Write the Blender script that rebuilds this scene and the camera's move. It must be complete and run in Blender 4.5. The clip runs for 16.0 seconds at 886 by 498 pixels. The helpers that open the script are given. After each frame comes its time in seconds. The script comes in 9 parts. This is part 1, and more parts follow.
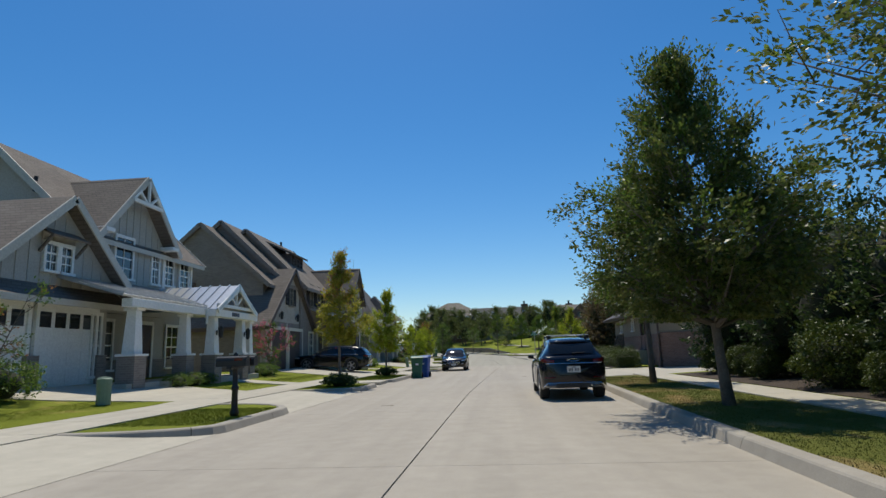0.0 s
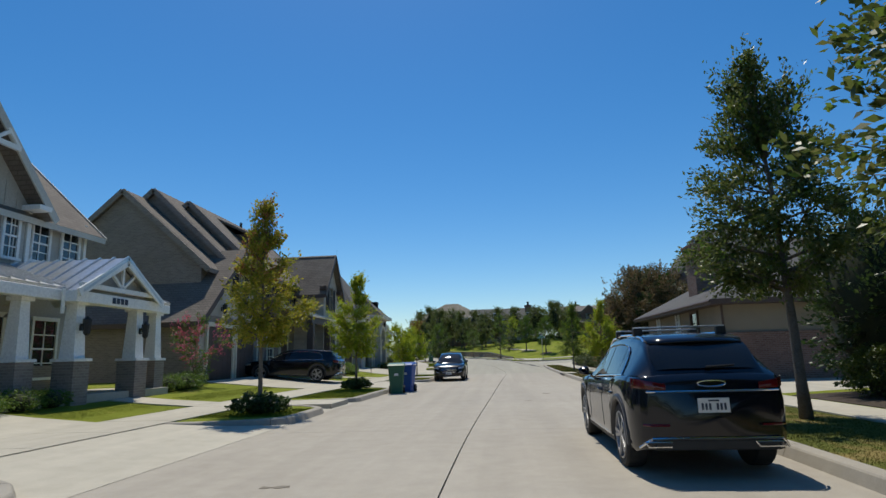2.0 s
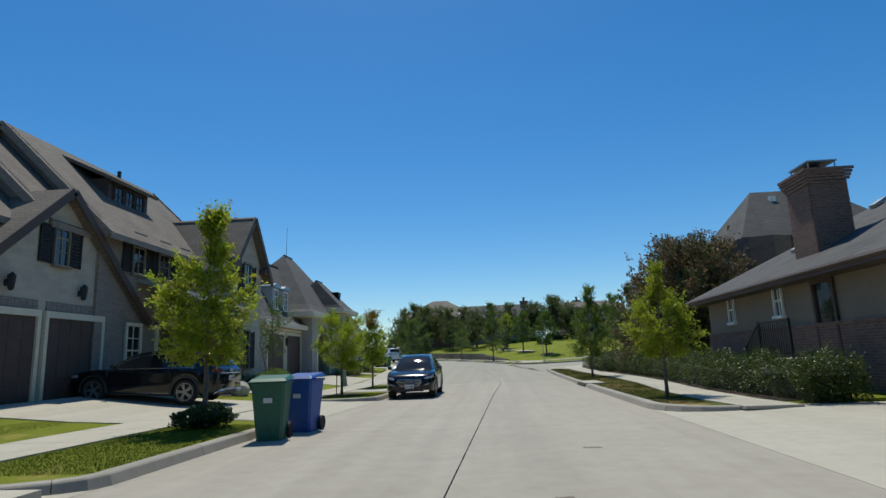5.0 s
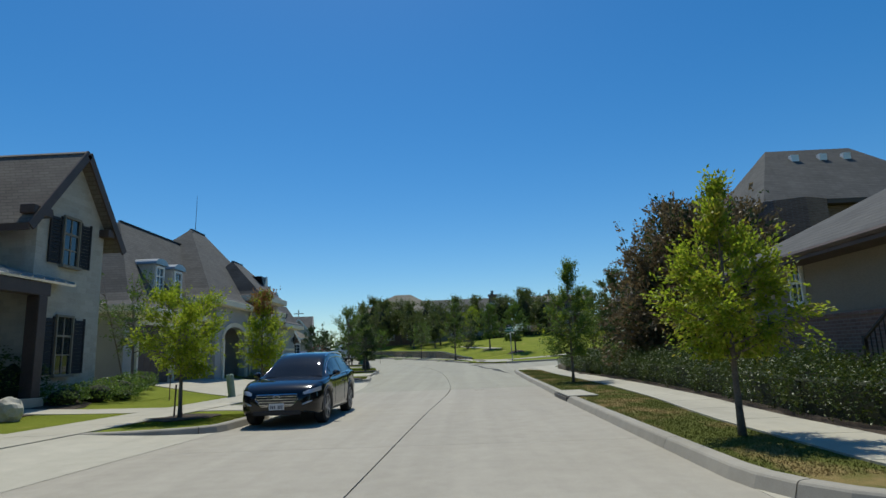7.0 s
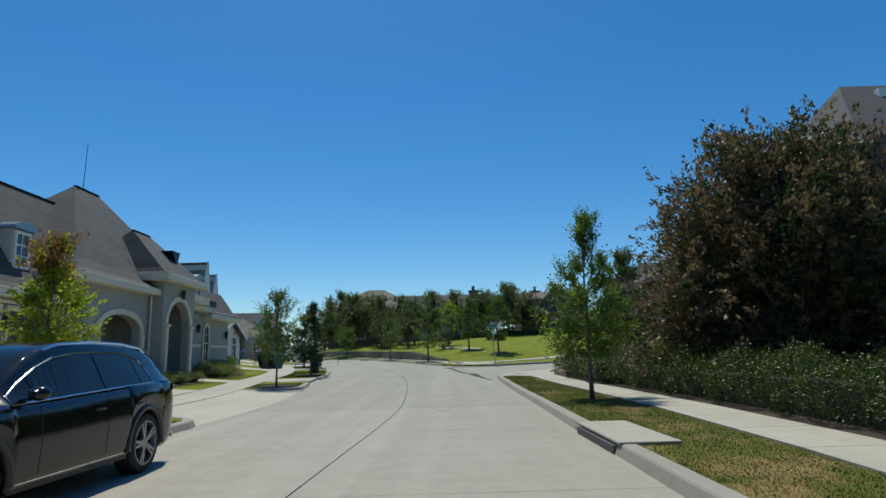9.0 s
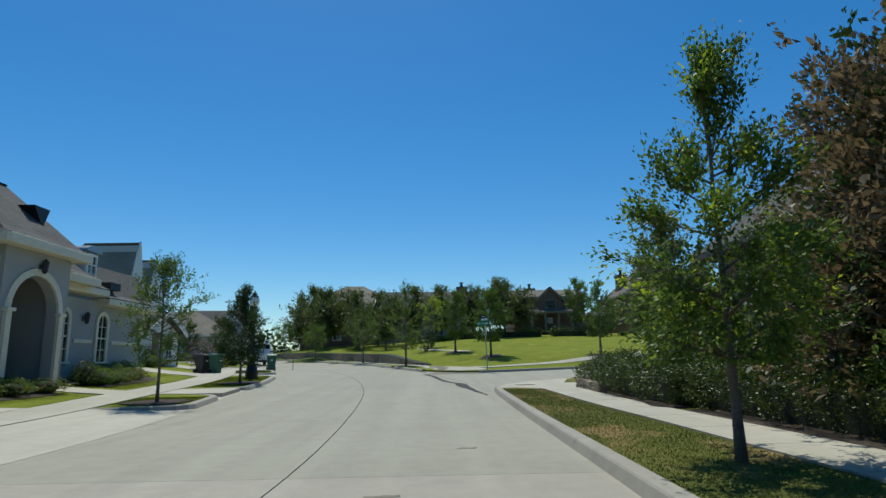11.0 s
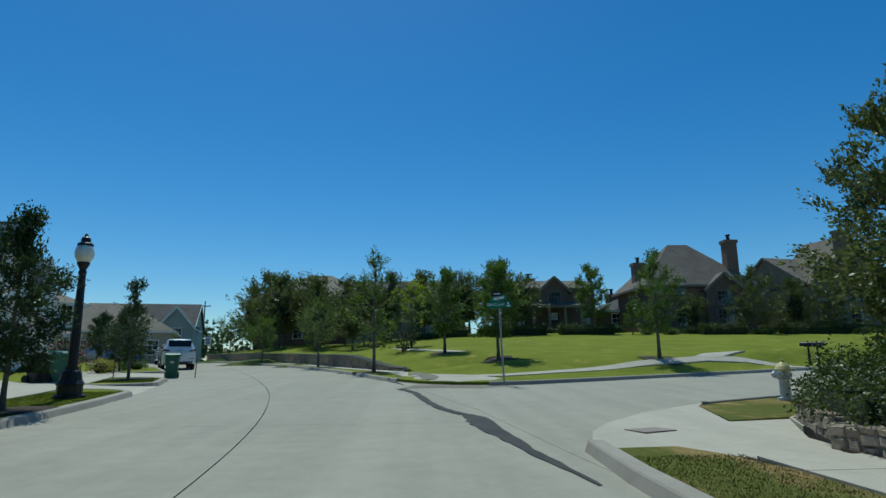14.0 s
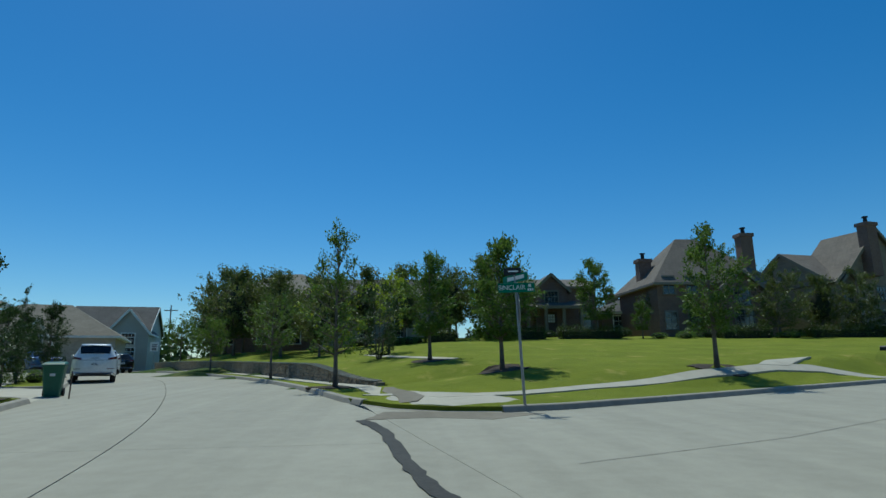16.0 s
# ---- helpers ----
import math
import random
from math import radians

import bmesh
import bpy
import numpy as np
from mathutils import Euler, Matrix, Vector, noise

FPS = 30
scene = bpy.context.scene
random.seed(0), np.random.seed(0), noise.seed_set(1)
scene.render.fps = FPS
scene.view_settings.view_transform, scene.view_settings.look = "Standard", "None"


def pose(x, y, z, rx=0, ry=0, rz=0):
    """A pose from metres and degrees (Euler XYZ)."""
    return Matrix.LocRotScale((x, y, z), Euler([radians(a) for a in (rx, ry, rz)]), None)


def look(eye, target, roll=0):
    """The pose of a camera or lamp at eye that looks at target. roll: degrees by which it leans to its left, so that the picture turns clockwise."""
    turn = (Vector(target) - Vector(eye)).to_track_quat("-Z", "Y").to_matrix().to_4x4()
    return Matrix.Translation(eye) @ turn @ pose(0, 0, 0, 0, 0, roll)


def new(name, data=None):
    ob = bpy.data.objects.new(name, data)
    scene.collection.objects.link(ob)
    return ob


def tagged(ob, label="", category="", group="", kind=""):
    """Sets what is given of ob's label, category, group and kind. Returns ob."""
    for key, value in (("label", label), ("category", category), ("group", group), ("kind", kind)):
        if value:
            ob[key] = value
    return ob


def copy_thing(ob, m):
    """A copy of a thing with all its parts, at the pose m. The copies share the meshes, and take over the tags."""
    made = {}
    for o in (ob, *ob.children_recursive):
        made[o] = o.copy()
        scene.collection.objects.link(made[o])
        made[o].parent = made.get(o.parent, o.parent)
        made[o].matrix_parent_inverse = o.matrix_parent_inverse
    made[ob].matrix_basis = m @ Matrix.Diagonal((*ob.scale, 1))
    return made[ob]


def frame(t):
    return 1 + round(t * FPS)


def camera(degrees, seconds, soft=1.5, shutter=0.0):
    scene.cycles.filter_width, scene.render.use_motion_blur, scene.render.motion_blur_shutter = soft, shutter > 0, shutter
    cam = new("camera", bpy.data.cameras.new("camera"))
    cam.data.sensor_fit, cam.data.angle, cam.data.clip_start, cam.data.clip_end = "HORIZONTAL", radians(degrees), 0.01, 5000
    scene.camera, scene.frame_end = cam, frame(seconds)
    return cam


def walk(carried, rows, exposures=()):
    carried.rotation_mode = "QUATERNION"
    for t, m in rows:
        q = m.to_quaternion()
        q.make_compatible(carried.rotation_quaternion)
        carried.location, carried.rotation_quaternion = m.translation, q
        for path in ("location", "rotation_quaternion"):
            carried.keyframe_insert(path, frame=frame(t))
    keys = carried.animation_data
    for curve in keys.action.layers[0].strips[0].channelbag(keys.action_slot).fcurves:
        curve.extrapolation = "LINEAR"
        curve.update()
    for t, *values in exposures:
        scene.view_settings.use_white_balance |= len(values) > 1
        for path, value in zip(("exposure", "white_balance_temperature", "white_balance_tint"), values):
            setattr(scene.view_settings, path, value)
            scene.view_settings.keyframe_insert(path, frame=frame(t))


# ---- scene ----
cam = camera(74.8, 16.0)
PATH = [
    (0, (3.824, 0.049, 1.144), (3.649, 2.009, 1.498), -1.9),
    (0.5, (3.74, 2.029, 1.164), (3.563, 3.99, 1.518), -1.7),
    (1, (3.638, 3.987, 1.177), (3.462, 5.947, 1.537), -1.6),
    (1.5, (3.536, 5.893, 1.204), (3.361, 7.852, 1.568), -1.5),
    (2, (3.46, 7.745, 1.219), (3.285, 9.704, 1.586), -1.6),
    (2.5, (3.384, 9.553, 1.241), (3.209, 11.511, 1.609), -1.6),
    (3, (3.299, 11.328, 1.22), (3.126, 13.286, 1.592), -1.8),
    (3.5, (3.283, 13.116, 1.208), (3.111, 15.073, 1.584), -1.8),
    (4, (3.326, 14.9, 1.218), (3.153, 16.857, 1.593), -1.8),
    (4.2, (3.369, 15.63, 1.217), (3.197, 17.587, 1.594), -1.9),
    (6.5, (4.334, 24.29, 1.277), (4.25, 26.255, 1.64), -2.2),
    (7, (4.539, 26.324, 1.241), (4.481, 28.29, 1.604), -2.2),
    (7.5, (4.638, 28.399, 1.214), (4.602, 30.366, 1.577), -2.1),
    (8, (4.774, 30.35, 1.206), (4.755, 32.317, 1.569), -2.1),
    (10.5, (5.41, 40.145, 1.163), (5.437, 42.109, 1.538), -0.9),
    (11, (5.465, 42.198, 1.153), (5.505, 44.161, 1.531), -1.0),
    (11.5, (5.564, 44.215, 1.118), (5.612, 46.178, 1.497), -0.9),
    (12, (5.572, 46.284, 1.104), (5.631, 48.248, 1.481), -1.0),
    (12.5, (5.554, 48.362, 1.127), (5.624, 50.325, 1.502), -0.8),
    (13, (5.504, 50.391, 1.164), (5.588, 52.354, 1.541), -0.8),
    (13.5, (5.433, 52.336, 1.193), (5.53, 54.297, 1.576), -0.7),
    (14, (5.385, 54.22, 1.213), (5.493, 56.179, 1.599), -0.6),
    (14.5, (5.364, 55.999, 1.223), (5.484, 57.956, 1.615), -0.6),
    (15, (5.357, 57.754, 1.275), (5.489, 59.71, 1.668), -0.5),
    (15.5, (5.405, 59.336, 1.306), (5.551, 61.29, 1.708), -0.5),
    (16, (5.601, 60.772, 1.365), (5.772, 62.723, 1.772), -0.8),
]
TRUE = 1.1  # the plan below is drawn at 1 : 1.1; the last lines bring it to metres
walk(cam, [(t, look(Vector(eye) * TRUE, Vector(target) * TRUE, roll)) for t, eye, target, roll in PATH],
     exposures=[(0, 0.14, 6500, 8), (4, 0.12, 6350, 5), (8, 0.02, 6200, 2), (10.5, 0.12, 6150, 1), (11.5, 0.0, 6100, -3), (14.5, -0.16, 5700, -7), (16, -0.16, 5700, -7)])

# ---- light ----
SUN_DIR = Vector((-0.10, 0.42, 0.90)).normalized()
world = bpy.data.worlds.new("sky")
scene.world = world
world.use_nodes = True
wn = world.node_tree.nodes
sky = wn.new("ShaderNodeTexSky")
sky.sky_type = "NISHITA"
sky.sun_disc = False
sky.sun_elevation = math.asin(SUN_DIR.z)
sky.sun_rotation = math.atan2(SUN_DIR.x, SUN_DIR.y)
sky.altitude, sky.air_density, sky.dust_density, sky.ozone_density = 200, 1.0, 0.3, 4.0
wn["Background"].inputs["Strength"].default_value = 0.100
deep = wn.new("ShaderNodeHueSaturation")  # a clear dry sky, deeper than the model's
deep.inputs["Saturation"].default_value = 1.33
world.node_tree.links.new(sky.outputs[0], deep.inputs["Color"])
world.node_tree.links.new(deep.outputs[0], wn["Background"].inputs["Color"])
sun_data = bpy.data.lights.new("sun", "SUN")
sun_data.energy, sun_data.angle, sun_data.color = 3.6, radians(0.53), (1.0, 0.935, 0.83)
sun = new("sun", sun_data)
sun.matrix_world = look(SUN_DIR * 200, (0, 0, 0))


# ---- materials ----
def material(name, rough=0.8, metal=0.0):
    m = bpy.data.materials.new(name)
    m.use_nodes = True
    n = m.node_tree.nodes["Principled BSDF"]
    n.inputs["Roughness"].default_value, n.inputs["Metallic"].default_value = rough, metal
    return m, m.node_tree, n


def coords(nt, scale=(1, 1, 1), space="Object", turn=(0, 0, 0)):
    """Coordinates in metres; the objects that use them are not scaled."""
    if space == "World":
        out = nt.nodes.new("ShaderNodeNewGeometry").outputs["Position"]
    else:
        out = nt.nodes.new("ShaderNodeTexCoord").outputs["Object"]
    mp = nt.nodes.new("ShaderNodeMapping")
    mp.inputs["Scale"].default_value, mp.inputs["Rotation"].default_value = scale, turn
    nt.links.new(out, mp.inputs["Vector"])
    return mp.outputs[0]


def noise_tex(nt, vec, scale, detail=4.0, rough=0.55):
    n = nt.nodes.new("ShaderNodeTexNoise")
    n.inputs["Scale"].default_value, n.inputs["Detail"].default_value, n.inputs["Roughness"].default_value = scale, detail, rough
    nt.links.new(vec, n.inputs["Vector"])
    return n.outputs["Fac"]


def ramp(nt, fac, stops):
    r = nt.nodes.new("ShaderNodeValToRGB")
    e = r.color_ramp.elements
    while len(e) < len(stops):
        e.new(0.5)
    for el, (p, c) in zip(e, stops):
        el.position, el.color = p, (*c, 1)
    nt.links.new(fac, r.inputs["Fac"])
    return r.outputs["Color"]


def mix(nt, fac, a, b, kind="MIX"):
    m = nt.nodes.new("ShaderNodeMix")
    m.data_type, m.blend_type = "RGBA", kind
    for sock, v in ((m.inputs[0], fac), (m.inputs[6], a), (m.inputs[7], b)):
        if isinstance(v, (int, float)):
            sock.default_value = v
        elif isinstance(v, tuple):
            sock.default_value = (*v, 1)
        else:
            nt.links.new(v, sock)
    return m.outputs[2]


def bump(nt, bsdf, height, strength=0.3, distance=0.01):
    b = nt.nodes.new("ShaderNodeBump")
    b.inputs["Strength"].default_value, b.inputs["Distance"].default_value = strength, distance
    nt.links.new(height, b.inputs["Height"])
    nt.links.new(b.outputs[0], bsdf.inputs["Normal"])


def two_tone(name, a, b, big=0.6, fine=25.0, rough=0.85, metal=0.0, relief=0.25, depth=0.004, space="World", vary=0.0):
    """A mottled surface: a slow and a fine noise between two colours, with fine relief."""
    m, nt, bs = material(name, rough, metal)
    v = coords(nt, space=space)
    col = ramp(nt, noise_tex(nt, v, big, 5), ((0.3, a), (0.72, b)))
    f = noise_tex(nt, v, fine, 3)
    col = mix(nt, 0.35, col, ramp(nt, f, ((0.3, tuple(c * 0.7 for c in a)), (0.7, tuple(min(1, c * 1.2) for c in b)))))
    if vary:
        oi = nt.nodes.new("ShaderNodeObjectInfo")
        col = mix(nt, vary, col, ramp(nt, oi.outputs["Random"], ((0, (0.35, 0.35, 0.35)), (1, (0.65, 0.65, 0.65)))), "OVERLAY")
    nt.links.new(col, bs.inputs["Base Color"])
    bump(nt, bs, f, relief, depth)
    return m


def plain(name, c, rough=0.5, metal=0.0, coat=0.0):
    m, nt, bs = material(name, rough, metal)
    v = coords(nt)
    f = noise_tex(nt, v, 9.0, 4)
    nt.links.new(ramp(nt, f, ((0.25, tuple(x * 0.88 for x in c)), (0.75, tuple(min(1, x * 1.08) for x in c)))), bs.inputs["Base Color"])
    bs.inputs["Coat Weight"].default_value = coat
    bs.inputs["Coat Roughness"].default_value = 0.04
    return m


def concrete_mat(name, a, b, vary=0.25):
    m, nt, bs = material(name, 0.85)
    v = coords(nt, space="World")
    big = noise_tex(nt, v, 0.35, 6, 0.6)
    mid = noise_tex(nt, v, 3.0, 5, 0.65)
    fine = noise_tex(nt, v, 90.0, 2)
    col = ramp(nt, big, ((0.3, a), (0.7, b)))
    col = mix(nt, 0.35, col, ramp(nt, mid, ((0.35, tuple(c * 0.75 for c in a)), (0.65, b))))
    streak = noise_tex(nt, coords(nt, (1.6, 0.05, 1), "World"), 1.0, 4)
    col = mix(nt, 0.22, col, ramp(nt, streak, ((0.4, tuple(c * 0.7 for c in a)), (0.62, b))))
    col = mix(nt, 0.18, col, ramp(nt, fine, ((0.35, tuple(c * 0.6 for c in a)), (0.65, b))))
    oi = nt.nodes.new("ShaderNodeObjectInfo")
    col = mix(nt, vary, col, ramp(nt, oi.outputs["Random"], ((0, (0.42, 0.42, 0.42)), (1, (0.56, 0.56, 0.55)))), "OVERLAY")
    nt.links.new(col, bs.inputs["Base Color"])
    bump(nt, bs, fine, 0.25, 0.003)
    return m


def grass_mat(name, deep, light, dry, dry_share):
    m, nt, bs = material(name, 0.95)
    bs.inputs["Specular IOR Level"].default_value = 0.1
    v = coords(nt, space="World")
    col = ramp(nt, noise_tex(nt, v, 28.0, 4, 0.7), ((0.3, deep), (0.7, light)))
    col = mix(nt, 0.4, col, ramp(nt, noise_tex(nt, v, 0.5, 5), ((0.35, deep), (0.65, light))))
    patch = noise_tex(nt, coords(nt, (1.0, 0.55, 1), "World"), 0.9, 5, 0.65)
    lo = 0.66 - dry_share * 0.34
    r = ramp(nt, patch, ((lo, (0, 0, 0)), (lo + 0.12, (1, 1, 1))))
    col = mix(nt, r, col, dry)
    nt.links.new(col, bs.inputs["Base Color"])
    bump(nt, bs, noise_tex(nt, v, 60.0, 3, 0.8), 0.8, 0.03)
    return m


def shingle_mat(name, a, b):
    m, nt, bs = material(name, 0.92)
    v = coords(nt, space="World")
    sep = nt.nodes.new("ShaderNodeSeparateXYZ")
    nt.links.new(v, sep.inputs[0])
    brick = nt.nodes.new("ShaderNodeTexBrick")
    comb = nt.nodes.new("ShaderNodeCombineXYZ")
    add = nt.nodes.new("ShaderNodeMath")
    nt.links.new(sep.outputs["X"], add.inputs[0])
    nt.links.new(sep.outputs["Y"], add.inputs[1])
    nt.links.new(add.outputs[0], comb.inputs["X"])
    nt.links.new(sep.outputs["Z"], comb.inputs["Y"])
    nt.links.new(comb.outputs[0], brick.inputs["Vector"])
    for k, val in (("Scale", 1.0), ("Mortar Size", 0.016), ("Mortar Smooth", 0.3), ("Brick Width", 0.36), ("Row Height", 0.125), ("Bias", 0.0)):
        brick.inputs[k].default_value = val
    brick.inputs["Color1"].default_value, brick.inputs["Color2"].default_value = (*a, 1), (*b, 1)
    brick.inputs["Mortar"].default_value = (*[c * 0.3 for c in a], 1)
    col = mix(nt, 0.45, brick.outputs["Color"], ramp(nt, noise_tex(nt, v, 0.7, 5), ((0.3, tuple(c * 0.7 for c in a)), (0.7, tuple(c * 1.15 for c in b)))))
    col = mix(nt, 0.25, col, ramp(nt, noise_tex(nt, v, 45, 2), ((0.3, tuple(c * 0.5 for c in a)), (0.7, tuple(c * 1.4 for c in b)))))
    nt.links.new(col, bs.inputs["Base Color"])
    bump(nt, bs, brick.outputs["Fac"], -0.5, 0.012)
    return m


def brick_mat(name, a, b, mortar, w=0.21, h=0.075, gap=0.010):
    m, nt, bs = material(name, 0.9)
    v = coords(nt, space="World")
    sep = nt.nodes.new("ShaderNodeSeparateXYZ")
    nt.links.new(v, sep.inputs[0])
    comb, add = nt.nodes.new("ShaderNodeCombineXYZ"), nt.nodes.new("ShaderNodeMath")
    nt.links.new(sep.outputs["X"], add.inputs[0])
    nt.links.new(sep.outputs["Y"], add.inputs[1])
    nt.links.new(add.outputs[0], comb.inputs["X"])
    nt.links.new(sep.outputs["Z"], comb.inputs["Y"])
    brick = nt.nodes.new("ShaderNodeTexBrick")
    nt.links.new(comb.outputs[0], brick.inputs["Vector"])
    for k, val in (("Scale", 1.0), ("Mortar Size", gap), ("Mortar Smooth", 0.2), ("Brick Width", w), ("Row Height", h), ("Bias", 0.0)):
        brick.inputs[k].default_value = val
    brick.inputs["Color1"].default_value, brick.inputs["Color2"].default_value, brick.inputs["Mortar"].default_value = (*a, 1), (*b, 1), (*mortar, 1)
    col = mix(nt, 0.3, brick.outputs["Color"], ramp(nt, noise_tex(nt, v, 1.3, 5), ((0.3, a), (0.7, b))))
    col = mix(nt, 0.2, col, ramp(nt, noise_tex(nt, v, 40, 3), ((0.3, tuple(c * 0.5 for c in a)), (0.7, tuple(min(1, c * 1.4) for c in b)))))
    nt.links.new(col, bs.inputs["Base Color"])
    bump(nt, bs, brick.outputs["Fac"], -0.6, 0.01)
    return m


def leaf_mat(name, a, b, c=None, gloss=0.5, thin=0.35):
    """Leaves: the colour varies from leaf to leaf; a little light passes through."""
    m, nt, bs = material(name, gloss)
    geo = nt.nodes.new("ShaderNodeNewGeometry")
    stops = [(0.0, a), (0.55, b)] + ([(1.0, c)] if c else [(1.0, tuple(x * 1.25 for x in b))])
    col = ramp(nt, geo.outputs["Random Per Island"], stops)
    col = mix(nt, 0.35, col, ramp(nt, noise_tex(nt, coords(nt, space="World"), 1.1, 3), ((0.3, tuple(x * 0.6 for x in a)), (0.7, b))))
    nt.links.new(col, bs.inputs["Base Color"])
    trans = nt.nodes.new("ShaderNodeBsdfTranslucent")
    nt.links.new(col, trans.inputs["Color"])
    ms = nt.nodes.new("ShaderNodeMixShader")
    ms.inputs[0].default_value = thin
    bs.inputs["Specular IOR Level"].default_value = 0.35
    out = nt.nodes["Material Output"]
    nt.links.new(bs.outputs[0], ms.inputs[1])
    nt.links.new(trans.outputs[0], ms.inputs[2])
    nt.links.new(ms.outputs[0], out.inputs["Surface"])
    return m


def glass_mat(name, tint=(0.02, 0.025, 0.03), rough=0.03, coat=0.6):
    """Dark window glass: a room with no light behind a clear glossy pane."""
    m, nt, bs = material(name, rough)
    nt.links.new(ramp(nt, noise_tex(nt, coords(nt), 1.5, 2), ((0.2, tuple(c * 0.6 for c in tint)), (0.8, tuple(c * 1.4 for c in tint)))), bs.inputs["Base Color"])
    bs.inputs["IOR"].default_value = 1.5
    bs.inputs["Coat Weight"].default_value = coat
    bs.inputs["Coat Roughness"].default_value = 0.02
    return m


def board_mat(name, a, b, rough=0.6):
    return two_tone(name, a, b, 0.8, 18, rough, 0, 0.15, 0.003)


M = {}
M["road"] = concrete_mat("road_concrete", (0.335, 0.293, 0.232), (0.425, 0.38, 0.308), 0.12)
M["road_grey"] = concrete_mat("grey_road_concrete", (0.295, 0.272, 0.210), (0.38, 0.352, 0.276), 0.12)
M["walk"] = concrete_mat("pale_concrete", (0.41, 0.37, 0.29), (0.505, 0.46, 0.365))
M["kerb"] = concrete_mat("kerb_concrete", (0.27, 0.242, 0.195), (0.40, 0.36, 0.295), 0.1)
M["joint"] = two_tone("joint_sealant", (0.085, 0.08, 0.07), (0.15, 0.138, 0.122), 2, 40, 0.9)
M["lawn"] = grass_mat("lawn_grass", (0.12, 0.148, 0.016), (0.24, 0.265, 0.03), (0.32, 0.28, 0.07), 0.22)
M["dry"] = grass_mat("dry_verge_grass", (0.085, 0.105, 0.02), (0.17, 0.17, 0.038), (0.31, 0.225, 0.09), 0.46)
M["far"] = grass_mat("distant_ground", (0.04, 0.07, 0.015), (0.08, 0.11, 0.03), (0.16, 0.15, 0.06), 0.3)
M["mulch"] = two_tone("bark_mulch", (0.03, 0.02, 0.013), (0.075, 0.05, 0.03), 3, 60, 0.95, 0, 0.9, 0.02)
M["bark"] = two_tone("tree_bark", (0.09, 0.075, 0.06), (0.19, 0.16, 0.13), 4, 35, 0.95, 0, 0.8, 0.015, "Object")
M["sh_brown"] = shingle_mat("brown_shingles", (0.115, 0.092, 0.075), (0.19, 0.16, 0.13))
M["sh_grey"] = shingle_mat("grey_shingles", (0.052, 0.049, 0.047), (0.108, 0.102, 0.097))
M["sh_slate"] = shingle_mat("slate_grey_shingles", (0.15, 0.15, 0.15), (0.225, 0.225, 0.22))
M["pale_band"] = board_mat("pale_grey_render", (0.40, 0.41, 0.41), (0.50, 0.505, 0.50), 0.85)
M["sh_tan"] = shingle_mat("tan_shingles", (0.16, 0.135, 0.10), (0.25, 0.22, 0.17))
M["grey_board"] = board_mat("grey_siding", (0.36, 0.345, 0.305), (0.43, 0.41, 0.365))
M["putty"] = board_mat("putty_trim_paint", (0.46, 0.435, 0.37), (0.55, 0.52, 0.45))
M["white"] = board_mat("white_trim_paint", (0.74, 0.73, 0.69), (0.84, 0.83, 0.79))
M["cream"] = board_mat("cream_trim_paint", (0.62, 0.56, 0.42), (0.72, 0.66, 0.52))
M["white_wall"] = board_mat("white_painted_wall", (0.66, 0.66, 0.63), (0.78, 0.77, 0.74), 0.75)
M["taupe"] = two_tone("taupe_stucco", (0.205, 0.172, 0.128), (0.275, 0.232, 0.175), 0.7, 50, 0.92, 0, 0.4, 0.004)
M["grey_stucco"] = two_tone("grey_stucco", (0.30, 0.30, 0.29), (0.38, 0.38, 0.365), 0.7, 50, 0.92, 0, 0.4, 0.004)
M["stone"] = brick_mat("tan_stone", (0.36, 0.31, 0.25), (0.50, 0.45, 0.37), (0.42, 0.38, 0.32), 0.42, 0.19, 0.014)
M["tudor_stone"] = brick_mat("brown_stone", (0.20, 0.155, 0.11), (0.33, 0.265, 0.19), (0.27, 0.23, 0.18), 0.34, 0.16, 0.014)
M["br_red"] = brick_mat("red_brown_brick", (0.12, 0.062, 0.046), (0.24, 0.14, 0.105), (0.26, 0.22, 0.19))
M["br_grey"] = brick_mat("grey_tan_brick", (0.165, 0.135, 0.112), (0.275, 0.23, 0.195), (0.31, 0.28, 0.25))
M["br_dark"] = brick_mat("dark_brick", (0.10, 0.06, 0.045), (0.19, 0.115, 0.085), (0.25, 0.22, 0.19))
M["metal_roof"] = two_tone("standing_seam_metal", (0.52, 0.53, 0.53), (0.62, 0.63, 0.63), 0.5, 12, 0.32, 0.75, 0.05, 0.001)
M["dark_wood"] = two_tone("dark_stained_wood", (0.055, 0.034, 0.026), (0.10, 0.065, 0.05), 2, 30, 0.6, 0, 0.3, 0.004)
M["brown_wood"] = two_tone("brown_stained_wood", (0.13, 0.075, 0.045), (0.21, 0.125, 0.075), 2, 30, 0.6, 0, 0.3, 0.004)
M["shutter"] = plain("dark_shutter_paint", (0.022, 0.019, 0.018), 0.8)
M["black"] = plain("black_metal", (0.018, 0.018, 0.019), 0.45, 0.3)
M["iron"] = plain("dark_iron", (0.022, 0.02, 0.018), 0.5, 0.5)
M["glass"] = glass_mat("window_glass")
M["car_glass"] = glass_mat("dark_car_glass", (0.010, 0.012, 0.014), 0.03, 0.0)
M["rubber"] = two_tone("tyre_rubber", (0.014, 0.014, 0.014), (0.028, 0.027, 0.026), 6, 60, 0.85, 0, 0.3, 0.003, "Object")
M["alloy"] = plain("silver_alloy", (0.36, 0.36, 0.37), 0.38, 0.85)
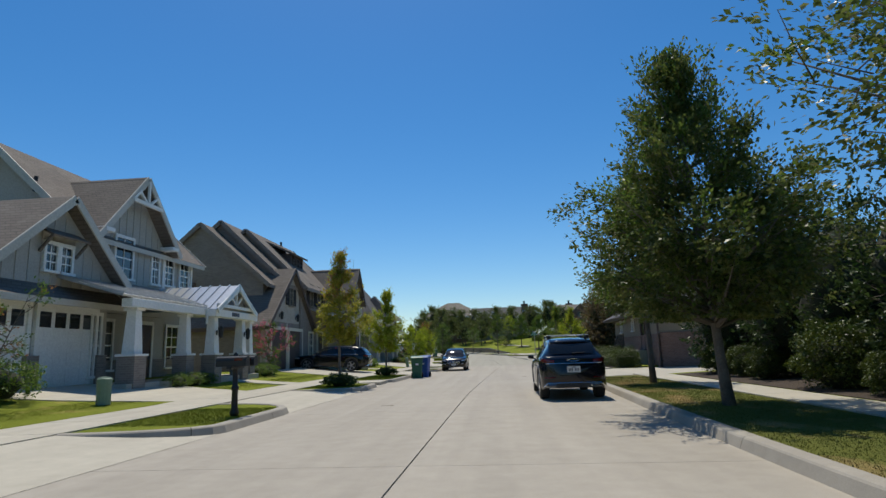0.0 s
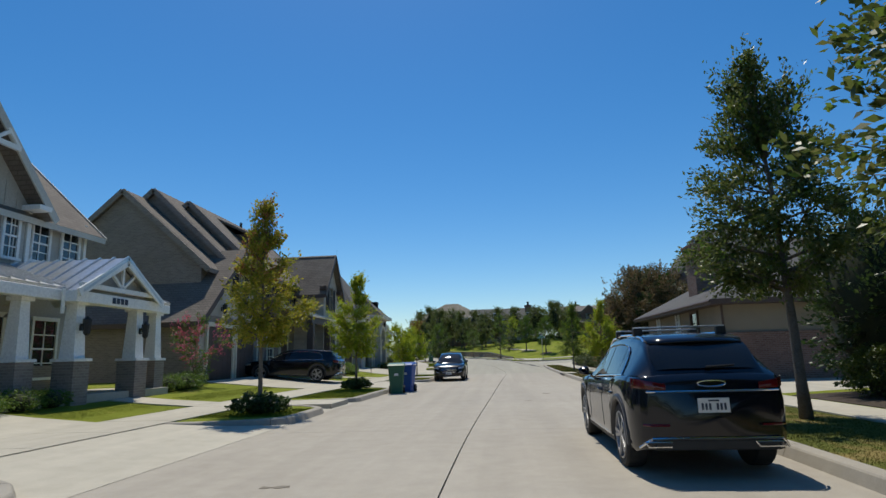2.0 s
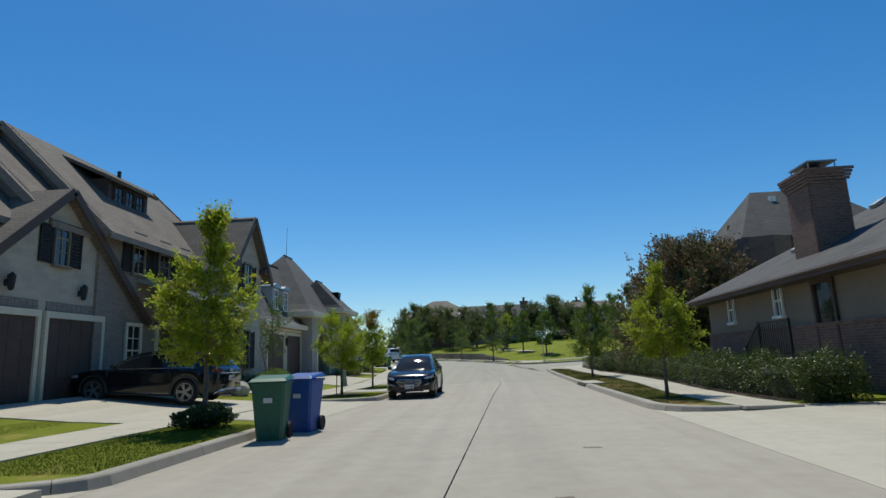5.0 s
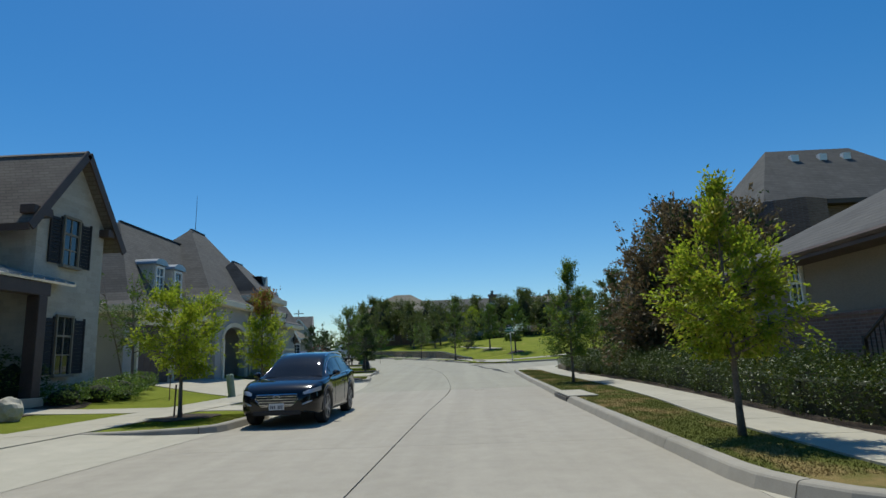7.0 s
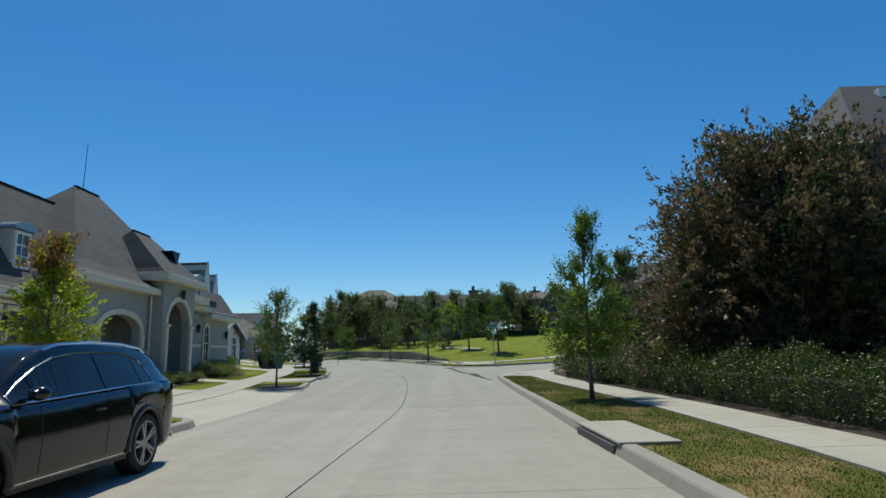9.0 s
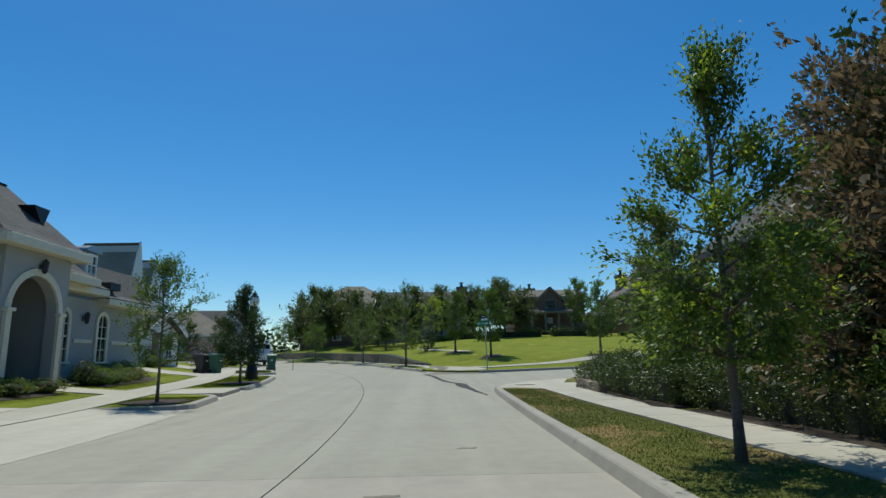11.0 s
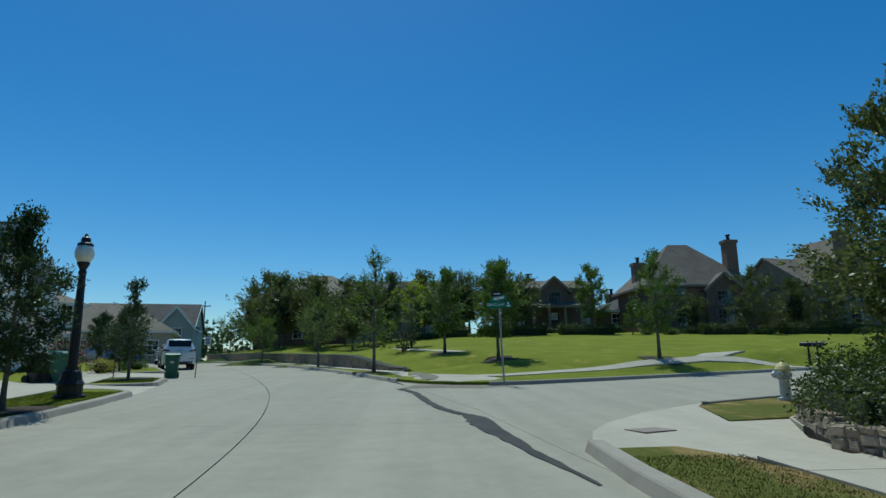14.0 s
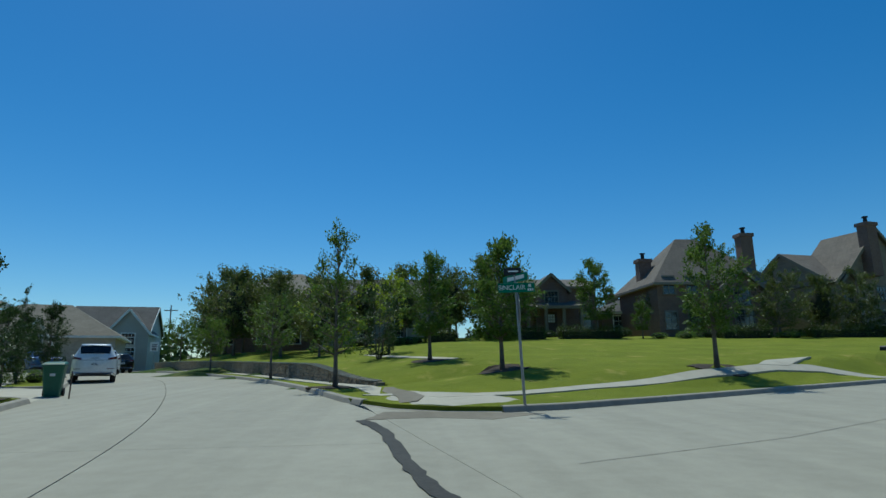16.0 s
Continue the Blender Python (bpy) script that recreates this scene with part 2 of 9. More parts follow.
M["chrome"] = plain("chrome", (0.75, 0.75, 0.76), 0.12, 1.0)
M["navy"] = plain("dark_blue_car_paint", (0.004, 0.006, 0.012), 0.14, 0.0, 0.4)
M["blackcar"] = plain("black_car_paint", (0.004, 0.005, 0.007), 0.14, 0.0, 0.4)
M["whitecar"] = plain("white_car_paint", (0.72, 0.73, 0.73), 0.3, 0.0, 1.0)
M["bluecar"] = plain("blue_car_paint", (0.04, 0.10, 0.26), 0.3, 0.2, 1.0)
for q in ("navy", "blackcar"):
    M[q].node_tree.nodes["Principled BSDF"].inputs["Specular IOR Level"].default_value = 0.32
M["redlight"] = plain("red_lamp_plastic", (0.10, 0.004, 0.007), 0.15, 0.0, 0.4)
M["headlight"] = plain("clear_lamp_plastic", (0.5, 0.52, 0.54), 0.1, 0.3, 1.0)
M["arch"] = plain("satin_dark_trim", (0.045, 0.045, 0.047), 0.35, 0.3)
M["bar_silver"] = plain("brushed_aluminium_bar", (0.62, 0.63, 0.64), 0.35, 0.8)
M["trim_black"] = plain("black_plastic", (0.02, 0.02, 0.021), 0.55)
M["plate"] = plain("white_plate", (0.62, 0.63, 0.63), 0.4)
M["ink"] = plain("dark_ink", (0.03, 0.04, 0.07), 0.6)
M["green_bin"] = two_tone("green_bin_plastic", (0.012, 0.085, 0.05), (0.02, 0.125, 0.075), 1.5, 30, 0.5, 0, 0.1, 0.002, "Object")
M["blue_bin"] = two_tone("blue_bin_plastic", (0.012, 0.06, 0.26), (0.02, 0.09, 0.36), 1.5, 30, 0.5, 0, 0.1, 0.002, "Object")
M["sign_green"] = plain("green_sign_sheet", (0.0, 0.17, 0.085), 0.4)
M["sign_white"] = plain("white_sign_sheet", (0.78, 0.79, 0.78), 0.45)
M["sign_back"] = plain("grey_sign_metal", (0.34, 0.35, 0.35), 0.4, 0.7)
M["galv"] = plain("galvanised_steel", (0.36, 0.37, 0.37), 0.45, 0.6)
M["util_green"] = plain("pale_green_box_paint", (0.20, 0.27, 0.20), 0.55)
M["silver_paint"] = plain("silver_hydrant_paint", (0.52, 0.53, 0.53), 0.4, 0.35)
M["yellow_paint"] = plain("pale_yellow_paint", (0.62, 0.52, 0.22), 0.5)
M["globe"] = plain("frosted_globe", (0.80, 0.77, 0.66), 0.3, 0.0, 0.5)
M["rubble"] = two_tone("field_stone", (0.20, 0.155, 0.105), (0.42, 0.34, 0.24), 2.5, 30, 0.92, 0, 0.6, 0.012, "World", 0.6)
M["mortar"] = two_tone("old_mortar", (0.15, 0.13, 0.10), (0.24, 0.21, 0.17), 2, 40, 0.95)
M["cap"] = two_tone("limestone_cap", (0.42, 0.38, 0.30), (0.54, 0.50, 0.41), 1.5, 30, 0.9)
M["tactile"] = two_tone("worn_brown_paver", (0.23, 0.185, 0.155), (0.31, 0.26, 0.22), 3, 50, 0.9)
M["wet"] = two_tone("wet_concrete", (0.022, 0.021, 0.019), (0.06, 0.056, 0.05), 1.2, 20, 0.9)
M["damp"] = concrete_mat("stained_concrete", (0.15, 0.125, 0.085), (0.25, 0.215, 0.16), 0.0)
M["lf_oak"] = leaf_mat("oak_leaves", (0.06, 0.085, 0.02), (0.125, 0.165, 0.038), (0.235, 0.225, 0.07), 0.4, thin=0.45)
M["lf_lime"] = leaf_mat("lime_green_leaves", (0.21, 0.29, 0.02), (0.35, 0.43, 0.03), (0.50, 0.50, 0.05), thin=0.62)
M["lf_maple"] = leaf_mat("sunburnt_maple_leaves", (0.20, 0.23, 0.025), (0.36, 0.35, 0.04), (0.52, 0.38, 0.06), thin=0.55)
M["lf_green"] = leaf_mat("mid_green_leaves", (0.06, 0.115, 0.016), (0.125, 0.20, 0.03), (0.23, 0.29, 0.055), thin=0.48)
M["lf_dark"] = leaf_mat("dark_leaves", (0.02, 0.042, 0.011), (0.05, 0.088, 0.02), (0.09, 0.13, 0.035))
M["lf_magnolia"] = leaf_mat("magnolia_leaves", (0.10, 0.078, 0.036), (0.21, 0.15, 0.075), (0.33, 0.23, 0.125), 0.5)
M["lf_hedge"] = leaf_mat("hedge_leaves", (0.03, 0.052, 0.009), (0.066, 0.102, 0.013), (0.17, 0.195, 0.024), 0.45, thin=0.25)
M["lf_pink"] = leaf_mat("pink_blossom", (0.45, 0.06, 0.13), (0.66, 0.13, 0.22), (0.78, 0.32, 0.38))
M["lf_rust"] = leaf_mat("dry_orange_leaves", (0.22, 0.10, 0.03), (0.38, 0.18, 0.06), (0.5, 0.27, 0.11))
M["lf_yellow"] = leaf_mat("yellow_green_leaves", (0.25, 0.24, 0.03), (0.42, 0.38, 0.05))
M["blade"], M["blade_dry"] = M["lawn"], M["dry"]
# near-black colour that paints the shade deep inside foliage
M["core"] = two_tone("inner_shade", (0.016, 0.02, 0.008), (0.034, 0.04, 0.014), 3, 30, 0.95)


# ---- mesh helpers ----
class Mesh:
    """Vertices and faces gathered into one mesh."""

    def __init__(self):
        self.v, self.f = [], []

    def add(self, verts, faces):
        k = len(self.v)
        self.v += [tuple(p) for p in verts]
        self.f += [tuple(i + k for i in f) for f in faces]
        return self

    def box(self, x0, y0, z0, x1, y1, z1):
        p = [(x, y, z) for z in (z0, z1) for y in (y0, y1) for x in (x0, x1)]
        return self.add(p, [(0, 2, 3, 1), (4, 5, 7, 6), (0, 1, 5, 4), (2, 6, 7, 3), (0, 4, 6, 2), (1, 3, 7, 5)])

    def slab(self, pts, thick, way=None):
        """A flat polygon in space, made thick along its normal (or way)."""
        p = [Vector(a) for a in pts]
        n = Vector(way) if way else (p[1] - p[0]).cross(p[2] - p[0]).normalized()
        m, k = len(p), n * thick
        sides = [(i, (i + 1) % m, (i + 1) % m + m, i + m) for i in range(m)]
        return self.add(p + [a - k for a in p], [tuple(range(m)), tuple(range(2 * m - 1, m - 1, -1))] + [s[::-1] for s in sides])

    def tube(self, pts, radii, sides=8, close=True):
        """A round tube through points."""
        p = [Vector(a) for a in pts]
        rings = []
        for i, a in enumerate(p):
            d = (p[min(i + 1, len(p) - 1)] - p[max(i - 1, 0)]).normalized()
            u = d.cross(Vector((0.3, 0.9, 0.2)) if abs(d.z) > 0.7 else Vector((0, 0, 1))).normalized()
            w = d.cross(u)
            rings.append([a + (u * math.cos(t) + w * math.sin(t)) * radii[i] for t in [2 * math.pi * s / sides for s in range(sides)]])
        faces = [(i * sides + s, i * sides + (s + 1) % sides, (i + 1) * sides + (s + 1) % sides, (i + 1) * sides + s) for i in range(len(p) - 1) for s in range(sides)]
        if close:
            faces += [tuple(range(sides))[::-1], tuple((len(p) - 1) * sides + s for s in range(sides))]
        return self.add([q for r in rings for q in r], faces)

    def lathe(self, profile, sides=16, at=(0, 0, 0), cap=True):
        """A profile of (radius, height) turned about z."""
        x, y, z = at
        v = [(x + r * math.cos(2 * math.pi * s / sides), y + r * math.sin(2 * math.pi * s / sides), z + h) for r, h in profile for s in range(sides)]
        f = [(i * sides + s, i * sides + (s + 1) % sides, (i + 1) * sides + (s + 1) % sides, (i + 1) * sides + s) for i in range(len(profile) - 1) for s in range(sides)]
        if cap:
            f += [tuple(range(sides))[::-1], tuple((len(profile) - 1) * sides + s for s in range(sides))]
        return self.add(v, f)

    def moved(self, m):
        self.v = [tuple(m @ Vector(p)) for p in self.v]
        return self

    def data(self, name, mat, smooth=False):
        me = bpy.data.meshes.new(name)
        me.from_pydata(self.v, [], self.f)
        me.materials.append(mat)
        if smooth:
            me.polygons.foreach_set("use_smooth", [True] * len(me.polygons))
        me.update()
        return me


def bevel(ob, width=0.01, segments=2):
    b = ob.modifiers.new("bevel", "BEVEL")
    b.width, b.segments, b.limit_method = width, segments, "ANGLE"
    return ob


def part(name, mesh, mat, parent=None, label="", smooth=False, at=None, round_by=0.0):
    """One mesh object, under a thing or a part."""
    ob = new(name, mesh.data(name, mat, smooth) if isinstance(mesh, Mesh) else mesh)
    if parent:
        ob.parent = parent
    if at is not None:
        ob.matrix_basis = at
    if label:
        ob["label"] = label
    if round_by:
        bevel(ob, round_by)
    return ob


def thing(name, label, category, at=None, group="", kind=""):
    """An empty at the base of a thing, which carries its parts."""
    ob = new(name)
    if at is not None:
        ob.matrix_basis = at
    return tagged(ob, label, category, group, kind)


# ---- the lie of the land ----
def soft_step(a, b, x):
    u = min(1.0, max(0.0, (x - a) / (b - a)))
    return u * u * (3 - 2 * u)


def z_road(y):
    """The road is level at first and climbs gently past the bend."""
    k = y - 55
    return 0.014 * (math.sqrt(k * k + 9) + k) if y < 105 else 1.40 + 0.004 * min(y - 105, 400)


def along(table, y):
    ys, xs = [r[0] for r in table], [r[1] for r in table]
    return float(np.interp(y, ys, xs))


def smooth_table(table, step=1.0):
    """Rounds off the corners of a table of (y, x)."""
    ys = np.arange(table[0][0], table[-1][0] + 0.01, step)
    xs = np.interp(ys, [r[0] for r in table], [r[1] for r in table])
    for _ in range(8):
        xs[1:-1] = (xs[:-2] + 2 * xs[1:-1] + xs[2:]) / 4
    return list(zip(ys.tolist(), xs.tolist()))


LEFT = smooth_table([(-70, -1.6), (-20, -0.9), (8, -0.68), (22, -0.75), (30, -0.6), (37, -0.1), (45, 0.3), (50, 0.3), (55, -0.2), (60, -0.9), (66, -1.25), (70, -1.9), (75, -3.2), (80, -4.9), (88, -8.5), (100, -15), (115, -24), (140, -40)])
RIGHT = smooth_table([(-70, 5.6), (-20, 6.2), (8, 6.5), (16, 6.75), (24, 7.0), (34, 7.05), (42, 7.12), (48, 7.3), (56, 7.42), (61, 7.4)])
MIDDLE = smooth_table([(-70, 1.9), (0, 2.78), (17, 2.9), (33, 3.42), (39, 3.6), (47, 4.0), (50, 3.97), (53, 3.8), (57, 3.6), (60, 3.4), (62, 3.2), (65, 2.78), (68, 2.15), (70.5, 1.62), (74, 0.6), (80, -1.4), (90, -5.2), (100, -10.5), (115, -19)])
FAR = smooth_table([(75, 4.75), (79, 3.4), (83, 2.0), (90, -1.2), (97, -5.2), (104, -10.0), (115, -18.2), (140, -34)])
STREET = (0.885, 0.465)  # the way the side street leaves


# the line of the retaining wall that holds the green on the road's side
WALL = [(80.7, 5.42), (82.7, 4.14), (85.1, 2.85), (89.5, 0.70), (93.4, -1.2)] + [(float(q), along(FAR, float(q)) + 2.0) for q in range(96, 113, 2)]


def wall_height(y):
    return 0.66 * (0.22 + 0.78 * soft_step(80.7, 86.5, y)) if y > 80.7 else 0.0


def park_depth(x, y):
    """How far a place lies behind the two kerbs of the green, and behind the main road's alone."""
    d1 = -0.465 * (x - 8.6) + 0.885 * (y - 72.6)
    d2 = 0.906 * (x - 5.0) + 0.423 * (y - 73.0)
    w = soft_step(74, 79, y)
    d2 = d2 * (1 - w) + 0.906 * (x - along(FAR, y)) * w
    return min(d1, d2), d1, d2


def z_base(x, y):
    """The land without its kerbs: the road, and the green as an even slope up to the houses, held by a wall on the road's side."""
    d, d1, d2 = park_depth(x, y)
    z = z_road(y)
    if d > 0.25:
        along_street = 0.885 * (x - 8.6) + 0.465 * (y - 72.6)
        slope = 1.21 + 0.0875 * (min(y, 108) - 79) - 0.9 * (1 - soft_step(-2, 10, x))
        rise = soft_step(0.25, 2.5 + 4.5 * (1 - soft_step(2, 9, along_street)), d1)
        u = x - along(WALL, y)
        held = wall_height(y) * soft_step(-0.05, 0.15, u) + 0.12 * max(0.0, u)
        z += min(max(0.0, slope - z) * rise, held)
    return z


def z_lot(x, y):
    """The height of the turf: a kerb above the road, with the house lots rising from the pavement."""
    z = z_base(x, y) + 0.13
    edge = along(LEFT, y) - 4.1
    if x < edge:
        z += 0.115 * min(edge - x, 3.9)
    if x > 10.6 and y < 64:
        z += 0.05 * min(x - 10.6, 5)
    return z


def draped(points, lift, cell=1.5, skirt=0.25, height=z_lot):
    """A polygon of the plan laid over the land, with a skirt that reaches into the ground."""
    bm = bmesh.new()
    bm.faces.new([bm.verts.new((x, y, 0)) for x, y in points])
    xs, ys = [p[0] for p in points], [p[1] for p in points]
    for axis, lo, hi in ((0, min(xs), max(xs)), (1, min(ys), max(ys))):
        n = int((hi - lo) / cell)
        for k in range(1, n + 1):
            co, no = [0, 0, 0], [0, 0, 0]
            co[axis], no[axis] = lo + k * (hi - lo) / (n + 1), 1
            bmesh.ops.bisect_plane(bm, geom=bm.verts[:] + bm.edges[:] + bm.faces[:], plane_co=co, plane_no=no)
    for v in bm.verts:
        v.co.z = height(v.co.x, v.co.y) + lift
    rim = [e for e in bm.edges if e.is_boundary]
    up = bmesh.ops.extrude_edge_only(bm, edges=rim)
    for g in up["geom"]:
        if isinstance(g, bmesh.types.BMVert):
            g.co.z -= skirt
    bmesh.ops.recalc_face_normals(bm, faces=bm.faces[:])
    if bm.faces and max(bm.faces, key=lambda f: f.calc_area()).normal.z < 0:
        bmesh.ops.reverse_faces(bm, faces=bm.faces[:])
    return bm


def lay(name, points, mat, lift, label="", category="", kind="structure", parent=None, cell=1.5, skirt=0.25, height=z_lot):
    bm = draped(points, lift, cell, skirt, height)
    me = bpy.data.meshes.new(name)
    bm.to_mesh(me)
    bm.free()
    me.materials.append(mat)
    ob = new(name, me)
    if parent:
        ob.parent = parent
        return ob
    return tagged(ob, label, category, kind=kind)


# ---- ground sheet to the horizon ----
def ground_sheet():
    xs = np.unique(np.r_[np.linspace(-2600, -120, 14), np.arange(-110, 111, 5.0), np.linspace(120, 2600, 14)])
    ys = np.unique(np.r_[np.linspace(-2600, -90, 12), np.arange(-80, 181, 5.0), np.linspace(190, 2600, 14)])
    v, f = [], []
    for y in ys:
        for x in xs:
            z = z_lot(float(x), float(y)) - 0.34
            if y > 115:
                z += 0.3 * soft_step(115, 130, y)
            v.append((float(x), float(y), z))
    n = len(xs)
    for j in range(len(ys) - 1):
        for i in range(n - 1):
            f.append((j * n + i, j * n + i + 1, (j + 1) * n + i + 1, (j + 1) * n + i))
    return tagged(part("ground", Mesh().add(v, f), M["far"]), "gently rolling grassy ground reaching the horizon", "ground", kind="structure")


ground_sheet()


# ---- the road: a dark base with concrete slabs on it ----
def ribbon(a, b, y0, y1, lift, step=1.0, thick=0.05, inset=0.0, crown=True):
    """A strip between two tables of the plan from y0 to y1."""
    n = max(1, round((y1 - y0) / step))
    ys = [y0 + (y1 - y0) * k / n for k in range(n + 1)]
    v = []
    for y in ys:
        xa, xb = along(a, y) + inset, along(b, y) - inset
        for q in (0, 0.5, 1):
            v.append((xa + (xb - xa) * q, y, z_road(y) + lift))
    f = [(3 * i + q, 3 * i + q + 1, 3 * i + q + 4, 3 * i + q + 3) for i in range(n) for q in (0, 1)]
    m = Mesh().add(v, f)
    k = len(v)
    m.v += [(x, y, z - thick) for x, y, z in v]
    rim = [3 * i for i in range(n + 1)] + [3 * n + 1, 3 * n + 2] + [3 * i + 2 for i in range(n - 1, -1, -1)] + [1]
    m.f += [(rim[i], rim[i] + k, rim[(i + 1) % len(rim)] + k, rim[(i + 1) % len(rim)]) for i in range(len(rim))]
    return m


# right-hand limit of the slabs past the corner, where the road opens into the side street
EDGE = smooth_table([(-70, 5.6), (-20, 6.2), (8, 6.5), (16, 6.75), (24, 7.0), (34, 7.05), (42, 7.12), (48, 7.3), (56, 7.42), (61, 7.4), (66, 6.8), (73, 5.4), (79, 3.4), (83, 2.0), (90, -1.2), (97, -5.2), (104, -10.0), (115, -18.2), (140, -34)], 1.0)
road = tagged(part("road", ribbon(LEFT, EDGE, -60, 138, -0.03, 2.0, 0.2), M["joint"]), "pale concrete street with dark sealed joints", "road", kind="structure")
cuts = [-60, -40, -25, -14, -7, -1.5, 6.3, 12.0, 17.9, 23.6, 29.4, 34.9, 39.6, 44.0, 48.4, 54.0, 59.0, 64.0, 69.0, 74.0, 79.5, 85, 91, 97, 104, 112, 122, 138]
for y0, y1 in zip(cuts, cuts[1:]):
    g = 0.004
    part("slab", ribbon(LEFT, MIDDLE, y0 + g, y1 - g, 0.0, 1.0, 0.03, 0.009), M["road" if y0 < 48 else "road_grey"], road)
    part("slab", ribbon(MIDDLE, EDGE, y0 + g, y1 - g, 0.0, 1.0, 0.03, 0.009), M["road" if y0 < 48 else "road_grey"], road)


# ---- side street ----
def flat(x, y):
    return z_base(x, y)


near_kerb = [(7.40, 59.6), (7.48, 61.2), (7.75, 62.0), (8.2, 62.8), (9.25, 64.05), (11.0, 65.5), (12.8, 66.5), (14.7, 67.2), (20, 69.6), (30, 74.6), (60, 90.2)]
far_kerb = [(60, 99.4), (40, 89.2), (25.3, 81.3), (16.0, 76.5), (12.0, 74.4), (9.2, 73.05), (7.8, 72.7), (6.6, 73.0), (5.6, 73.8), (4.9, 75.0)]
lay("road", near_kerb + far_kerb + [(5.22, 73.2), (6.66, 66), (7.22, 61)], M["road_grey"], 0.004, "concrete side street that leaves at the bend", "road", height=flat, cell=2.5)
STREET_JOINT = [(7.6, 67.2), (11, 68.6), (16, 71.5), (30, 79.1), (55, 92.4)]


def strip(name, line, width, mat, lift, label, category, height, parent=None, thick=0.01):
    """A flat band of the plan along a line."""
    m = Mesh()
    pts = []
    for (xa, ya), (xb, yb) in zip(line, line[1:]):
        n = max(1, int(math.hypot(xb - xa, yb - ya) / 0.7))
        pts += [(xa + (xb - xa) * i / n, ya + (yb - ya) * i / n) for i in range(n)]
    pts.append(line[-1])
    for i, (x, y) in enumerate(pts):
        xa, ya = pts[max(0, i - 1)]
        xb, yb = pts[min(len(pts) - 1, i + 1)]
        d = Vector((xb - xa, yb - ya)).normalized()
        for s in (-1, 1):
            q = (x - d.y * s * width / 2, y + d.x * s * width / 2)
            m.v.append((*q, height(x, y) + lift))
    m.f = [(2 * i, 2 * i + 1, 2 * i + 3, 2 * i + 2) for i in range(len(pts) - 1)]
    ob = part(name, m, mat, parent)
    return ob if parent else tagged(ob, label, category, kind="structure")


strip("trim", STREET_JOINT, 0.012, M["joint"], 0.009, "dark sealed joint along the side street", "joint", flat)


# ---- kerbs ----
def kerb(line, name="trim", label="worn concrete kerb", top=0.135, closed=False, height=z_base, drop=0.22):
    """A kerb swept along a line of the plan; the road lies to the line's right-hand side."""
    pts = []
    for (xa, ya), (xb, yb) in zip(line, line[1:]):
        n = max(1, int(math.hypot(xb - xa, yb - ya) / 0.8))
        pts += [(xa + (xb - xa) * i / n, ya + (yb - ya) * i / n) for i in range(n)]
    pts.append(line[-1])
    prof = [(0.09, -drop), (0.085, 0.0), (0.04, top * 0.82), (0.022, top * 0.95), (-0.005, top), (-0.135, top), (-0.15, top - 0.02), (-0.15, -drop)]
    k = len(prof)
    whole = thing(name, label, "kerb", kind="structure")
    ways = []
    for i in range(len(pts)):
        xa, ya = pts[max(0, i - 1)]
        xb, yb = pts[min(len(pts) - 1, i + 1)]
        ways.append(Vector((xb - xa, yb - ya)).normalized())
    i0 = 0
    while i0 < len(pts) - 1:
        i1 = i0 + 4 if len(pts) - 1 - i0 > 6 else len(pts) - 1
        m = Mesh()
        for i in range(i0, i1 + 1):
            d, (x, y) = ways[i], pts[i]
            in_by = 0.006 if i == i0 else -0.006 if i == i1 else 0.0
            for o, z in prof:
                m.v.append((x + d.y * o + d.x * in_by, y - d.x * o + d.y * in_by, height(x, y) + z))
        n = i1 - i0
        m.f = [(i * k + j, i * k + j + 1, (i + 1) * k + j + 1, (i + 1) * k + j) for i in range(n) for j in range(k - 1)]
        m.f += [tuple(range(k)), tuple(n * k + j for j in range(k))[::-1]]
        me = m.data("kerb_length", M["kerb"])
        bmk = bmesh.new()
        bmk.from_mesh(me)
        bmesh.ops.recalc_face_normals(bmk, faces=bmk.faces[:])
        bmk.to_mesh(me)
        bmk.free()
        part("kerb_length", me, M["kerb"], whole)
        i0 = i1
    return whole


def arc(ax, ay, bx, by, first, n=6):
    """A quarter ellipse from a to b. first 'x': it sets out along x."""
    out = []
    for i in range(n + 1):
        t = math.pi / 2 * i / n
        if first == "x":
            out.append((ax + (bx - ax) * math.sin(t), ay + (by - ay) * (1 - math.cos(t))))
        else:
            out.append((ax + (bx - ax) * (1 - math.cos(t)), ay + (by - ay) * math.sin(t)))
    return out


def inner(y):
    return along(LEFT, y) - 2.15


def outer(y):
    return along(LEFT, y) - 3.75


def island(y0, y1, r0=1.0, r1=1.6, mat="lawn"):
    """A turf verge between two drives, with its kerb."""
    edge = arc(inner(y0), y0, along(LEFT, y0 + r0), y0 + r0, "x")
    ys = np.arange(y0 + r0 + 1, y1 - r1, 1.0)
    edge += [(along(LEFT, float(y)), float(y)) for y in ys]
    edge += arc(along(LEFT, y1 - r1), y1 - r1, inner(y1), y1, "y")
    back = [(inner(float(y)), float(y)) for y in np.linspace(y1, y0, 5)]
    kerb(edge)
    lay("ground", edge + back[1:-1], M[mat], -0.012, "mown green turf verge between kerb and pavement", "lawn", cell=1.2)


ISLANDS = [(-28, 3.0), (8.5, 13.8), (18.6, 22.7), (24.1, 31.2), (36.7, 41.0), (42.4, 46.8), (56.3, 60.7), (62.6, 71.8), (73.8, 78.6), (84.0, 92.0), (96, 108)]
for a, b in ISLANDS:
    island(a, b, 0.9, min(1.9, (b - a) * 0.35))

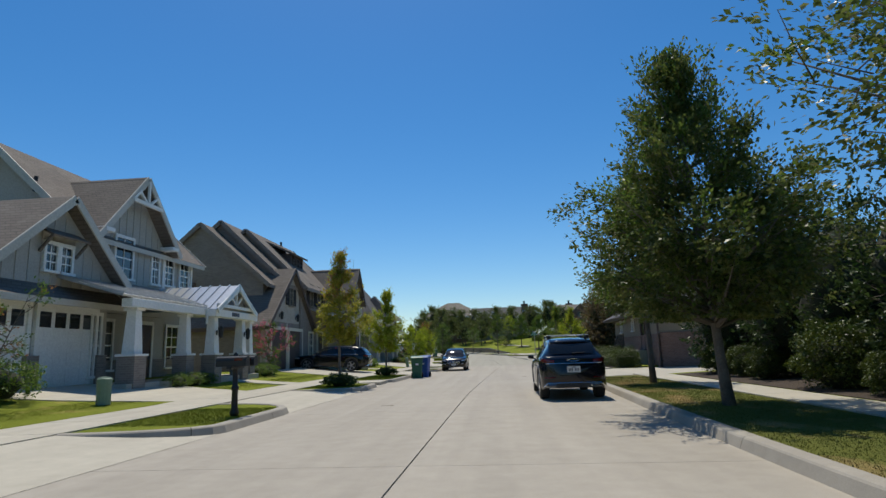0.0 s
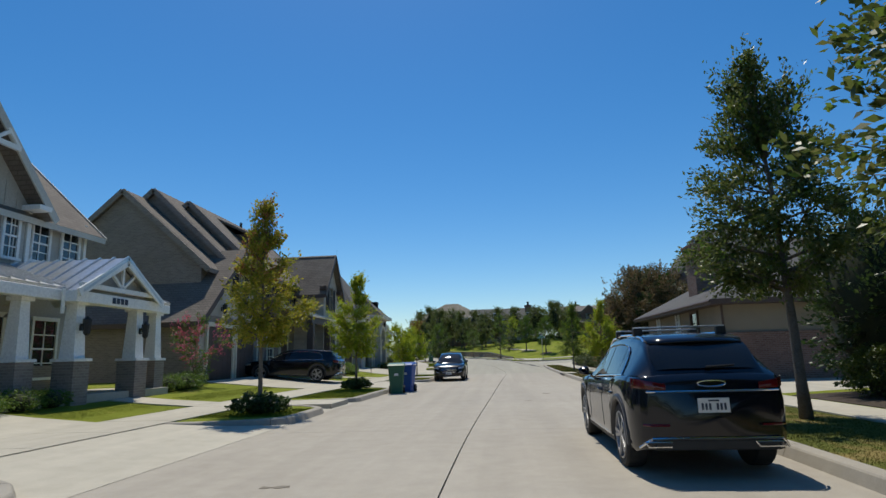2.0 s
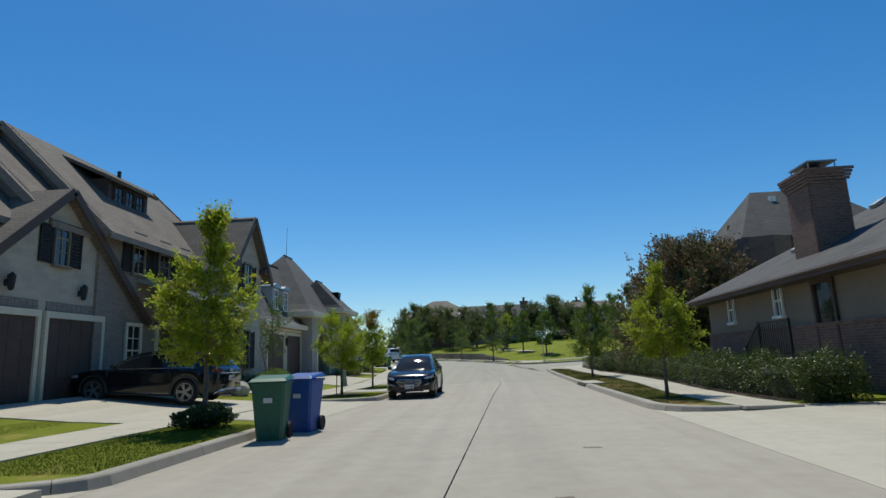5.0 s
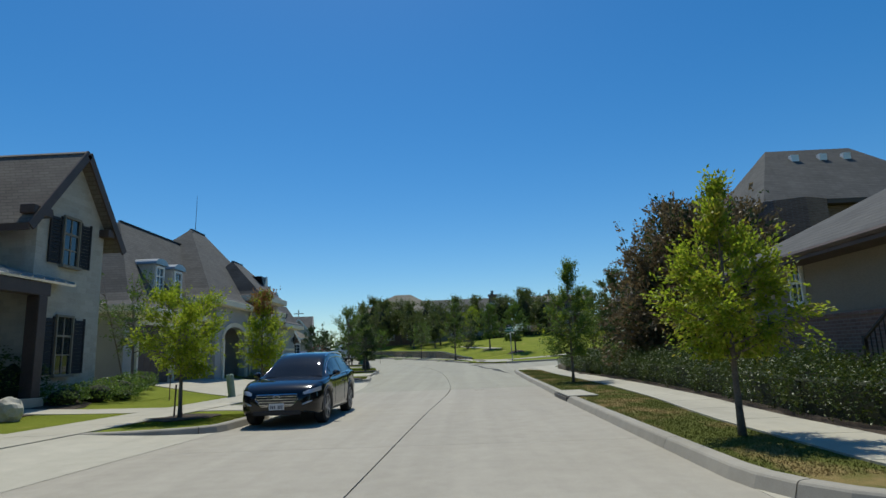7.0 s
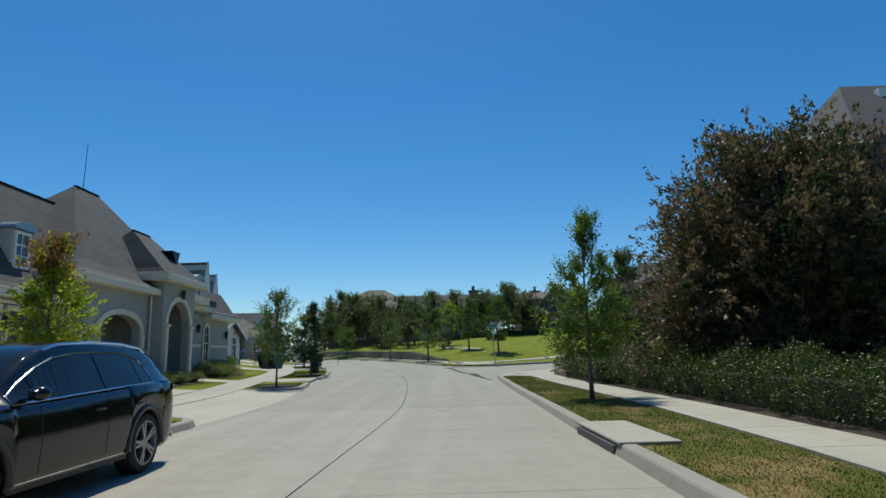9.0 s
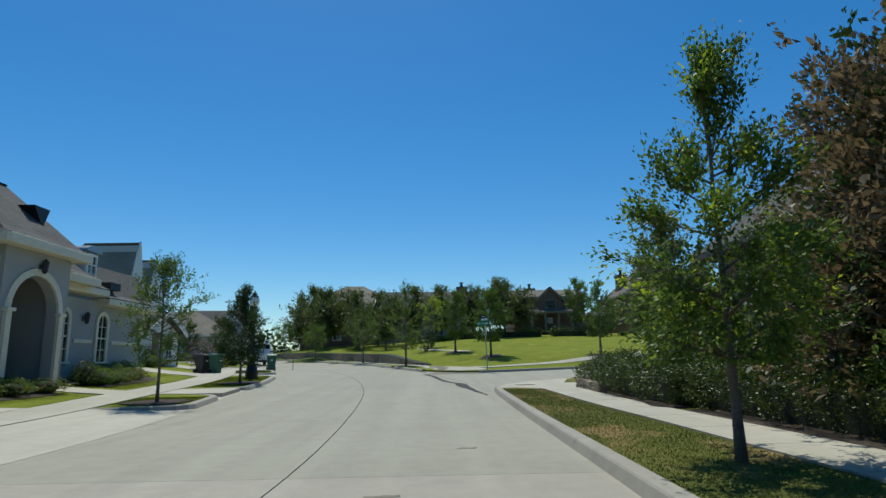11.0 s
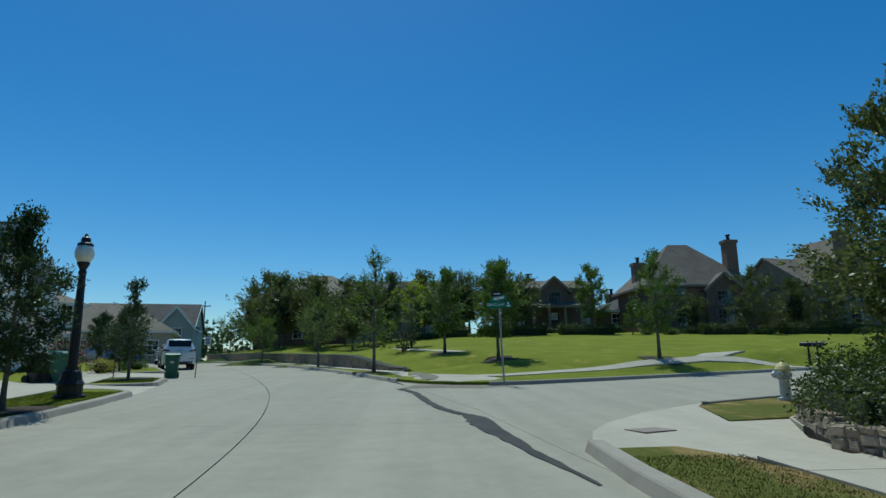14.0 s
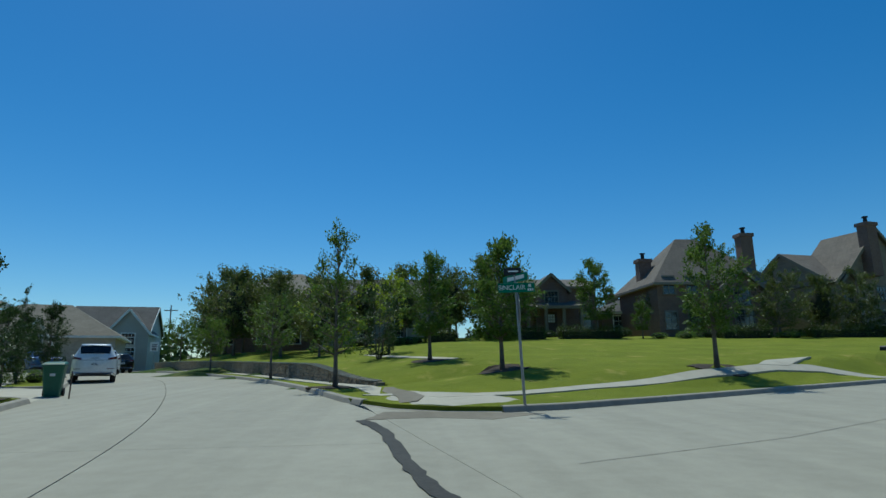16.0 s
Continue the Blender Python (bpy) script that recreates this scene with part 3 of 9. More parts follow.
# drive aprons ramp from the gutter up to the pavement
bounds = [(-60, -28)] + ISLANDS + [(138, 140)]
for (a0, a1), (b0, b1) in zip(bounds, bounds[1:]):
    lo, hi = a1 - 2.2, b0 + 1.3
    m = Mesh()
    ys = np.linspace(lo, hi, max(3, int((hi - lo) / 1.2)))
    for y in ys:
        y = float(y)
        for q in (0.0, 0.25, 1.0):
            x = along(LEFT, y) + 0.03 + (inner(y) - 0.05 - along(LEFT, y)) * q
            m.v.append((x, y, z_road(y) + (0.004, 0.035, 0.126)[(0.0, 0.25, 1.0).index(q)] - (0.0 if a1 <= y <= b0 else 0.03 * q)))
    m.f = [(3 * i + q, 3 * i + 3 + q, 3 * i + 4 + q, 3 * i + 1 + q) for i in range(len(ys) - 1) for q in (0, 1)]
    tagged(part("pavement", m, M["walk"]), "pale concrete drive apron sloping to the gutter", "driveway", kind="structure")

# pavement on the house side, in squares
walk_left = thing("pavement", "pale concrete pavement with tooled joints", "pavement", kind="structure")
y = -30.0
while y < 110:
    h = 1.75 if y < 90 else 4
    a, b = y + 0.008, y + h - 0.008
    m = Mesh()
    for yy in (a, (a + b) / 2, b):
        m.v += [(outer(yy), yy, z_lot(outer(yy) + 0.4, yy) + 0.012), (inner(yy), yy, z_lot(inner(yy), yy) + 0.012)]
    m.f = [(0, 1, 3, 2), (2, 3, 5, 4)]
    k = 6
    m.v += [(px, py, pz - 0.06) for px, py, pz in m.v]
    m.f += [(0, 6, 7, 1), (5, 11, 10, 4), (1, 7, 9, 3), (3, 9, 11, 5), (0, 2, 8, 6), (2, 4, 10, 8)]
    part("paving_slab", m, M["walk"], walk_left)
    y += h

# lots on the house side
lay("ground", [(outer(float(q)), float(q)) for q in range(-30, 126, 3)] + [(-60, 125), (-60, -30)], M["lawn"], -0.012, "mown green front lawns of the houses", "lawn", cell=2.0)


def drive(points, label="pale concrete driveway"):
    return lay("pavement", points, M["walk"], 0.012, label, "driveway", cell=1.6, skirt=0.1)


drive([(outer(13.6), 13.6), (outer(18.9), 18.9), (-6.6, 18.9), (-8.5, 18.4), (-8.7, 12.2), (-6.6, 13.2), (outer(15.0) - 0.2, 15.0)])
drive([(outer(30.8), 30.8), (outer(37.0), 37.0), (-8.1, 36.2), (-8.1, 30.0)])
drive([(outer(46.5), 46.5), (outer(56.6), 56.6), (-8.6, 55.8), (-8.6, 49.3)])
drive([(outer(71.6), 71.6), (outer(74.4), 74.4), (-20, 76.5), (-20, 72.5)])
drive([(outer(78.4), 78.4), (outer(84.4), 84.4), (-26, 92), (-26, 86)])
lay("pavement", [(outer(22.6), 22.6), (outer(24.0), 24.0), (-7.0, 23.6), (-7.0, 22.4)], M["walk"], 0.014, "narrow concrete garden path to the porch", "path", cell=1.6, skirt=0.1)
lay("pavement", [(outer(41.0), 41.0), (outer(42.3), 42.3), (-7.4, 38.9), (-7.4, 37.9)], M["walk"], 0.014, "narrow concrete garden path to a door", "path", cell=1.6, skirt=0.1)
lay("pavement", [(outer(60.8), 60.8), (outer(62.2), 62.2), (-8.0, 61.9), (-8.0, 60.6)], M["walk"], 0.014, "narrow concrete garden path to an arched porch", "path", cell=1.6, skirt=0.1)
for a, b in ((22.6, 24.2), (40.9, 42.5), (60.6, 62.7)):
    lay("pavement", [(along(LEFT, a) - 0.1, a), (along(LEFT, b) - 0.1, b), (inner(b), b), (inner(a), a)], M["walk"], -0.002, "short concrete crossing through the verge", "path", cell=1.2)


# ---- far side: verge, pavement, alley ----
def walk_near(y):
    return float(np.interp(y, [-30, 8, 24, 32, 36, 40, 46, 52, 60], [8.5, 8.85, 8.9, 8.25, 8.35, 8.8, 9.1, 9.1, 8.75]))


def right_verge(y0, y1, r0, r1):
    edge = arc(walk_near(y0), y0, along(RIGHT, y0 + r0), y0 + r0, "x")
    edge += [(along(RIGHT, float(q)), float(q)) for q in np.arange(y0 + r0 + 1, y1 - r1, 1.0)]
    edge += arc(along(RIGHT, y1 - r1), y1 - r1, walk_near(y1), y1, "y")
    kerb(edge[::-1])
    back = [(walk_near(float(q)), float(q)) for q in np.linspace(y1, y0, 12)]
    lay("ground", (edge + back[1:-1])[::-1], M["dry"], -0.012, "half-dry turf verge with straw-coloured patches", "lawn", cell=1.2)


right_verge(-30, 22.6, 1.0, 2.0)
edge = arc(walk_near(30.6), 30.6, along(RIGHT, 32.2), 32.2, "x") + [(along(RIGHT, float(q)), float(q)) for q in np.arange(33, 59.2, 1.0)] + near_kerb[:2]
kerb(edge[::-1])
lay("ground", (edge[:-1] + [(7.5, 60.7), (8.3, 60.75), (8.55, 60.3)] + [(walk_near(float(q)), float(q)) for q in np.arange(59.5, 31, -2.0)])[::-1], M["dry"], -0.012, "half-dry turf verge with straw-coloured patches", "lawn", cell=1.2)
kerb([(60, 90.2), (30, 74.6), (20, 69.6), (14.7, 67.2), (12.8, 66.5), (11.0, 65.5)])
kerb([(11.0, 65.5), (9.25, 64.05), (8.2, 62.8), (7.75, 62.0), (7.5, 61.2)], top=0.03)
lay("pavement", [(7.5, 61.2), (7.75, 62.0), (8.2, 62.8), (9.25, 64.05), (11.0, 65.5), (10.6, 64.85), (10.0, 62.75), (10.95, 62.8), (10.12, 61.2), (9.97, 60.0), (8.74, 60.0), (8.35, 60.75), (7.5, 60.75)][::-1], M["walk"], -0.02, "sloping concrete corner ramp", "ramp", cell=1.0)
lay("ground", [(10.6, 64.85), (11.1, 65.25), (12.9, 66.2), (14.8, 66.95), (20, 69.3), (30, 74.3), (60, 90), (60, 88), (30, 72.4), (14.5, 65.2), (11.0, 62.9), (10.05, 62.8)], M["dry"], -0.010, "half-dry turf strip along the side street", "lawn", cell=1.4)
walk_right = thing("pavement", "pale concrete pavement with tooled joints", "pavement", kind="structure")
for lo, hi in ((-30, 23.4), (30.4, 60.0)):
    y = lo
    while y < hi - 0.4:
        a, b = y + 0.008, min(y + 1.7, hi) - 0.008
        m = Mesh()
        for yy in (a, b):
            m.v += [(walk_near(yy), yy, z_lot(walk_near(yy), yy) + 0.012), (walk_near(yy) + 1.08, yy, z_lot(walk_near(yy), yy) + 0.014)]
        m.v += [(px, py, pz - 0.06) for px, py, pz in m.v]
        m.f = [(0, 1, 3, 2), (0, 4, 5, 1), (2, 3, 7, 6), (0, 2, 6, 4), (1, 5, 7, 3)]
        part("paving_slab", m, M["walk"], walk_right)
        y += 1.7
lay("pavement", [(10.95, 62.8), (14.5, 65.2), (30, 72.4), (60, 88), (60, 86.6), (30, 71.0), (15.0, 63.9), (11.4, 61.9), (10.6, 62.0)], M["walk"], 0.006, "concrete pavement round the corner", "pavement", cell=1.5, skirt=0.1)
lay("ground", [(10.0, -30), (60, -30), (60, 23.0), (10.1, 23.0)], M["lawn"], -0.012, "shaded turf behind the pavement", "lawn", cell=3.0)
lay("ground", [(9.4, 31.0), (60, 31.0), (60, 86.2), (30, 70.6), (15.0, 63.9), (11.4, 61.9), (10.1, 60.4), (10.0, 57), (10.3, 46), (9.9, 40)], M["lawn"], -0.014, "turf round the corner houses", "lawn", cell=3.0)
m = [(along(RIGHT, 20.8) - 0.02, 20.8), (8.5, 22.4), (10.2, 22.9), (60, 22.9), (60, 31.1), (9.3, 31.1), (8.3, 30.7), (7.6, 31.2), (along(RIGHT, 32.4) - 0.02, 32.4)]
lay("road", m, M["walk"], 0.03, "pale concrete alley entrance", "alley", height=lambda x, y: z_base(x, y) - 0.026 + 0.1 * soft_step(7.2, 9.5, x), cell=1.5)

# storm drain inlet in the kerb
drain = thing("storm_drain", "dark kerb inlet of a storm drain under a concrete lid", "drain")
part("lid", Mesh().box(7.06, 41.2, 0.125, 7.8, 43.4, 0.16), M["walk"], drain, "concrete lid flush with the verge", round_by=0.01)
part("opening", Mesh().box(7.028, 41.35, 0.008, 7.2, 43.25, 0.105), M["joint"], drain, "dark slot in the kerb")

# ---- the green ----
green = far_kerb[:-1] + [(4.9, 75.0), (along(FAR, 76.5), 76.5), (4.15, 78.0), (5.0, 80.7)] + [(x + 0.06, y) for y, x in WALL] + [(-18, 126), (60, 126)]
lay("ground", green[::-1], M["lawn"], -0.012, "wide mown green lawn rising to the houses", "lawn", cell=1.0, height=lambda x, y: z_lot(x + 0.12, y))
low_verge = [(along(FAR, float(q)), float(q)) for q in np.arange(75.5, 113, 1.5)] + [(x + 0.02, y) for y, x in WALL[::-1]] + [(5.0, 80.6), (5.2, 78.0), (5.75, 75.6)]
lay("ground", low_verge[::-1], M["lawn"], -0.008, "mown verge between the kerb and the stone wall", "lawn", cell=1.0, height=lambda x, y: z_road(y) + 0.13)
kerb(far_kerb[6::-1])
kerb(far_kerb[:5:-1], top=0.03)
kerb([(along(FAR, float(q)), float(q)) for q in np.arange(114, 75.5, -1.0)] + [(4.9, 75.0)])
walk_green = [(5.0, 76.6), (6.8, 74.9), (8.6, 75.2), (10.86, 76.45), (13.2, 77.3), (15.9, 78.45), (18.3, 79.8), (20.6, 80.6), (22.4, 80.7), (24.2, 80.6)]


def band(line, width):
    left, right = [], []
    for i, (x, y) in enumerate(line):
        xa, ya = line[max(0, i - 1)]
        xb, yb = line[min(len(line) - 1, i + 1)]
        d = Vector((xb - xa, yb - ya)).normalized()
        left.append((x - d.y * width / 2, y + d.x * width / 2))
        right.append((x + d.y * width / 2, y - d.x * width / 2))
    return left + right[::-1]


lay("pavement", band(walk_green, 0.54)[::-1], M["walk"], 0.02, "narrow pale path across the green", "path", cell=0.5, skirt=0.08)
lay("pavement", [(18.0, 79.9), (19.3, 80.25), (21.8, 82.4), (19.0, 81.0)], M["walk"], 0.026, "small concrete pad where paths meet on the green", "path", cell=0.5, skirt=0.08)
lay("pavement", band([(5.55, 76.2), (5.2, 77.8), (4.95, 79.3), (4.5, 80.9)] + [(x - 0.62, y) for y, x in WALL[1:]], 0.78), M["walk"], 0.014, "pale pavement below the stone wall", "pavement", cell=1.0, skirt=0.08, height=lambda x, y: z_road(y) + 0.13)


def ramp_height(x, y):
    return z_lot(x, y) - 0.12 * (1 - soft_step(0.2, 1.6, park_depth(x, y)[0]))


lay("pavement", [(7.8, 72.78), (8.9, 73.15), (8.3, 74.3), (7.7, 75.25), (6.3, 75.9), (5.9, 76.9), (5.05, 76.6), (4.75, 75.5), (5.62, 73.95), (6.6, 73.1)], M["walk"], 0.016, "concrete corner ramp", "ramp", cell=1.0, skirt=0.1, height=ramp_height)
lay("pavement", band([(4.2, 94.0), (5.1, 91.0), (6.4, 87.9), (8.1, 84.7)], 0.5)[::-1], M["walk"], 0.02, "narrow garden path over the lawn", "path", cell=0.5, skirt=0.08)


# ---- building parts ----
def beam(m, p, q, w, h, up=(0, 0, 1)):
    """A squared timber between two points."""
    p, q = Vector(p), Vector(q)
    d = (q - p).normalized()
    u = d.cross(Vector(up))
    u = (u if u.length > 1e-3 else d.cross(Vector((1, 0, 0)))).normalized() * (w / 2)
    n = u.normalized().cross(d) * (h / 2)
    v = [a + s * u + t * n for a in (p, q) for t in (-1, 1) for s in (-1, 1)]
    return m.add(v, [(0, 1, 3, 2), (4, 6, 7, 5), (0, 4, 5, 1), (2, 3, 7, 6), (0, 2, 6, 4), (1, 5, 7, 3)])


def face_at(x, y, z, way):
    """The pose of something built facing -y, turned to face '+x', '-x', '-y' or '+y'."""
    return pose(x, y, z, 0, 0, {"-y": 0, "+x": 90, "-x": -90, "+y": 180}[way])


def window(house, x, y, z, w, h, way="+x", nx=2, nz=3, trim="white", case=0.09, arched=False, sill=True, shutters=None):
    """A window whose lower middle is at the place: casing, panes and bars, sill."""
    m = Mesh()
    c = case
    if arched:
        n, r = 10, w / 2
        ring = [(-r, 0)] + [(-r * math.cos(math.pi * i / n), h - r + r * math.sin(math.pi * i / n)) for i in range(n + 1)] + [(r, 0)]
        big = [(px * (1 + c / r), pz if pz <= h - r else h - r + (pz - h + r) * (1 + c / r)) for px, pz in ring]
        for (a, b), (a2, b2) in zip(zip(ring, ring[1:]), zip(big, big[1:])):
            m.slab([(a2[0], -0.07, a2[1]), (b2[0], -0.07, b2[1]), (b[0], -0.07, b[1]), (a[0], -0.07, a[1])], 0.07, (0, -1, 0))
    else:
        m.box(-w / 2 - c, -0.07, 0, -w / 2, 0, h).box(w / 2, -0.07, 0, w / 2 + c, 0, h)
        m.box(-w / 2 - c, -0.075, h, w / 2 + c, 0, h + c * 1.3)
    ob = part("window", m, M[trim], house, at=face_at(x, y, z, way))
    g = Mesh()
    if arched:
        g.add([(px, -0.012, pz) for px, pz in ring], [tuple(range(len(ring)))[::-1]])
    else:
        g.add([(-w / 2, -0.012, 0), (w / 2, -0.012, 0), (w / 2, -0.012, h), (-w / 2, -0.012, h)], [(0, 1, 2, 3)])
    part("pane", g, M["glass"], ob, "dark reflecting glass")
    for i in range(1, nx):
        px = -w / 2 + w * i / nx
        part("glazing_bar", Mesh().box(px - 0.016, -0.035, 0, px + 0.016, -0.013, h - (0.02 if not arched else abs(px) * 0.5)), M[trim], ob)
    for i in range(1, nz):
        pz, t = h * i / nz, 0.028 if i * 2 == nz or nz == 3 and i == 2 else 0.016
        part("glazing_bar", Mesh().box(-w / 2, -0.037, pz - t, w / 2, -0.013, pz + t), M[trim], ob)
    if sill:
        part("sill", Mesh().box(-w / 2 - c - 0.04, -0.13, -0.08, w / 2 + c + 0.04, 0, 0), M[trim], ob)
    if shutters:
        for s in (-1, 1):
            k = Mesh()
            x0 = s * (w / 2 + c + 0.04 + 0.24)
            k.box(x0 - 0.24, -0.05, 0, x0 - 0.19, -0.003, h).box(x0 + 0.19, -0.05, 0, x0 + 0.24, -0.003, h)
            sh = part("shutter", k, M[shutters], ob, "dark louvred shutter")
            slat = Mesh().slab([(-0.19, -0.045, 0), (0.19, -0.045, 0), (0.19, -0.015, 0.095), (-0.19, -0.015, 0.095)], 0.012).data("slat", M[shutters])
            for q in range(int(h / 0.1)):
                sl_ = new("slat", slat)
                sl_.parent, sl_.matrix_basis = sh, pose(x0, 0, q * 0.1)
    return ob


def plane_roof(house, pts, mat, name="roof", thick=0.16, trim=None):
    return part(name, Mesh().slab(pts, thick), M[mat], house)


def gable_roof(house, x0, x1, y0, y1, ze, zr, ridge, mat, o=0.4, og=0.35, trim="white", at=None, rakes=(True, True)):
    """Two slopes over a block. ridge 'x' or 'y': the way of the ridge line."""
    k = 0.15
    if ridge == "y":
        r = (x0 + x1) / 2 if at is None else at
        a, b = (zr - ze) / (r - x0), (zr - ze) / (x1 - r)
        plane_roof(house, [(x0 - o, y1 + og, ze - a * o), (x0 - o, y0 - og, ze - a * o), (r, y0 - og, zr), (r, y1 + og, zr)], mat, thick=k)
        plane_roof(house, [(x1 + o, y0 - og, ze - b * o), (x1 + o, y1 + og, ze - b * o), (r, y1 + og, zr), (r, y0 - og, zr)], mat, thick=k)
        ends = [(y0 - og, -1, rakes[0]), (y1 + og, 1, rakes[1])]
        for y, s, on in ends:
            if on:
                m = Mesh()
                beam(m, (x0 - o, y + s * 0.02, ze - a * o - 0.10), (r, y + s * 0.02, zr - 0.10), 0.05, 0.24)
                beam(m, (x1 + o, y + s * 0.02, ze - b * o - 0.10), (r, y + s * 0.02, zr - 0.10), 0.05, 0.24)
                part("rake_board", m, M[trim], house)
        m = Mesh().box(x1 + o, y0 - og, ze - b * o - 0.20, x1 + o + 0.04, y1 + og, ze - b * o - 0.02)
        part("fascia", m, M[trim], house)
    else:
        r = (y0 + y1) / 2 if at is None else at
        a, b = (zr - ze) / (r - y0), (zr - ze) / (y1 - r)
        plane_roof(house, [(x0 - og, y0 - o, ze - a * o), (x1 + og, y0 - o, ze - a * o), (x1 + og, r, zr), (x0 - og, r, zr)], mat, thick=k)
        plane_roof(house, [(x1 + og, y1 + o, ze - b * o), (x0 - og, y1 + o, ze - b * o), (x0 - og, r, zr), (x1 + og, r, zr)], mat, thick=k)
        for x, s, on in ((x0 - og, -1, rakes[0]), (x1 + og, 1, rakes[1])):
            if on:
                m = Mesh()
                beam(m, (x + s * 0.02, y0 - o, ze - a * o - 0.10), (x + s * 0.02, r, zr - 0.10), 0.05, 0.24)
                beam(m, (x + s * 0.02, y1 + o, ze - b * o - 0.10), (x + s * 0.02, r, zr - 0.10), 0.05, 0.24)
                part("rake_board", m, M[trim], house)
        part("fascia", Mesh().box(x0 - og, y0 - o - 0.04, ze - a * o - 0.20, x1 + og, y0 - o, ze - a * o - 0.02), M[trim], house)


def hip_roof(house, x0, x1, y0, y1, ze, zr, mat, o=0.45, inset=None, trim="white", flare=0.0):
    """A hipped roof; the ridge runs along the longer side."""
    X0, X1, Y0, Y1 = x0 - o, x1 + o, y0 - o, y1 + o
    w, d = X1 - X0, Y1 - Y0
    i = inset if inset is not None else min(w, d) / 2
    if w >= d:
        a, b = (X0 + i, (Y0 + Y1) / 2, zr), (X1 - i, (Y0 + Y1) / 2, zr)
        faces = [[(X0, Y0, ze), (X1, Y0, ze), b, a], [(X1, Y1, ze), (X0, Y1, ze), a, b], [(X0, Y1, ze), (X0, Y0, ze), a], [(X1, Y0, ze), (X1, Y1, ze), b]]
    else:
        a, b = ((X0 + X1) / 2, Y0 + i, zr), ((X0 + X1) / 2, Y1 - i, zr)
        faces = [[(X1, Y0, ze), (X1, Y1, ze), b, a], [(X0, Y1, ze), (X0, Y0, ze), a, b], [(X0, Y0, ze), (X1, Y0, ze), a], [(X1, Y1, ze), (X0, Y1, ze), b]]
    for f in faces:
        plane_roof(house, f, mat, thick=0.14)
    m = Mesh()
    m.box(X0 - 0.03, Y0 - 0.03, ze - 0.20, X1 + 0.03, Y0 + 0.02, ze - 0.015).box(X0 - 0.03, Y1 - 0.02, ze - 0.20, X1 + 0.03, Y1 + 0.03, ze - 0.015)
    m.box(X0 - 0.03, Y0 + 0.02, ze - 0.20, X0 + 0.02, Y1 - 0.02, ze - 0.015).box(X1 - 0.02, Y0 + 0.02, ze - 0.20, X1 + 0.03, Y1 - 0.02, ze - 0.015)
    part("fascia", m, M[trim], house)
    part("soffit", Mesh().box(X0 + 0.03, Y0 + 0.03, ze - 0.19, X1 - 0.03, Y1 - 0.03, ze - 0.155), M[trim], house)


def wall_block(house, x0, x1, y0, y1, z0, z1, mat, label=""):
    return part("wall", Mesh().box(x0, y0, z0, x1, y1, z1), M[mat], house, label)


def gable_wall(house, plane, at, lo, hi, z0, ze, zr, mat, thick=0.2, mid=None):
    """A wall with a pointed top. plane 'x': it stands across x at the place 'at' and spans y."""
    c = (lo + hi) / 2 if mid is None else mid
    if plane == "x":
        pts = [(at, lo, z0), (at, hi, z0), (at, hi, ze), (at, c, zr), (at, lo, ze)]
        return part("wall", Mesh().slab(pts, thick, (1, 0, 0)), M[mat], house)
    pts = [(hi, at, z0), (lo, at, z0), (lo, at, ze), (c, at, zr), (hi, at, ze)]
    return part("wall", Mesh().slab(pts, thick, (0, -1, 0)), M[mat], house)


def battens(house, x, y0, y1, z0, ze, zr, mat="grey_board", step=0.42, mid=None):
    c = (y0 + y1) / 2 if mid is None else mid
    n = int((y1 - y0) / step)
    for i in range(n + 1):
        y = y0 + (y1 - y0) * i / n
        half = (c - y0) if y < c else (y1 - c)
        top = ze + (zr - ze) * (1 - abs(y - c) / half) - 0.14
        if top > z0 + 0.2:
            part("batten", Mesh().box(x, y - 0.025, z0, x + 0.022, y + 0.025, top), M[mat], house)


def garage_door(house, x, y, z, w, h, mat, way="+x", lights=4, cols=4, frame="white"):
    """A sectional garage door, lower middle at the place, with raised panels and a row of small lights."""
    ob = part("garage_door", Mesh().box(-w / 2, -0.03, 0, w / 2, 0, h), M[mat], house, at=face_at(x, y, z, way))
    rows = 4
    for r in range(rows):
        for c in range(cols):
            x0, x1 = -w / 2 + w * c / cols + 0.05, -w / 2 + w * (c + 1) / cols - 0.05
            z0, z1 = h * r / rows + 0.05, h * (r + 1) / rows - 0.05
            if r == rows - 1 and lights:
                part("pane", Mesh().box(x0 + 0.03, -0.04, z0, x1 - 0.03, -0.03, z1), M["glass"], ob)
            else:
                part("panel", Mesh().box(x0, -0.042, z0, x1, -0.03, z1), M[mat], ob, round_by=0.006)
    f = Mesh().box(-w / 2 - 0.12, -0.1, 0, -w / 2, 0.0, h).box(w / 2, -0.1, 0, w / 2 + 0.12, 0.0, h).box(-w / 2 - 0.12, -0.1, h, w / 2 + 0.12, 0.0, h + 0.18)
    part("frame", f, M[frame], ob)
    return ob


def lantern(house, x, y, z, way="+x"):
    m = Mesh().lathe([(0.02, 0.30), (0.10, 0.22), (0.10, 0.20), (0.075, -0.12), (0.03, -0.17)], 6, (0, -0.16, 0))
    m.box(-0.05, -0.02, -0.05, 0.05, 0, 0.12)
    beam(m, (0, -0.01, 0.06), (0, -0.16, 0.28), 0.02, 0.02)
    return part("wall_lantern", m, M["black"], house, at=face_at(x, y, z, way))


def downspout(house, x, y, z0, z1, mat="white"):
    m = Mesh()
    m.tube([(x, y, z0), (x, y, z1)], [0.045, 0.045], 6)
    return part("downspout", m, M[mat], house)


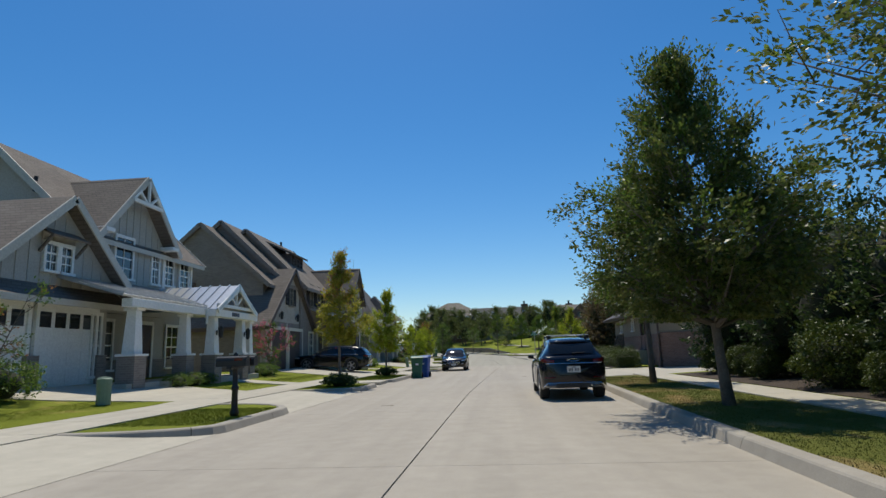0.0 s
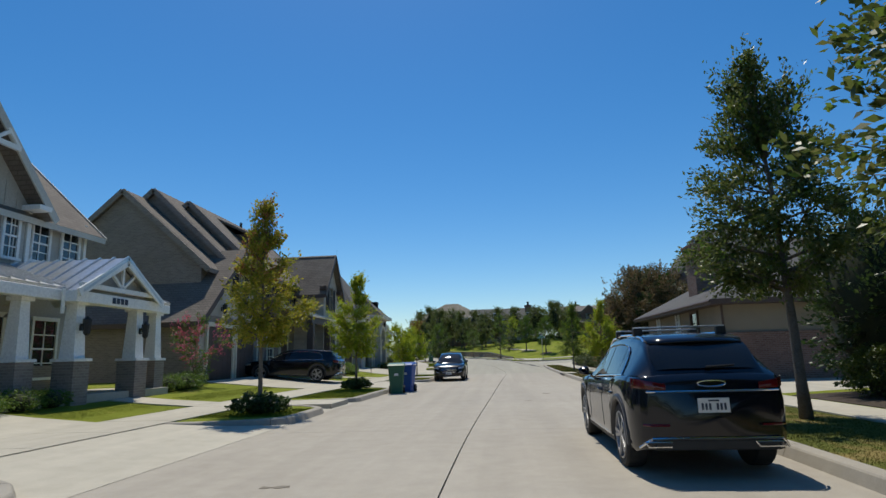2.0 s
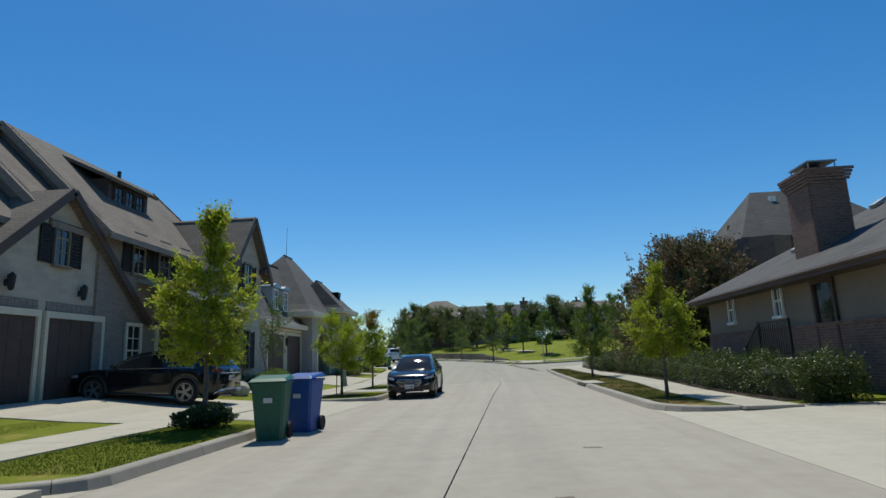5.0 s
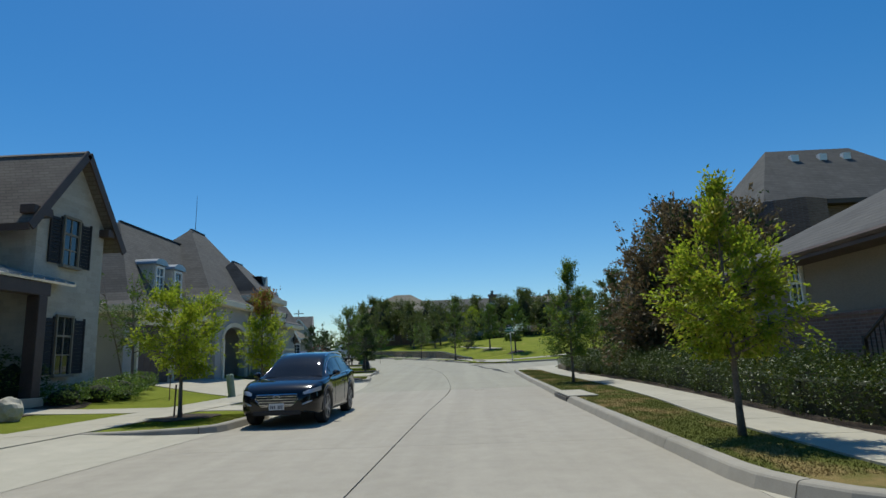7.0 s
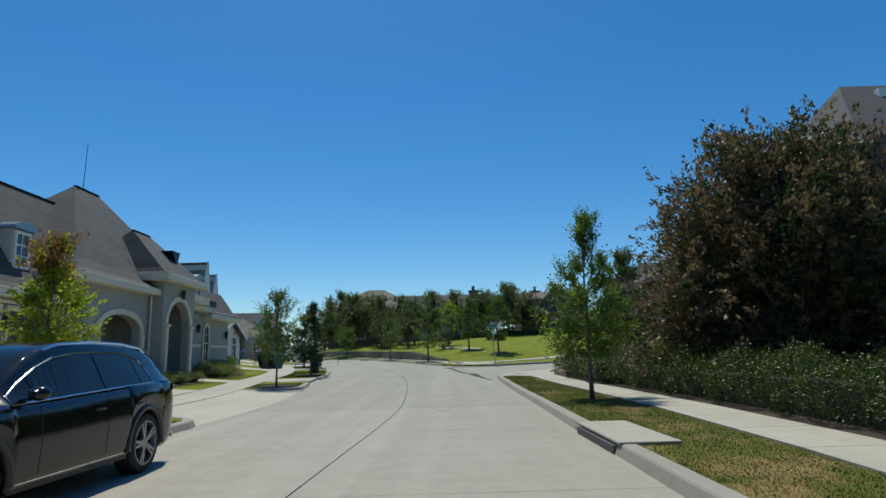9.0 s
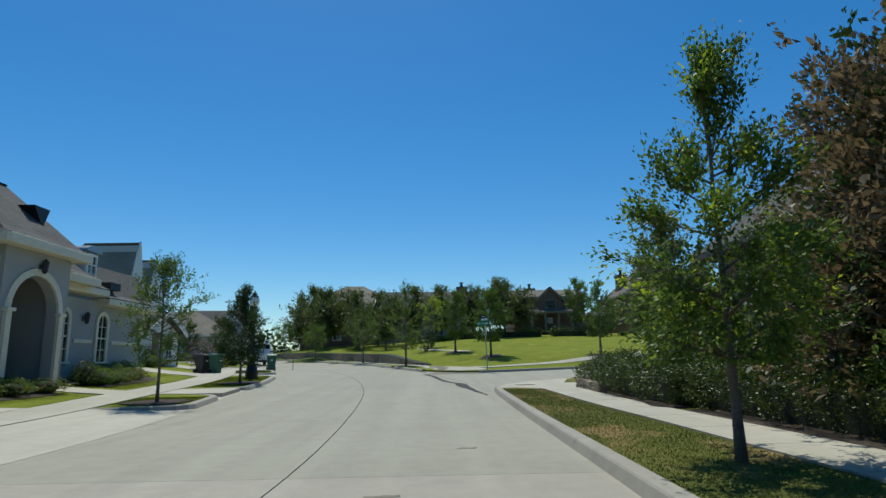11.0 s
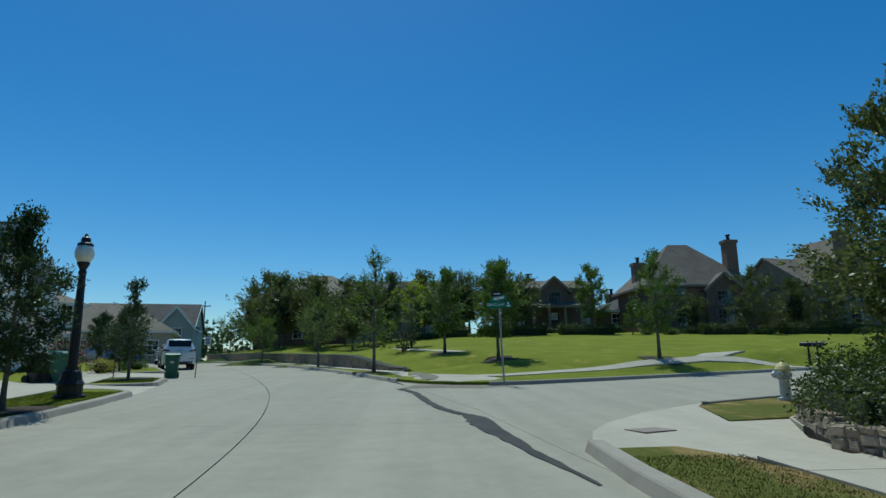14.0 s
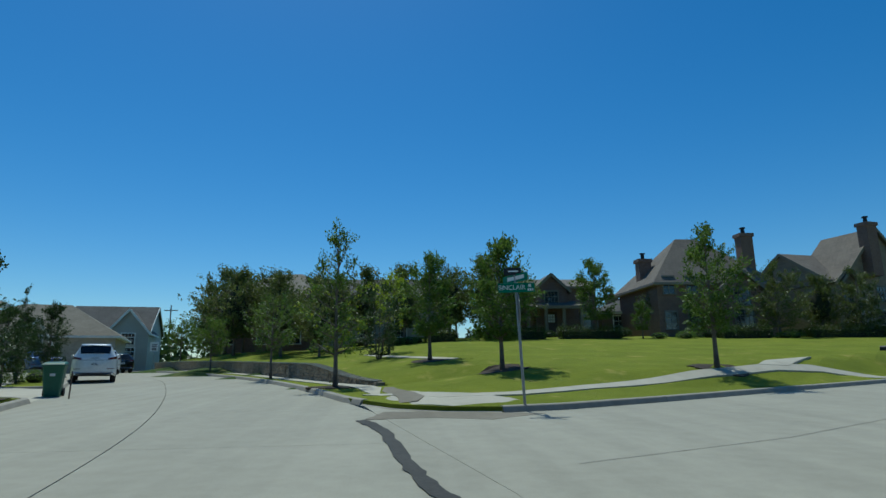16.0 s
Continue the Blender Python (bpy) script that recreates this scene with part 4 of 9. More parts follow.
def house_empty(label, x, y, z):
    return thing("house", label, "house", pose(0, 0, 0), "houses along the street")


# ---- the grey craftsman house ----
def craftsman():
    h = house_empty("grey board-and-batten house with white trim and tapered porch columns", -10, 18, 0.6)
    z0 = 0.2
    G = -8.7
    wall_block(h, -17, G, 11.4, 18.7, z0, 3.45, "grey_board")
    gable_wall(h, "x", G + 0.02, 13.1, 19.5, 3.25, 3.45, 6.1, "grey_board", mid=16.3)
    battens(h, G + 0.02, 13.5, 19.1, 3.5, 3.55, 5.9, mid=16.3)
    gable_roof(h, -14.5, G, 13.1, 19.5, 3.45, 6.2, "x", "sh_brown", 0.35, 0.45, at=16.3, rakes=(False, True), trim="putty")
    wall_block(h, -19, G - 0.6, 4.5, 13.0, z0, 3.4, "grey_board")
    gable_roof(h, -19, G - 0.6, 4.5, 14.0, 3.4, 6.3, "y", "sh_brown", 0.4, 0.3, at=-13.2, trim="putty")
    # pent roof over the doors
    plane_roof(h, [(G + 0.75, 11.3, 3.02), (G + 0.75, 19.0, 3.02), (G, 19.0, 3.5), (G, 11.3, 3.5)], "sh_brown", thick=0.1)
    part("frieze", Mesh().box(G, 11.3, 2.92, G + 0.72, 19.0, 3.0).box(G + 0.70, 11.3, 2.84, G + 0.75, 19.0, 3.02), M["putty"], h, "putty painted board")
    garage_door(h, G, 14.15, 0.55, 2.35, 2.2, "white")
    garage_door(h, G, 16.9, 0.55, 2.35, 2.2, "white")
    for y in (12.7, 15.52, 18.35):
        part("pier", Mesh().box(G, y - 0.22, z0, G + 0.18, y + 0.22, 1.45), M["br_grey"], h, "low brick pier", round_by=0.01)
    # hooded attic window
    window(h, G + 0.03, 16.58, 3.9, 0.42, 0.75, nx=2, nz=3)
    window(h, G + 0.03, 15.98, 3.9, 0.42, 0.75, nx=2, nz=3)
    m = Mesh().slab([(G + 0.5, 15.5, 4.88), (G + 0.5, 17.06, 4.88), (G, 17.06, 5.15), (G, 15.5, 5.15)], 0.06)
    for y in (15.55, 17.0):
        beam(m, (G + 0.03, y, 4.4), (G + 0.42, y, 4.85), 0.07, 0.07)
    part("window_hood", m, M["sh_brown"], h, "small shingled hood on brackets")
    # main block
    wall_block(h, -17, -10.05, 19.0, 26.4, z0, 6.0, "grey_board")
    gable_wall(h, "y", 19.0, -17, -10.05, 5.9, 6.0, 9.2, "grey_board")
    gable_wall(h, "y", 26.6, -17, -10.05, 5.9, 6.0, 9.2, "grey_board")
    gable_roof(h, -17, -10.05, 19.0, 26.4, 6.0, 9.25, "y", "sh_brown", 0.4, 0.4, trim="putty")
    wall_block(h, -13, -9.85, 19.3, 23.7, 3.0, 6.1, "grey_board")
    gable_wall(h, "x", -9.83, 19.3, 23.7, 3.2, 6.1, 8.35, "grey_board", mid=21.5)
    battens(h, -9.83, 19.4, 23.6, 4.0, 6.0, 8.2, mid=21.5)
    gable_roof(h, -13.4, -9.85, 19.3, 23.7, 6.1, 8.45, "x", "sh_brown", 0.4, 0.55, at=21.5, rakes=(False, True), trim="putty")
    # gable truss
    t = Mesh()
    x = -9.25
    beam(t, (x, 20.55, 7.3), (x, 22.45, 7.3), 0.1, 0.14)
    for a in (-0.55, 0, 0.55):
        beam(t, (x, 21.5, 7.25), (x, 21.5 + a, 8.25 - abs(a) * 1.05), 0.09, 0.09)
    beam(t, (x, 20.6, 7.35), (x, 21.0, 7.75), 0.08, 0.08)
    beam(t, (x, 22.4, 7.35), (x, 22.0, 7.75), 0.08, 0.08)
    part("gable_truss", t, M["white"], h, "white timber fan in the gable")
    for y in (19.45, 23.55):
        k = Mesh().box(-9.85, y - 0.18, 5.80, -9.25, y + 0.30 * (1 if y > 21 else -1), 5.96) if y > 21 else Mesh().box(-9.85, y - 0.30, 5.80, -9.25, y + 0.18, 5.96)
        part("eave_return", k, M["white"], h, "white boxed eave return", round_by=0.02)
    window(h, -9.8, 20.95, 4.35, 1.0, 1.5, nx=2, nz=4)
    window(h, -9.83, 23.05, 4.35, 0.45, 1.25, nx=2, nz=4)
    window(h, -10.03, 24.35, 4.45, 0.7, 1.1, nx=2, nz=4)
    window(h, -10.03, 25.65, 4.45, 0.7, 1.1, nx=2, nz=4)
    for y in (19.32, 23.68, 26.35):
        part("corner_board", Mesh().box(-9.84 if y < 26 else -10.06, y - 0.06, 3.6, -9.79 if y < 26 else -10.01, y + 0.06, 6.0), M["white"], h)
    # porch
    floor = Mesh().box(-10.05, 18.5, z0, -6.3, 25.6, 0.55).box(-8.7, 16.8, z0, -6.6, 18.5, 0.55)
    part("porch_floor", floor, M["walk"], h, "concrete porch floor", round_by=0.01)
    plane_roof(h, [(-6.55, 16.3, 3.16), (-6.55, 25.9, 3.16), (-10.05, 25.9, 4.2), (-10.05, 16.3, 4.2)], "metal_roof", thick=0.06)
    s = Mesh()
    for i in range(24):
        y = 16.35 + i * 0.41
        beam(s, (-6.55, y, 3.19), (-10.05, y, 4.23), 0.03, 0.05)
    part("roof_seam", s, M["metal_roof"], h)
    # entry gable with its own seams
    for sgn in (-1, 1):
        yb = 22.75 + sgn * 1.65
        pts = [(-5.95, yb, 3.05), (-9.3, yb, 3.05), (-9.3, 22.75, 4.1), (-5.95, 22.75, 4.1)]
        plane_roof(h, pts if sgn > 0 else [pts[1], pts[0], pts[3], pts[2]], "metal_roof", thick=0.06)
        s = Mesh()
        for i in range(9):
            x = -5.98 - i * 0.41
            beam(s, (x, yb, 3.08), (x, 22.75, 4.13), 0.03, 0.05)
        part("roof_seam", s, M["metal_roof"], h)
    gable_wall(h, "x", -6.25, 21.25, 24.25, 2.95, 3.1, 3.98, "grey_board", 0.1, mid=22.75)
    t = Mesh()
    for a, b in (((21.0, 3.06), (22.75, 4.06)), ((24.5, 3.06), (22.75, 4.06))):
        beam(t, (-5.98, a[0], a[1] - 0.08), (-5.98, b[0], b[1] - 0.08), 0.05, 0.2)
    beam(t, (-6.1, 21.2, 3.2), (-6.1, 24.3, 3.2), 0.1, 0.12)
    for a in (-0.5, 0, 0.5):
        beam(t, (-6.1, 22.75, 3.25), (-6.1, 22.75 + a, 3.95 - abs(a) * 0.62), 0.07, 0.07)
    part("gable_truss", t, M["white"], h, "white timber fan over the entry")
    b = Mesh().box(-6.85, 16.7, 2.82, -6.5, 21.2, 3.08).box(-6.5, 21.1, 2.78, -6.1, 24.5, 3.05).box(-6.85, 24.3, 2.82, -6.5, 25.8, 3.08)
    part("porch_beam", b, M["white"], h, "white painted beam", round_by=0.015)
    bars = Mesh()
    for i in range(4):
        bars.box(-6.1, 22.4 + i * 0.17, 2.84, -6.085, 22.52 + i * 0.17, 2.99)
    part("number_bars", bars, M["ink"], h)
    for cx, cy, w in ((-6.85, 17.35, 0.36), (-6.85, 20.3, 0.32), (-6.45, 21.55, 0.34), (-6.45, 23.95, 0.34), (-6.75, 25.4, 0.3)):
        c = Mesh()
        v = [(cx + sx * q, cy + sy * q, z) for z, q in ((1.42, w / 2 * 1.15), (2.82, w / 2 * 0.78)) for sx, sy in ((-1, -1), (1, -1), (1, 1), (-1, 1))]
        c.add(v, [(0, 3, 2, 1), (4, 5, 6, 7), (0, 1, 5, 4), (1, 2, 6, 5), (2, 3, 7, 6), (3, 0, 4, 7)])
        col = part("column", c, M["white"], h, "white tapered column")
        part("pier", Mesh().box(cx - w * 0.82, cy - w * 0.82, z0, cx + w * 0.82, cy + w * 0.82, 1.36), M["br_grey"], col, "brick pier", round_by=0.01)
        part("cap", Mesh().box(cx - w * 0.92, cy - w * 0.92, 1.36, cx + w * 0.92, cy + w * 0.92, 1.43), M["white"], col)
        part("capital", Mesh().box(cx - w * 0.6, cy - w * 0.6, 2.74, cx + w * 0.6, cy + w * 0.6, 2.83), M["white"], col)
    lantern(h, -6.28, 21.55, 2.15)
    lantern(h, -6.28, 23.95, 2.15)
    window(h, -10.03, 19.5, 0.95, 0.75, 1.75, nx=2, nz=4)
    window(h, -10.03, 20.5, 0.95, 0.75, 1.75, nx=2, nz=4)
    window(h, -8.68, 18.15, 0.8, 0.35, 1.9, nx=2, nz=4)
    part("wainscot", Mesh().box(-10.05, 18.75, z0, -9.97, 26.4, 1.3), M["br_grey"], h, "brick lower wall", round_by=0.01)
    window(h, -10.03, 24.9, 0.95, 0.9, 1.7, nx=2, nz=4)
    d = part("door", Mesh().box(-0.48, -0.06, 0, 0.48, 0, 2.1), M["dark_wood"], h, "dark panelled front door", at=face_at(-9.98, 22.75, 0.56, "+x"))
    part("handle", Mesh().lathe([(0.02, 0), (0.03, 0.02), (0.015, 0.05)], 8, (0.38, -0.1, 1.0)), M["black"], d)
    part("frame", Mesh().box(-0.6, -0.09, 0, -0.48, 0, 2.2).box(0.48, -0.09, 0, 0.6, 0, 2.2).box(-0.6, -0.09, 2.1, 0.6, 0, 2.25), M["white"], d)
    part("vent_pipe", Mesh().tube([(-11.9, 18.9, 7.3), (-11.9, 18.9, 7.85)], [0.07, 0.07], 8), M["black"], h)
    downspout(h, -9.95, 24.0, 4.2, 6.0)
    downspout(h, -6.45, 21.1, 2.5, 3.1)
    h.matrix_basis = pose(-0.45, -0.35, 0)


# ---- the brown brick house with a stone garage gable ----
def brown_house():
    h = house_empty("brown brick house with stone gables, dark shutters and layered roofs", -10, 35, 0.6)
    z0, G = 0.15, -8.5
    gable_wall(h, "x", G, 30.25, 37.55, z0, 3.2, 6.35, "stone", 0.3, mid=33.8)
    wall_block(h, -16, G - 0.3, 30.25, 37.5, z0, 3.2, "br_grey")
    gable_roof(h, -13.5, G, 30.25, 37.55, 3.25, 6.5, "x", "sh_brown", 0.4, 0.3, at=33.85, rakes=(False, True), trim="dark_wood")
    for y, w in ((32.0, 2.3), (34.65, 2.2)):
        garage_door(h, G + 0.01, y, 0.5, w, 2.25, "dark_wood", lights=0, cols=5, frame="cream")
        lm = part("lintel", Mesh().box(G - 0.02, y - w / 2 - 0.05, 2.95, G + 0.012, y + w / 2 + 0.05, 3.2), M["mortar"], h, "row of upright bricks over the door")
        bw = (w + 0.1) / 12
        lb = Mesh().box(0, 0, 0, 0.028, bw - 0.012, 0.244).data("brick", M["br_grey"])
        for i in range(12):
            ob = new("brick", lb)
            ob.parent, ob.matrix_basis = lm, pose(G + 0.004, y - w / 2 - 0.044 + i * bw, 2.953)
        lantern(h, G, y + 0.1, 3.5)
    window(h, G + 0.02, 33.85, 4.25, 0.5, 1.15, nx=2, nz=3, trim="taupe", case=0.045, shutters="shutter")
    # stepped side gables that face the street's near end
    layers = [(-17.0, -9.4, 31.9, 36.0, 5.75, 9.15, -13.2), (-17.0, -8.9, 33.6, 38.5, 5.9, 9.65, -12.8), (-16.5, -8.4, 35.4, 43.5, 5.95, 9.45, -12.0)]
    for x0, x1, y0, y1, ze, zr, r in layers:
        wall_block(h, x0, x1, y0, y1, z0, ze, "br_grey")
        gable_wall(h, "y", y0 - 0.012, x0, x1, ze - 0.05, ze, zr, "br_grey", 0.15, mid=r)
        gable_roof(h, x0, x1, y0, y1, ze, zr, "y", "sh_brown", 0.45, 0.22, trim="br_grey", at=r)
    # brick lines of the side gable's small openings
    window(h, -13.8, 31.88, 4.4, 0.6, 1.1, way="-y", nx=2, nz=3, trim="dark_wood")
    # shed dormer
    x0 = -9.9
    part("dormer_wall", Mesh().box(-11.6, 37.7, 7.0, x0, 40.1, 8.15), M["dark_wood"], h, "dark dormer cheeks")
    plane_roof(h, [(x0 + 0.3, 37.4, 8.1), (x0 + 0.3, 40.4, 8.1), (-12.2, 40.4, 9.35), (-12.2, 37.4, 9.35)], "sh_brown", thick=0.12)
    for i in range(3):
        window(h, x0 + 0.01, 38.25 + i * 0.65, 7.25, 0.48, 0.7, nx=2, nz=2, trim="dark_wood", case=0.05, sill=False)
    # upper windows with shutters over a metal porch roof
    for y in (37.35, 38.9, 40.3):
        window(h, -8.38, y, 4.5, 0.62, 1.35, nx=2, nz=3, trim="taupe", case=0.045, shutters="shutter")
    plane_roof(h, [(-6.1, 37.4, 3.55), (-6.1, 41.9, 3.55), (-8.4, 41.9, 4.3), (-8.4, 37.4, 4.3)], "metal_roof", thick=0.06)
    s = Mesh()
    for i in range(12):
        beam(s, (-6.1, 37.45 + i * 0.4, 3.58), (-8.4, 37.45 + i * 0.4, 4.33), 0.03, 0.05)
    part("roof_seam", s, M["metal_roof"], h)
    part("porch_beam", Mesh().box(-6.45, 37.4, 3.15, -6.15, 41.0, 3.48), M["dark_wood"], h, round_by=0.01)
    for y in (37.7, 40.75):
        part("post", Mesh().box(-6.48, y - 0.15, z0, -6.14, y + 0.15, 3.15), M["dark_wood"], h, "square dark porch post", round_by=0.02)
    part("porch_floor", Mesh().box(-8.4, 37.5, z0, -6.1, 41.0, 0.6), M["walk"], h, round_by=0.01)
    d = part("door", Mesh().box(-0.5, -0.06, 0, 0.5, 0, 2.2), M["dark_wood"], h, "dark front door", at=face_at(-8.38, 39.2, 0.61, "+x"))
    part("frame", Mesh().box(-0.62, -0.09, 0, -0.5, 0, 2.3).box(0.5, -0.09, 0, 0.62, 0, 2.3).box(-0.62, -0.09, 2.2, 0.62, 0, 2.35), M["cream"], d)
    window(h, -8.38, 37.3, 1.1, 0.7, 1.6, nx=2, nz=4, trim="cream")
    # stone wing at the far end
    W = -6.6
    wall_block(h, -13, W - 0.25, 41.0, 43.7, z0, 5.6, "stone")
    gable_wall(h, "x", W, 40.9, 43.75, z0, 5.55, 7.4, "stone", 0.3, mid=42.3)
    gable_roof(h, -12.2, W, 40.7, 43.9, 5.55, 7.6, "x", "sh_brown", 0.45, 0.3, at=42.3, rakes=(False, True), trim="dark_wood")
    for y in (40.75, 43.9):
        part("eave_return", Mesh().box(W - 0.1, y - 0.4, 5.25, W + 0.3, y + 0.3, 5.5), M["dark_wood"], h, round_by=0.03)
    window(h, W + 0.01, 42.2, 4.15, 0.62, 1.35, nx=2, nz=3, trim="taupe", case=0.045, shutters="shutter")
    window(h, W + 0.01, 42.2, 1.15, 0.62, 1.55, nx=2, nz=3, trim="taupe", case=0.045, shutters="shutter")
    part("roof_vent", Mesh().tube([(-12.0, 41.3, 9.3), (-12.0, 41.3, 9.7)], [0.08, 0.08], 8), M["black"], h)


# ---- the grey stucco house with arches and a steep mansard roof ----
def arch_wall(house, x, y0, y1, z0, z1, arches, mat, thick=0.35):
    """A wall across x with arched openings (centre, half width, springing height), which reach the ground."""
    out = [(y0, z1), (y0, z0)]
    for c, r, s in arches:
        out += [(c - r, z0)] + [(c - r * math.cos(math.pi * i / 14), s + r * math.sin(math.pi * i / 14)) for i in range(15)] + [(c + r, z0)]
    out += [(y1, z0), (y1, z1)]
    return part("wall", Mesh().slab([(x, a, b) for a, b in out], thick, (1, 0, 0)), M[mat], house)


def arch_trim(house, x, c, r, s, z0, mat="cream", w=0.2, proud=0.06):
    for i in range(13):
        a, b = math.pi * i / 13 + 0.002, math.pi * (i + 1) / 13 - 0.002
        pts = [(x + proud, c - q * math.cos(t), s + q * math.sin(t)) for q, t in ((r, a), (r + w, a), (r + w, b), (r, b))]
        part("arch_stone", Mesh().slab(pts, proud + 0.02, (1, 0, 0)), M[mat], house)
    for sg in (-1, 1):
        y = c + sg * (r + w / 2)
        part("pilaster", Mesh().box(x, y - w / 2, z0, x + proud + 0.05, y + w / 2, s - 0.1).box(x, y - w / 2 - 0.06, s - 0.1, x + proud + 0.12, y + w / 2 + 0.06, s), M[mat], house)


def small_dormer(house, x, y, z, w=0.85, h=1.35, run=2.2, mat="sh_grey", wall="pale_band"):
    """A dormer that faces +x, its sill at z."""
    part("dormer_wall", Mesh().box(x - run, y - w / 2, z - 0.2, x, y + w / 2, z + h), M[wall], house, "grey clad dormer cheeks")
    n = 8
    top = [(-w / 2 - 0.12, 0.0)] + [(-(w / 2 + 0.12) * math.cos(math.pi * i / n), 0.28 * math.sin(math.pi * i / n)) for i in range(1, n)] + [(w / 2 + 0.12, 0.0)]
    part("dormer_roof", Mesh().slab([(x + 0.15, y + a, z + h + b) for a, b in top], run + 0.1, (1, 0, 0)), M["sign_back"], house, "grey metal curved dormer roof")
    window(house, x + 0.01, y, z + 0.15, w - 0.3, h - 0.3, nx=2, nz=3, trim="white", case=0.07)


def bell_hip(house, x0, x1, y0, y1, ridge, ze, zr, mat="sh_grey", trim="cream"):
    """A hipped roof with swept eaves over the given eave lines; ridge: (x, y start, y end)."""
    xr, ya, yb = ridge
    rim = [(x0, y0), (x1, y0), (x1, y1), (x0, y1)]
    top = [(xr, ya), (xr, ya), (xr, yb), (xr, yb)]
    rings = []
    for u, w in ((0, 0), (0.10, 0.045), (0.20, 0.13), (0.32, 0.265), (1, 1)):
        rings.append([(r[0] + (t[0] - r[0]) * u, r[1] + (t[1] - r[1]) * u, ze + (zr - ze) * w) for r, t in zip(rim, top)])
    for i, name in ((0, "roof"), (1, "roof"), (2, "roof"), (3, "roof")):
        m = Mesh()
        for a, b in zip(rings, rings[1:]):
            q = [a[i], a[(i + 1) % 4], b[(i + 1) % 4], b[i]]
            if i in (1, 3) or b is not rings[-1]:
                m.add(q, [(0, 1, 2, 3)])
            else:
                m.add(q[:3], [(0, 1, 2)])
        part(name, m, M[mat], house)
    f = Mesh().box(x0, y0 - 0.02, ze - 0.30, x1, y0 + 0.10, ze - 0.004).box(x0, y1 - 0.10, ze - 0.30, x1, y1 + 0.02, ze - 0.004)
    f.box(x1 - 0.10, y0 + 0.1, ze - 0.30, x1 + 0.02, y1 - 0.1, ze - 0.004).box(x0 - 0.02, y0 + 0.1, ze - 0.30, x0 + 0.10, y1 - 0.1, ze - 0.004)
    f.box(x0 + 0.12, y0 + 0.12, ze - 0.28, x1 - 0.12, y1 - 0.12, ze - 0.22)
    part("cornice", f, M[trim], house, "cream painted cornice", round_by=0.03)
    rc = Mesh()
    beam(rc, (xr, ya, zr), (xr, yb, zr), 0.14, 0.05)
    part("ridge_cap", rc, M["black"], house)


def segment_wall(house, x, y0, y1, z0, z1, c, r, s, rise, mat, thick=0.35):
    """A wall across x with one wide opening under a flat arch."""
    out = [(y0, z1), (y0, z0), (c - r, z0)]
    out += [(c - r * math.cos(math.pi * i / 14), s + rise * math.sin(math.pi * i / 14) ** 0.8) for i in range(15)]
    out += [(c + r, z0), (y1, z0), (y1, z1)]
    part("wall", Mesh().slab([(x, a, b) for a, b in out], thick, (1, 0, 0)), M[mat], house)
    for i in range(15):
        a, b = math.pi * i / 15 + 0.008, math.pi * (i + 1) / 15 - 0.008
        pts = [(x + 0.06, c - q * math.cos(t), s + (rise + q - r) * math.sin(t) ** 0.8) for q, t in ((r, a), (r + 0.22, a), (r + 0.22, b), (r, b))]
        part("arch_stone", Mesh().slab(pts, 0.08, (1, 0, 0)), M["cream"], house)
    for sg in (-1, 1):
        y = c + sg * (r + 0.11)
        part("pilaster", Mesh().box(x, y - 0.11, z0, x + 0.10, y + 0.11, s - 0.004), M["cream"], house)


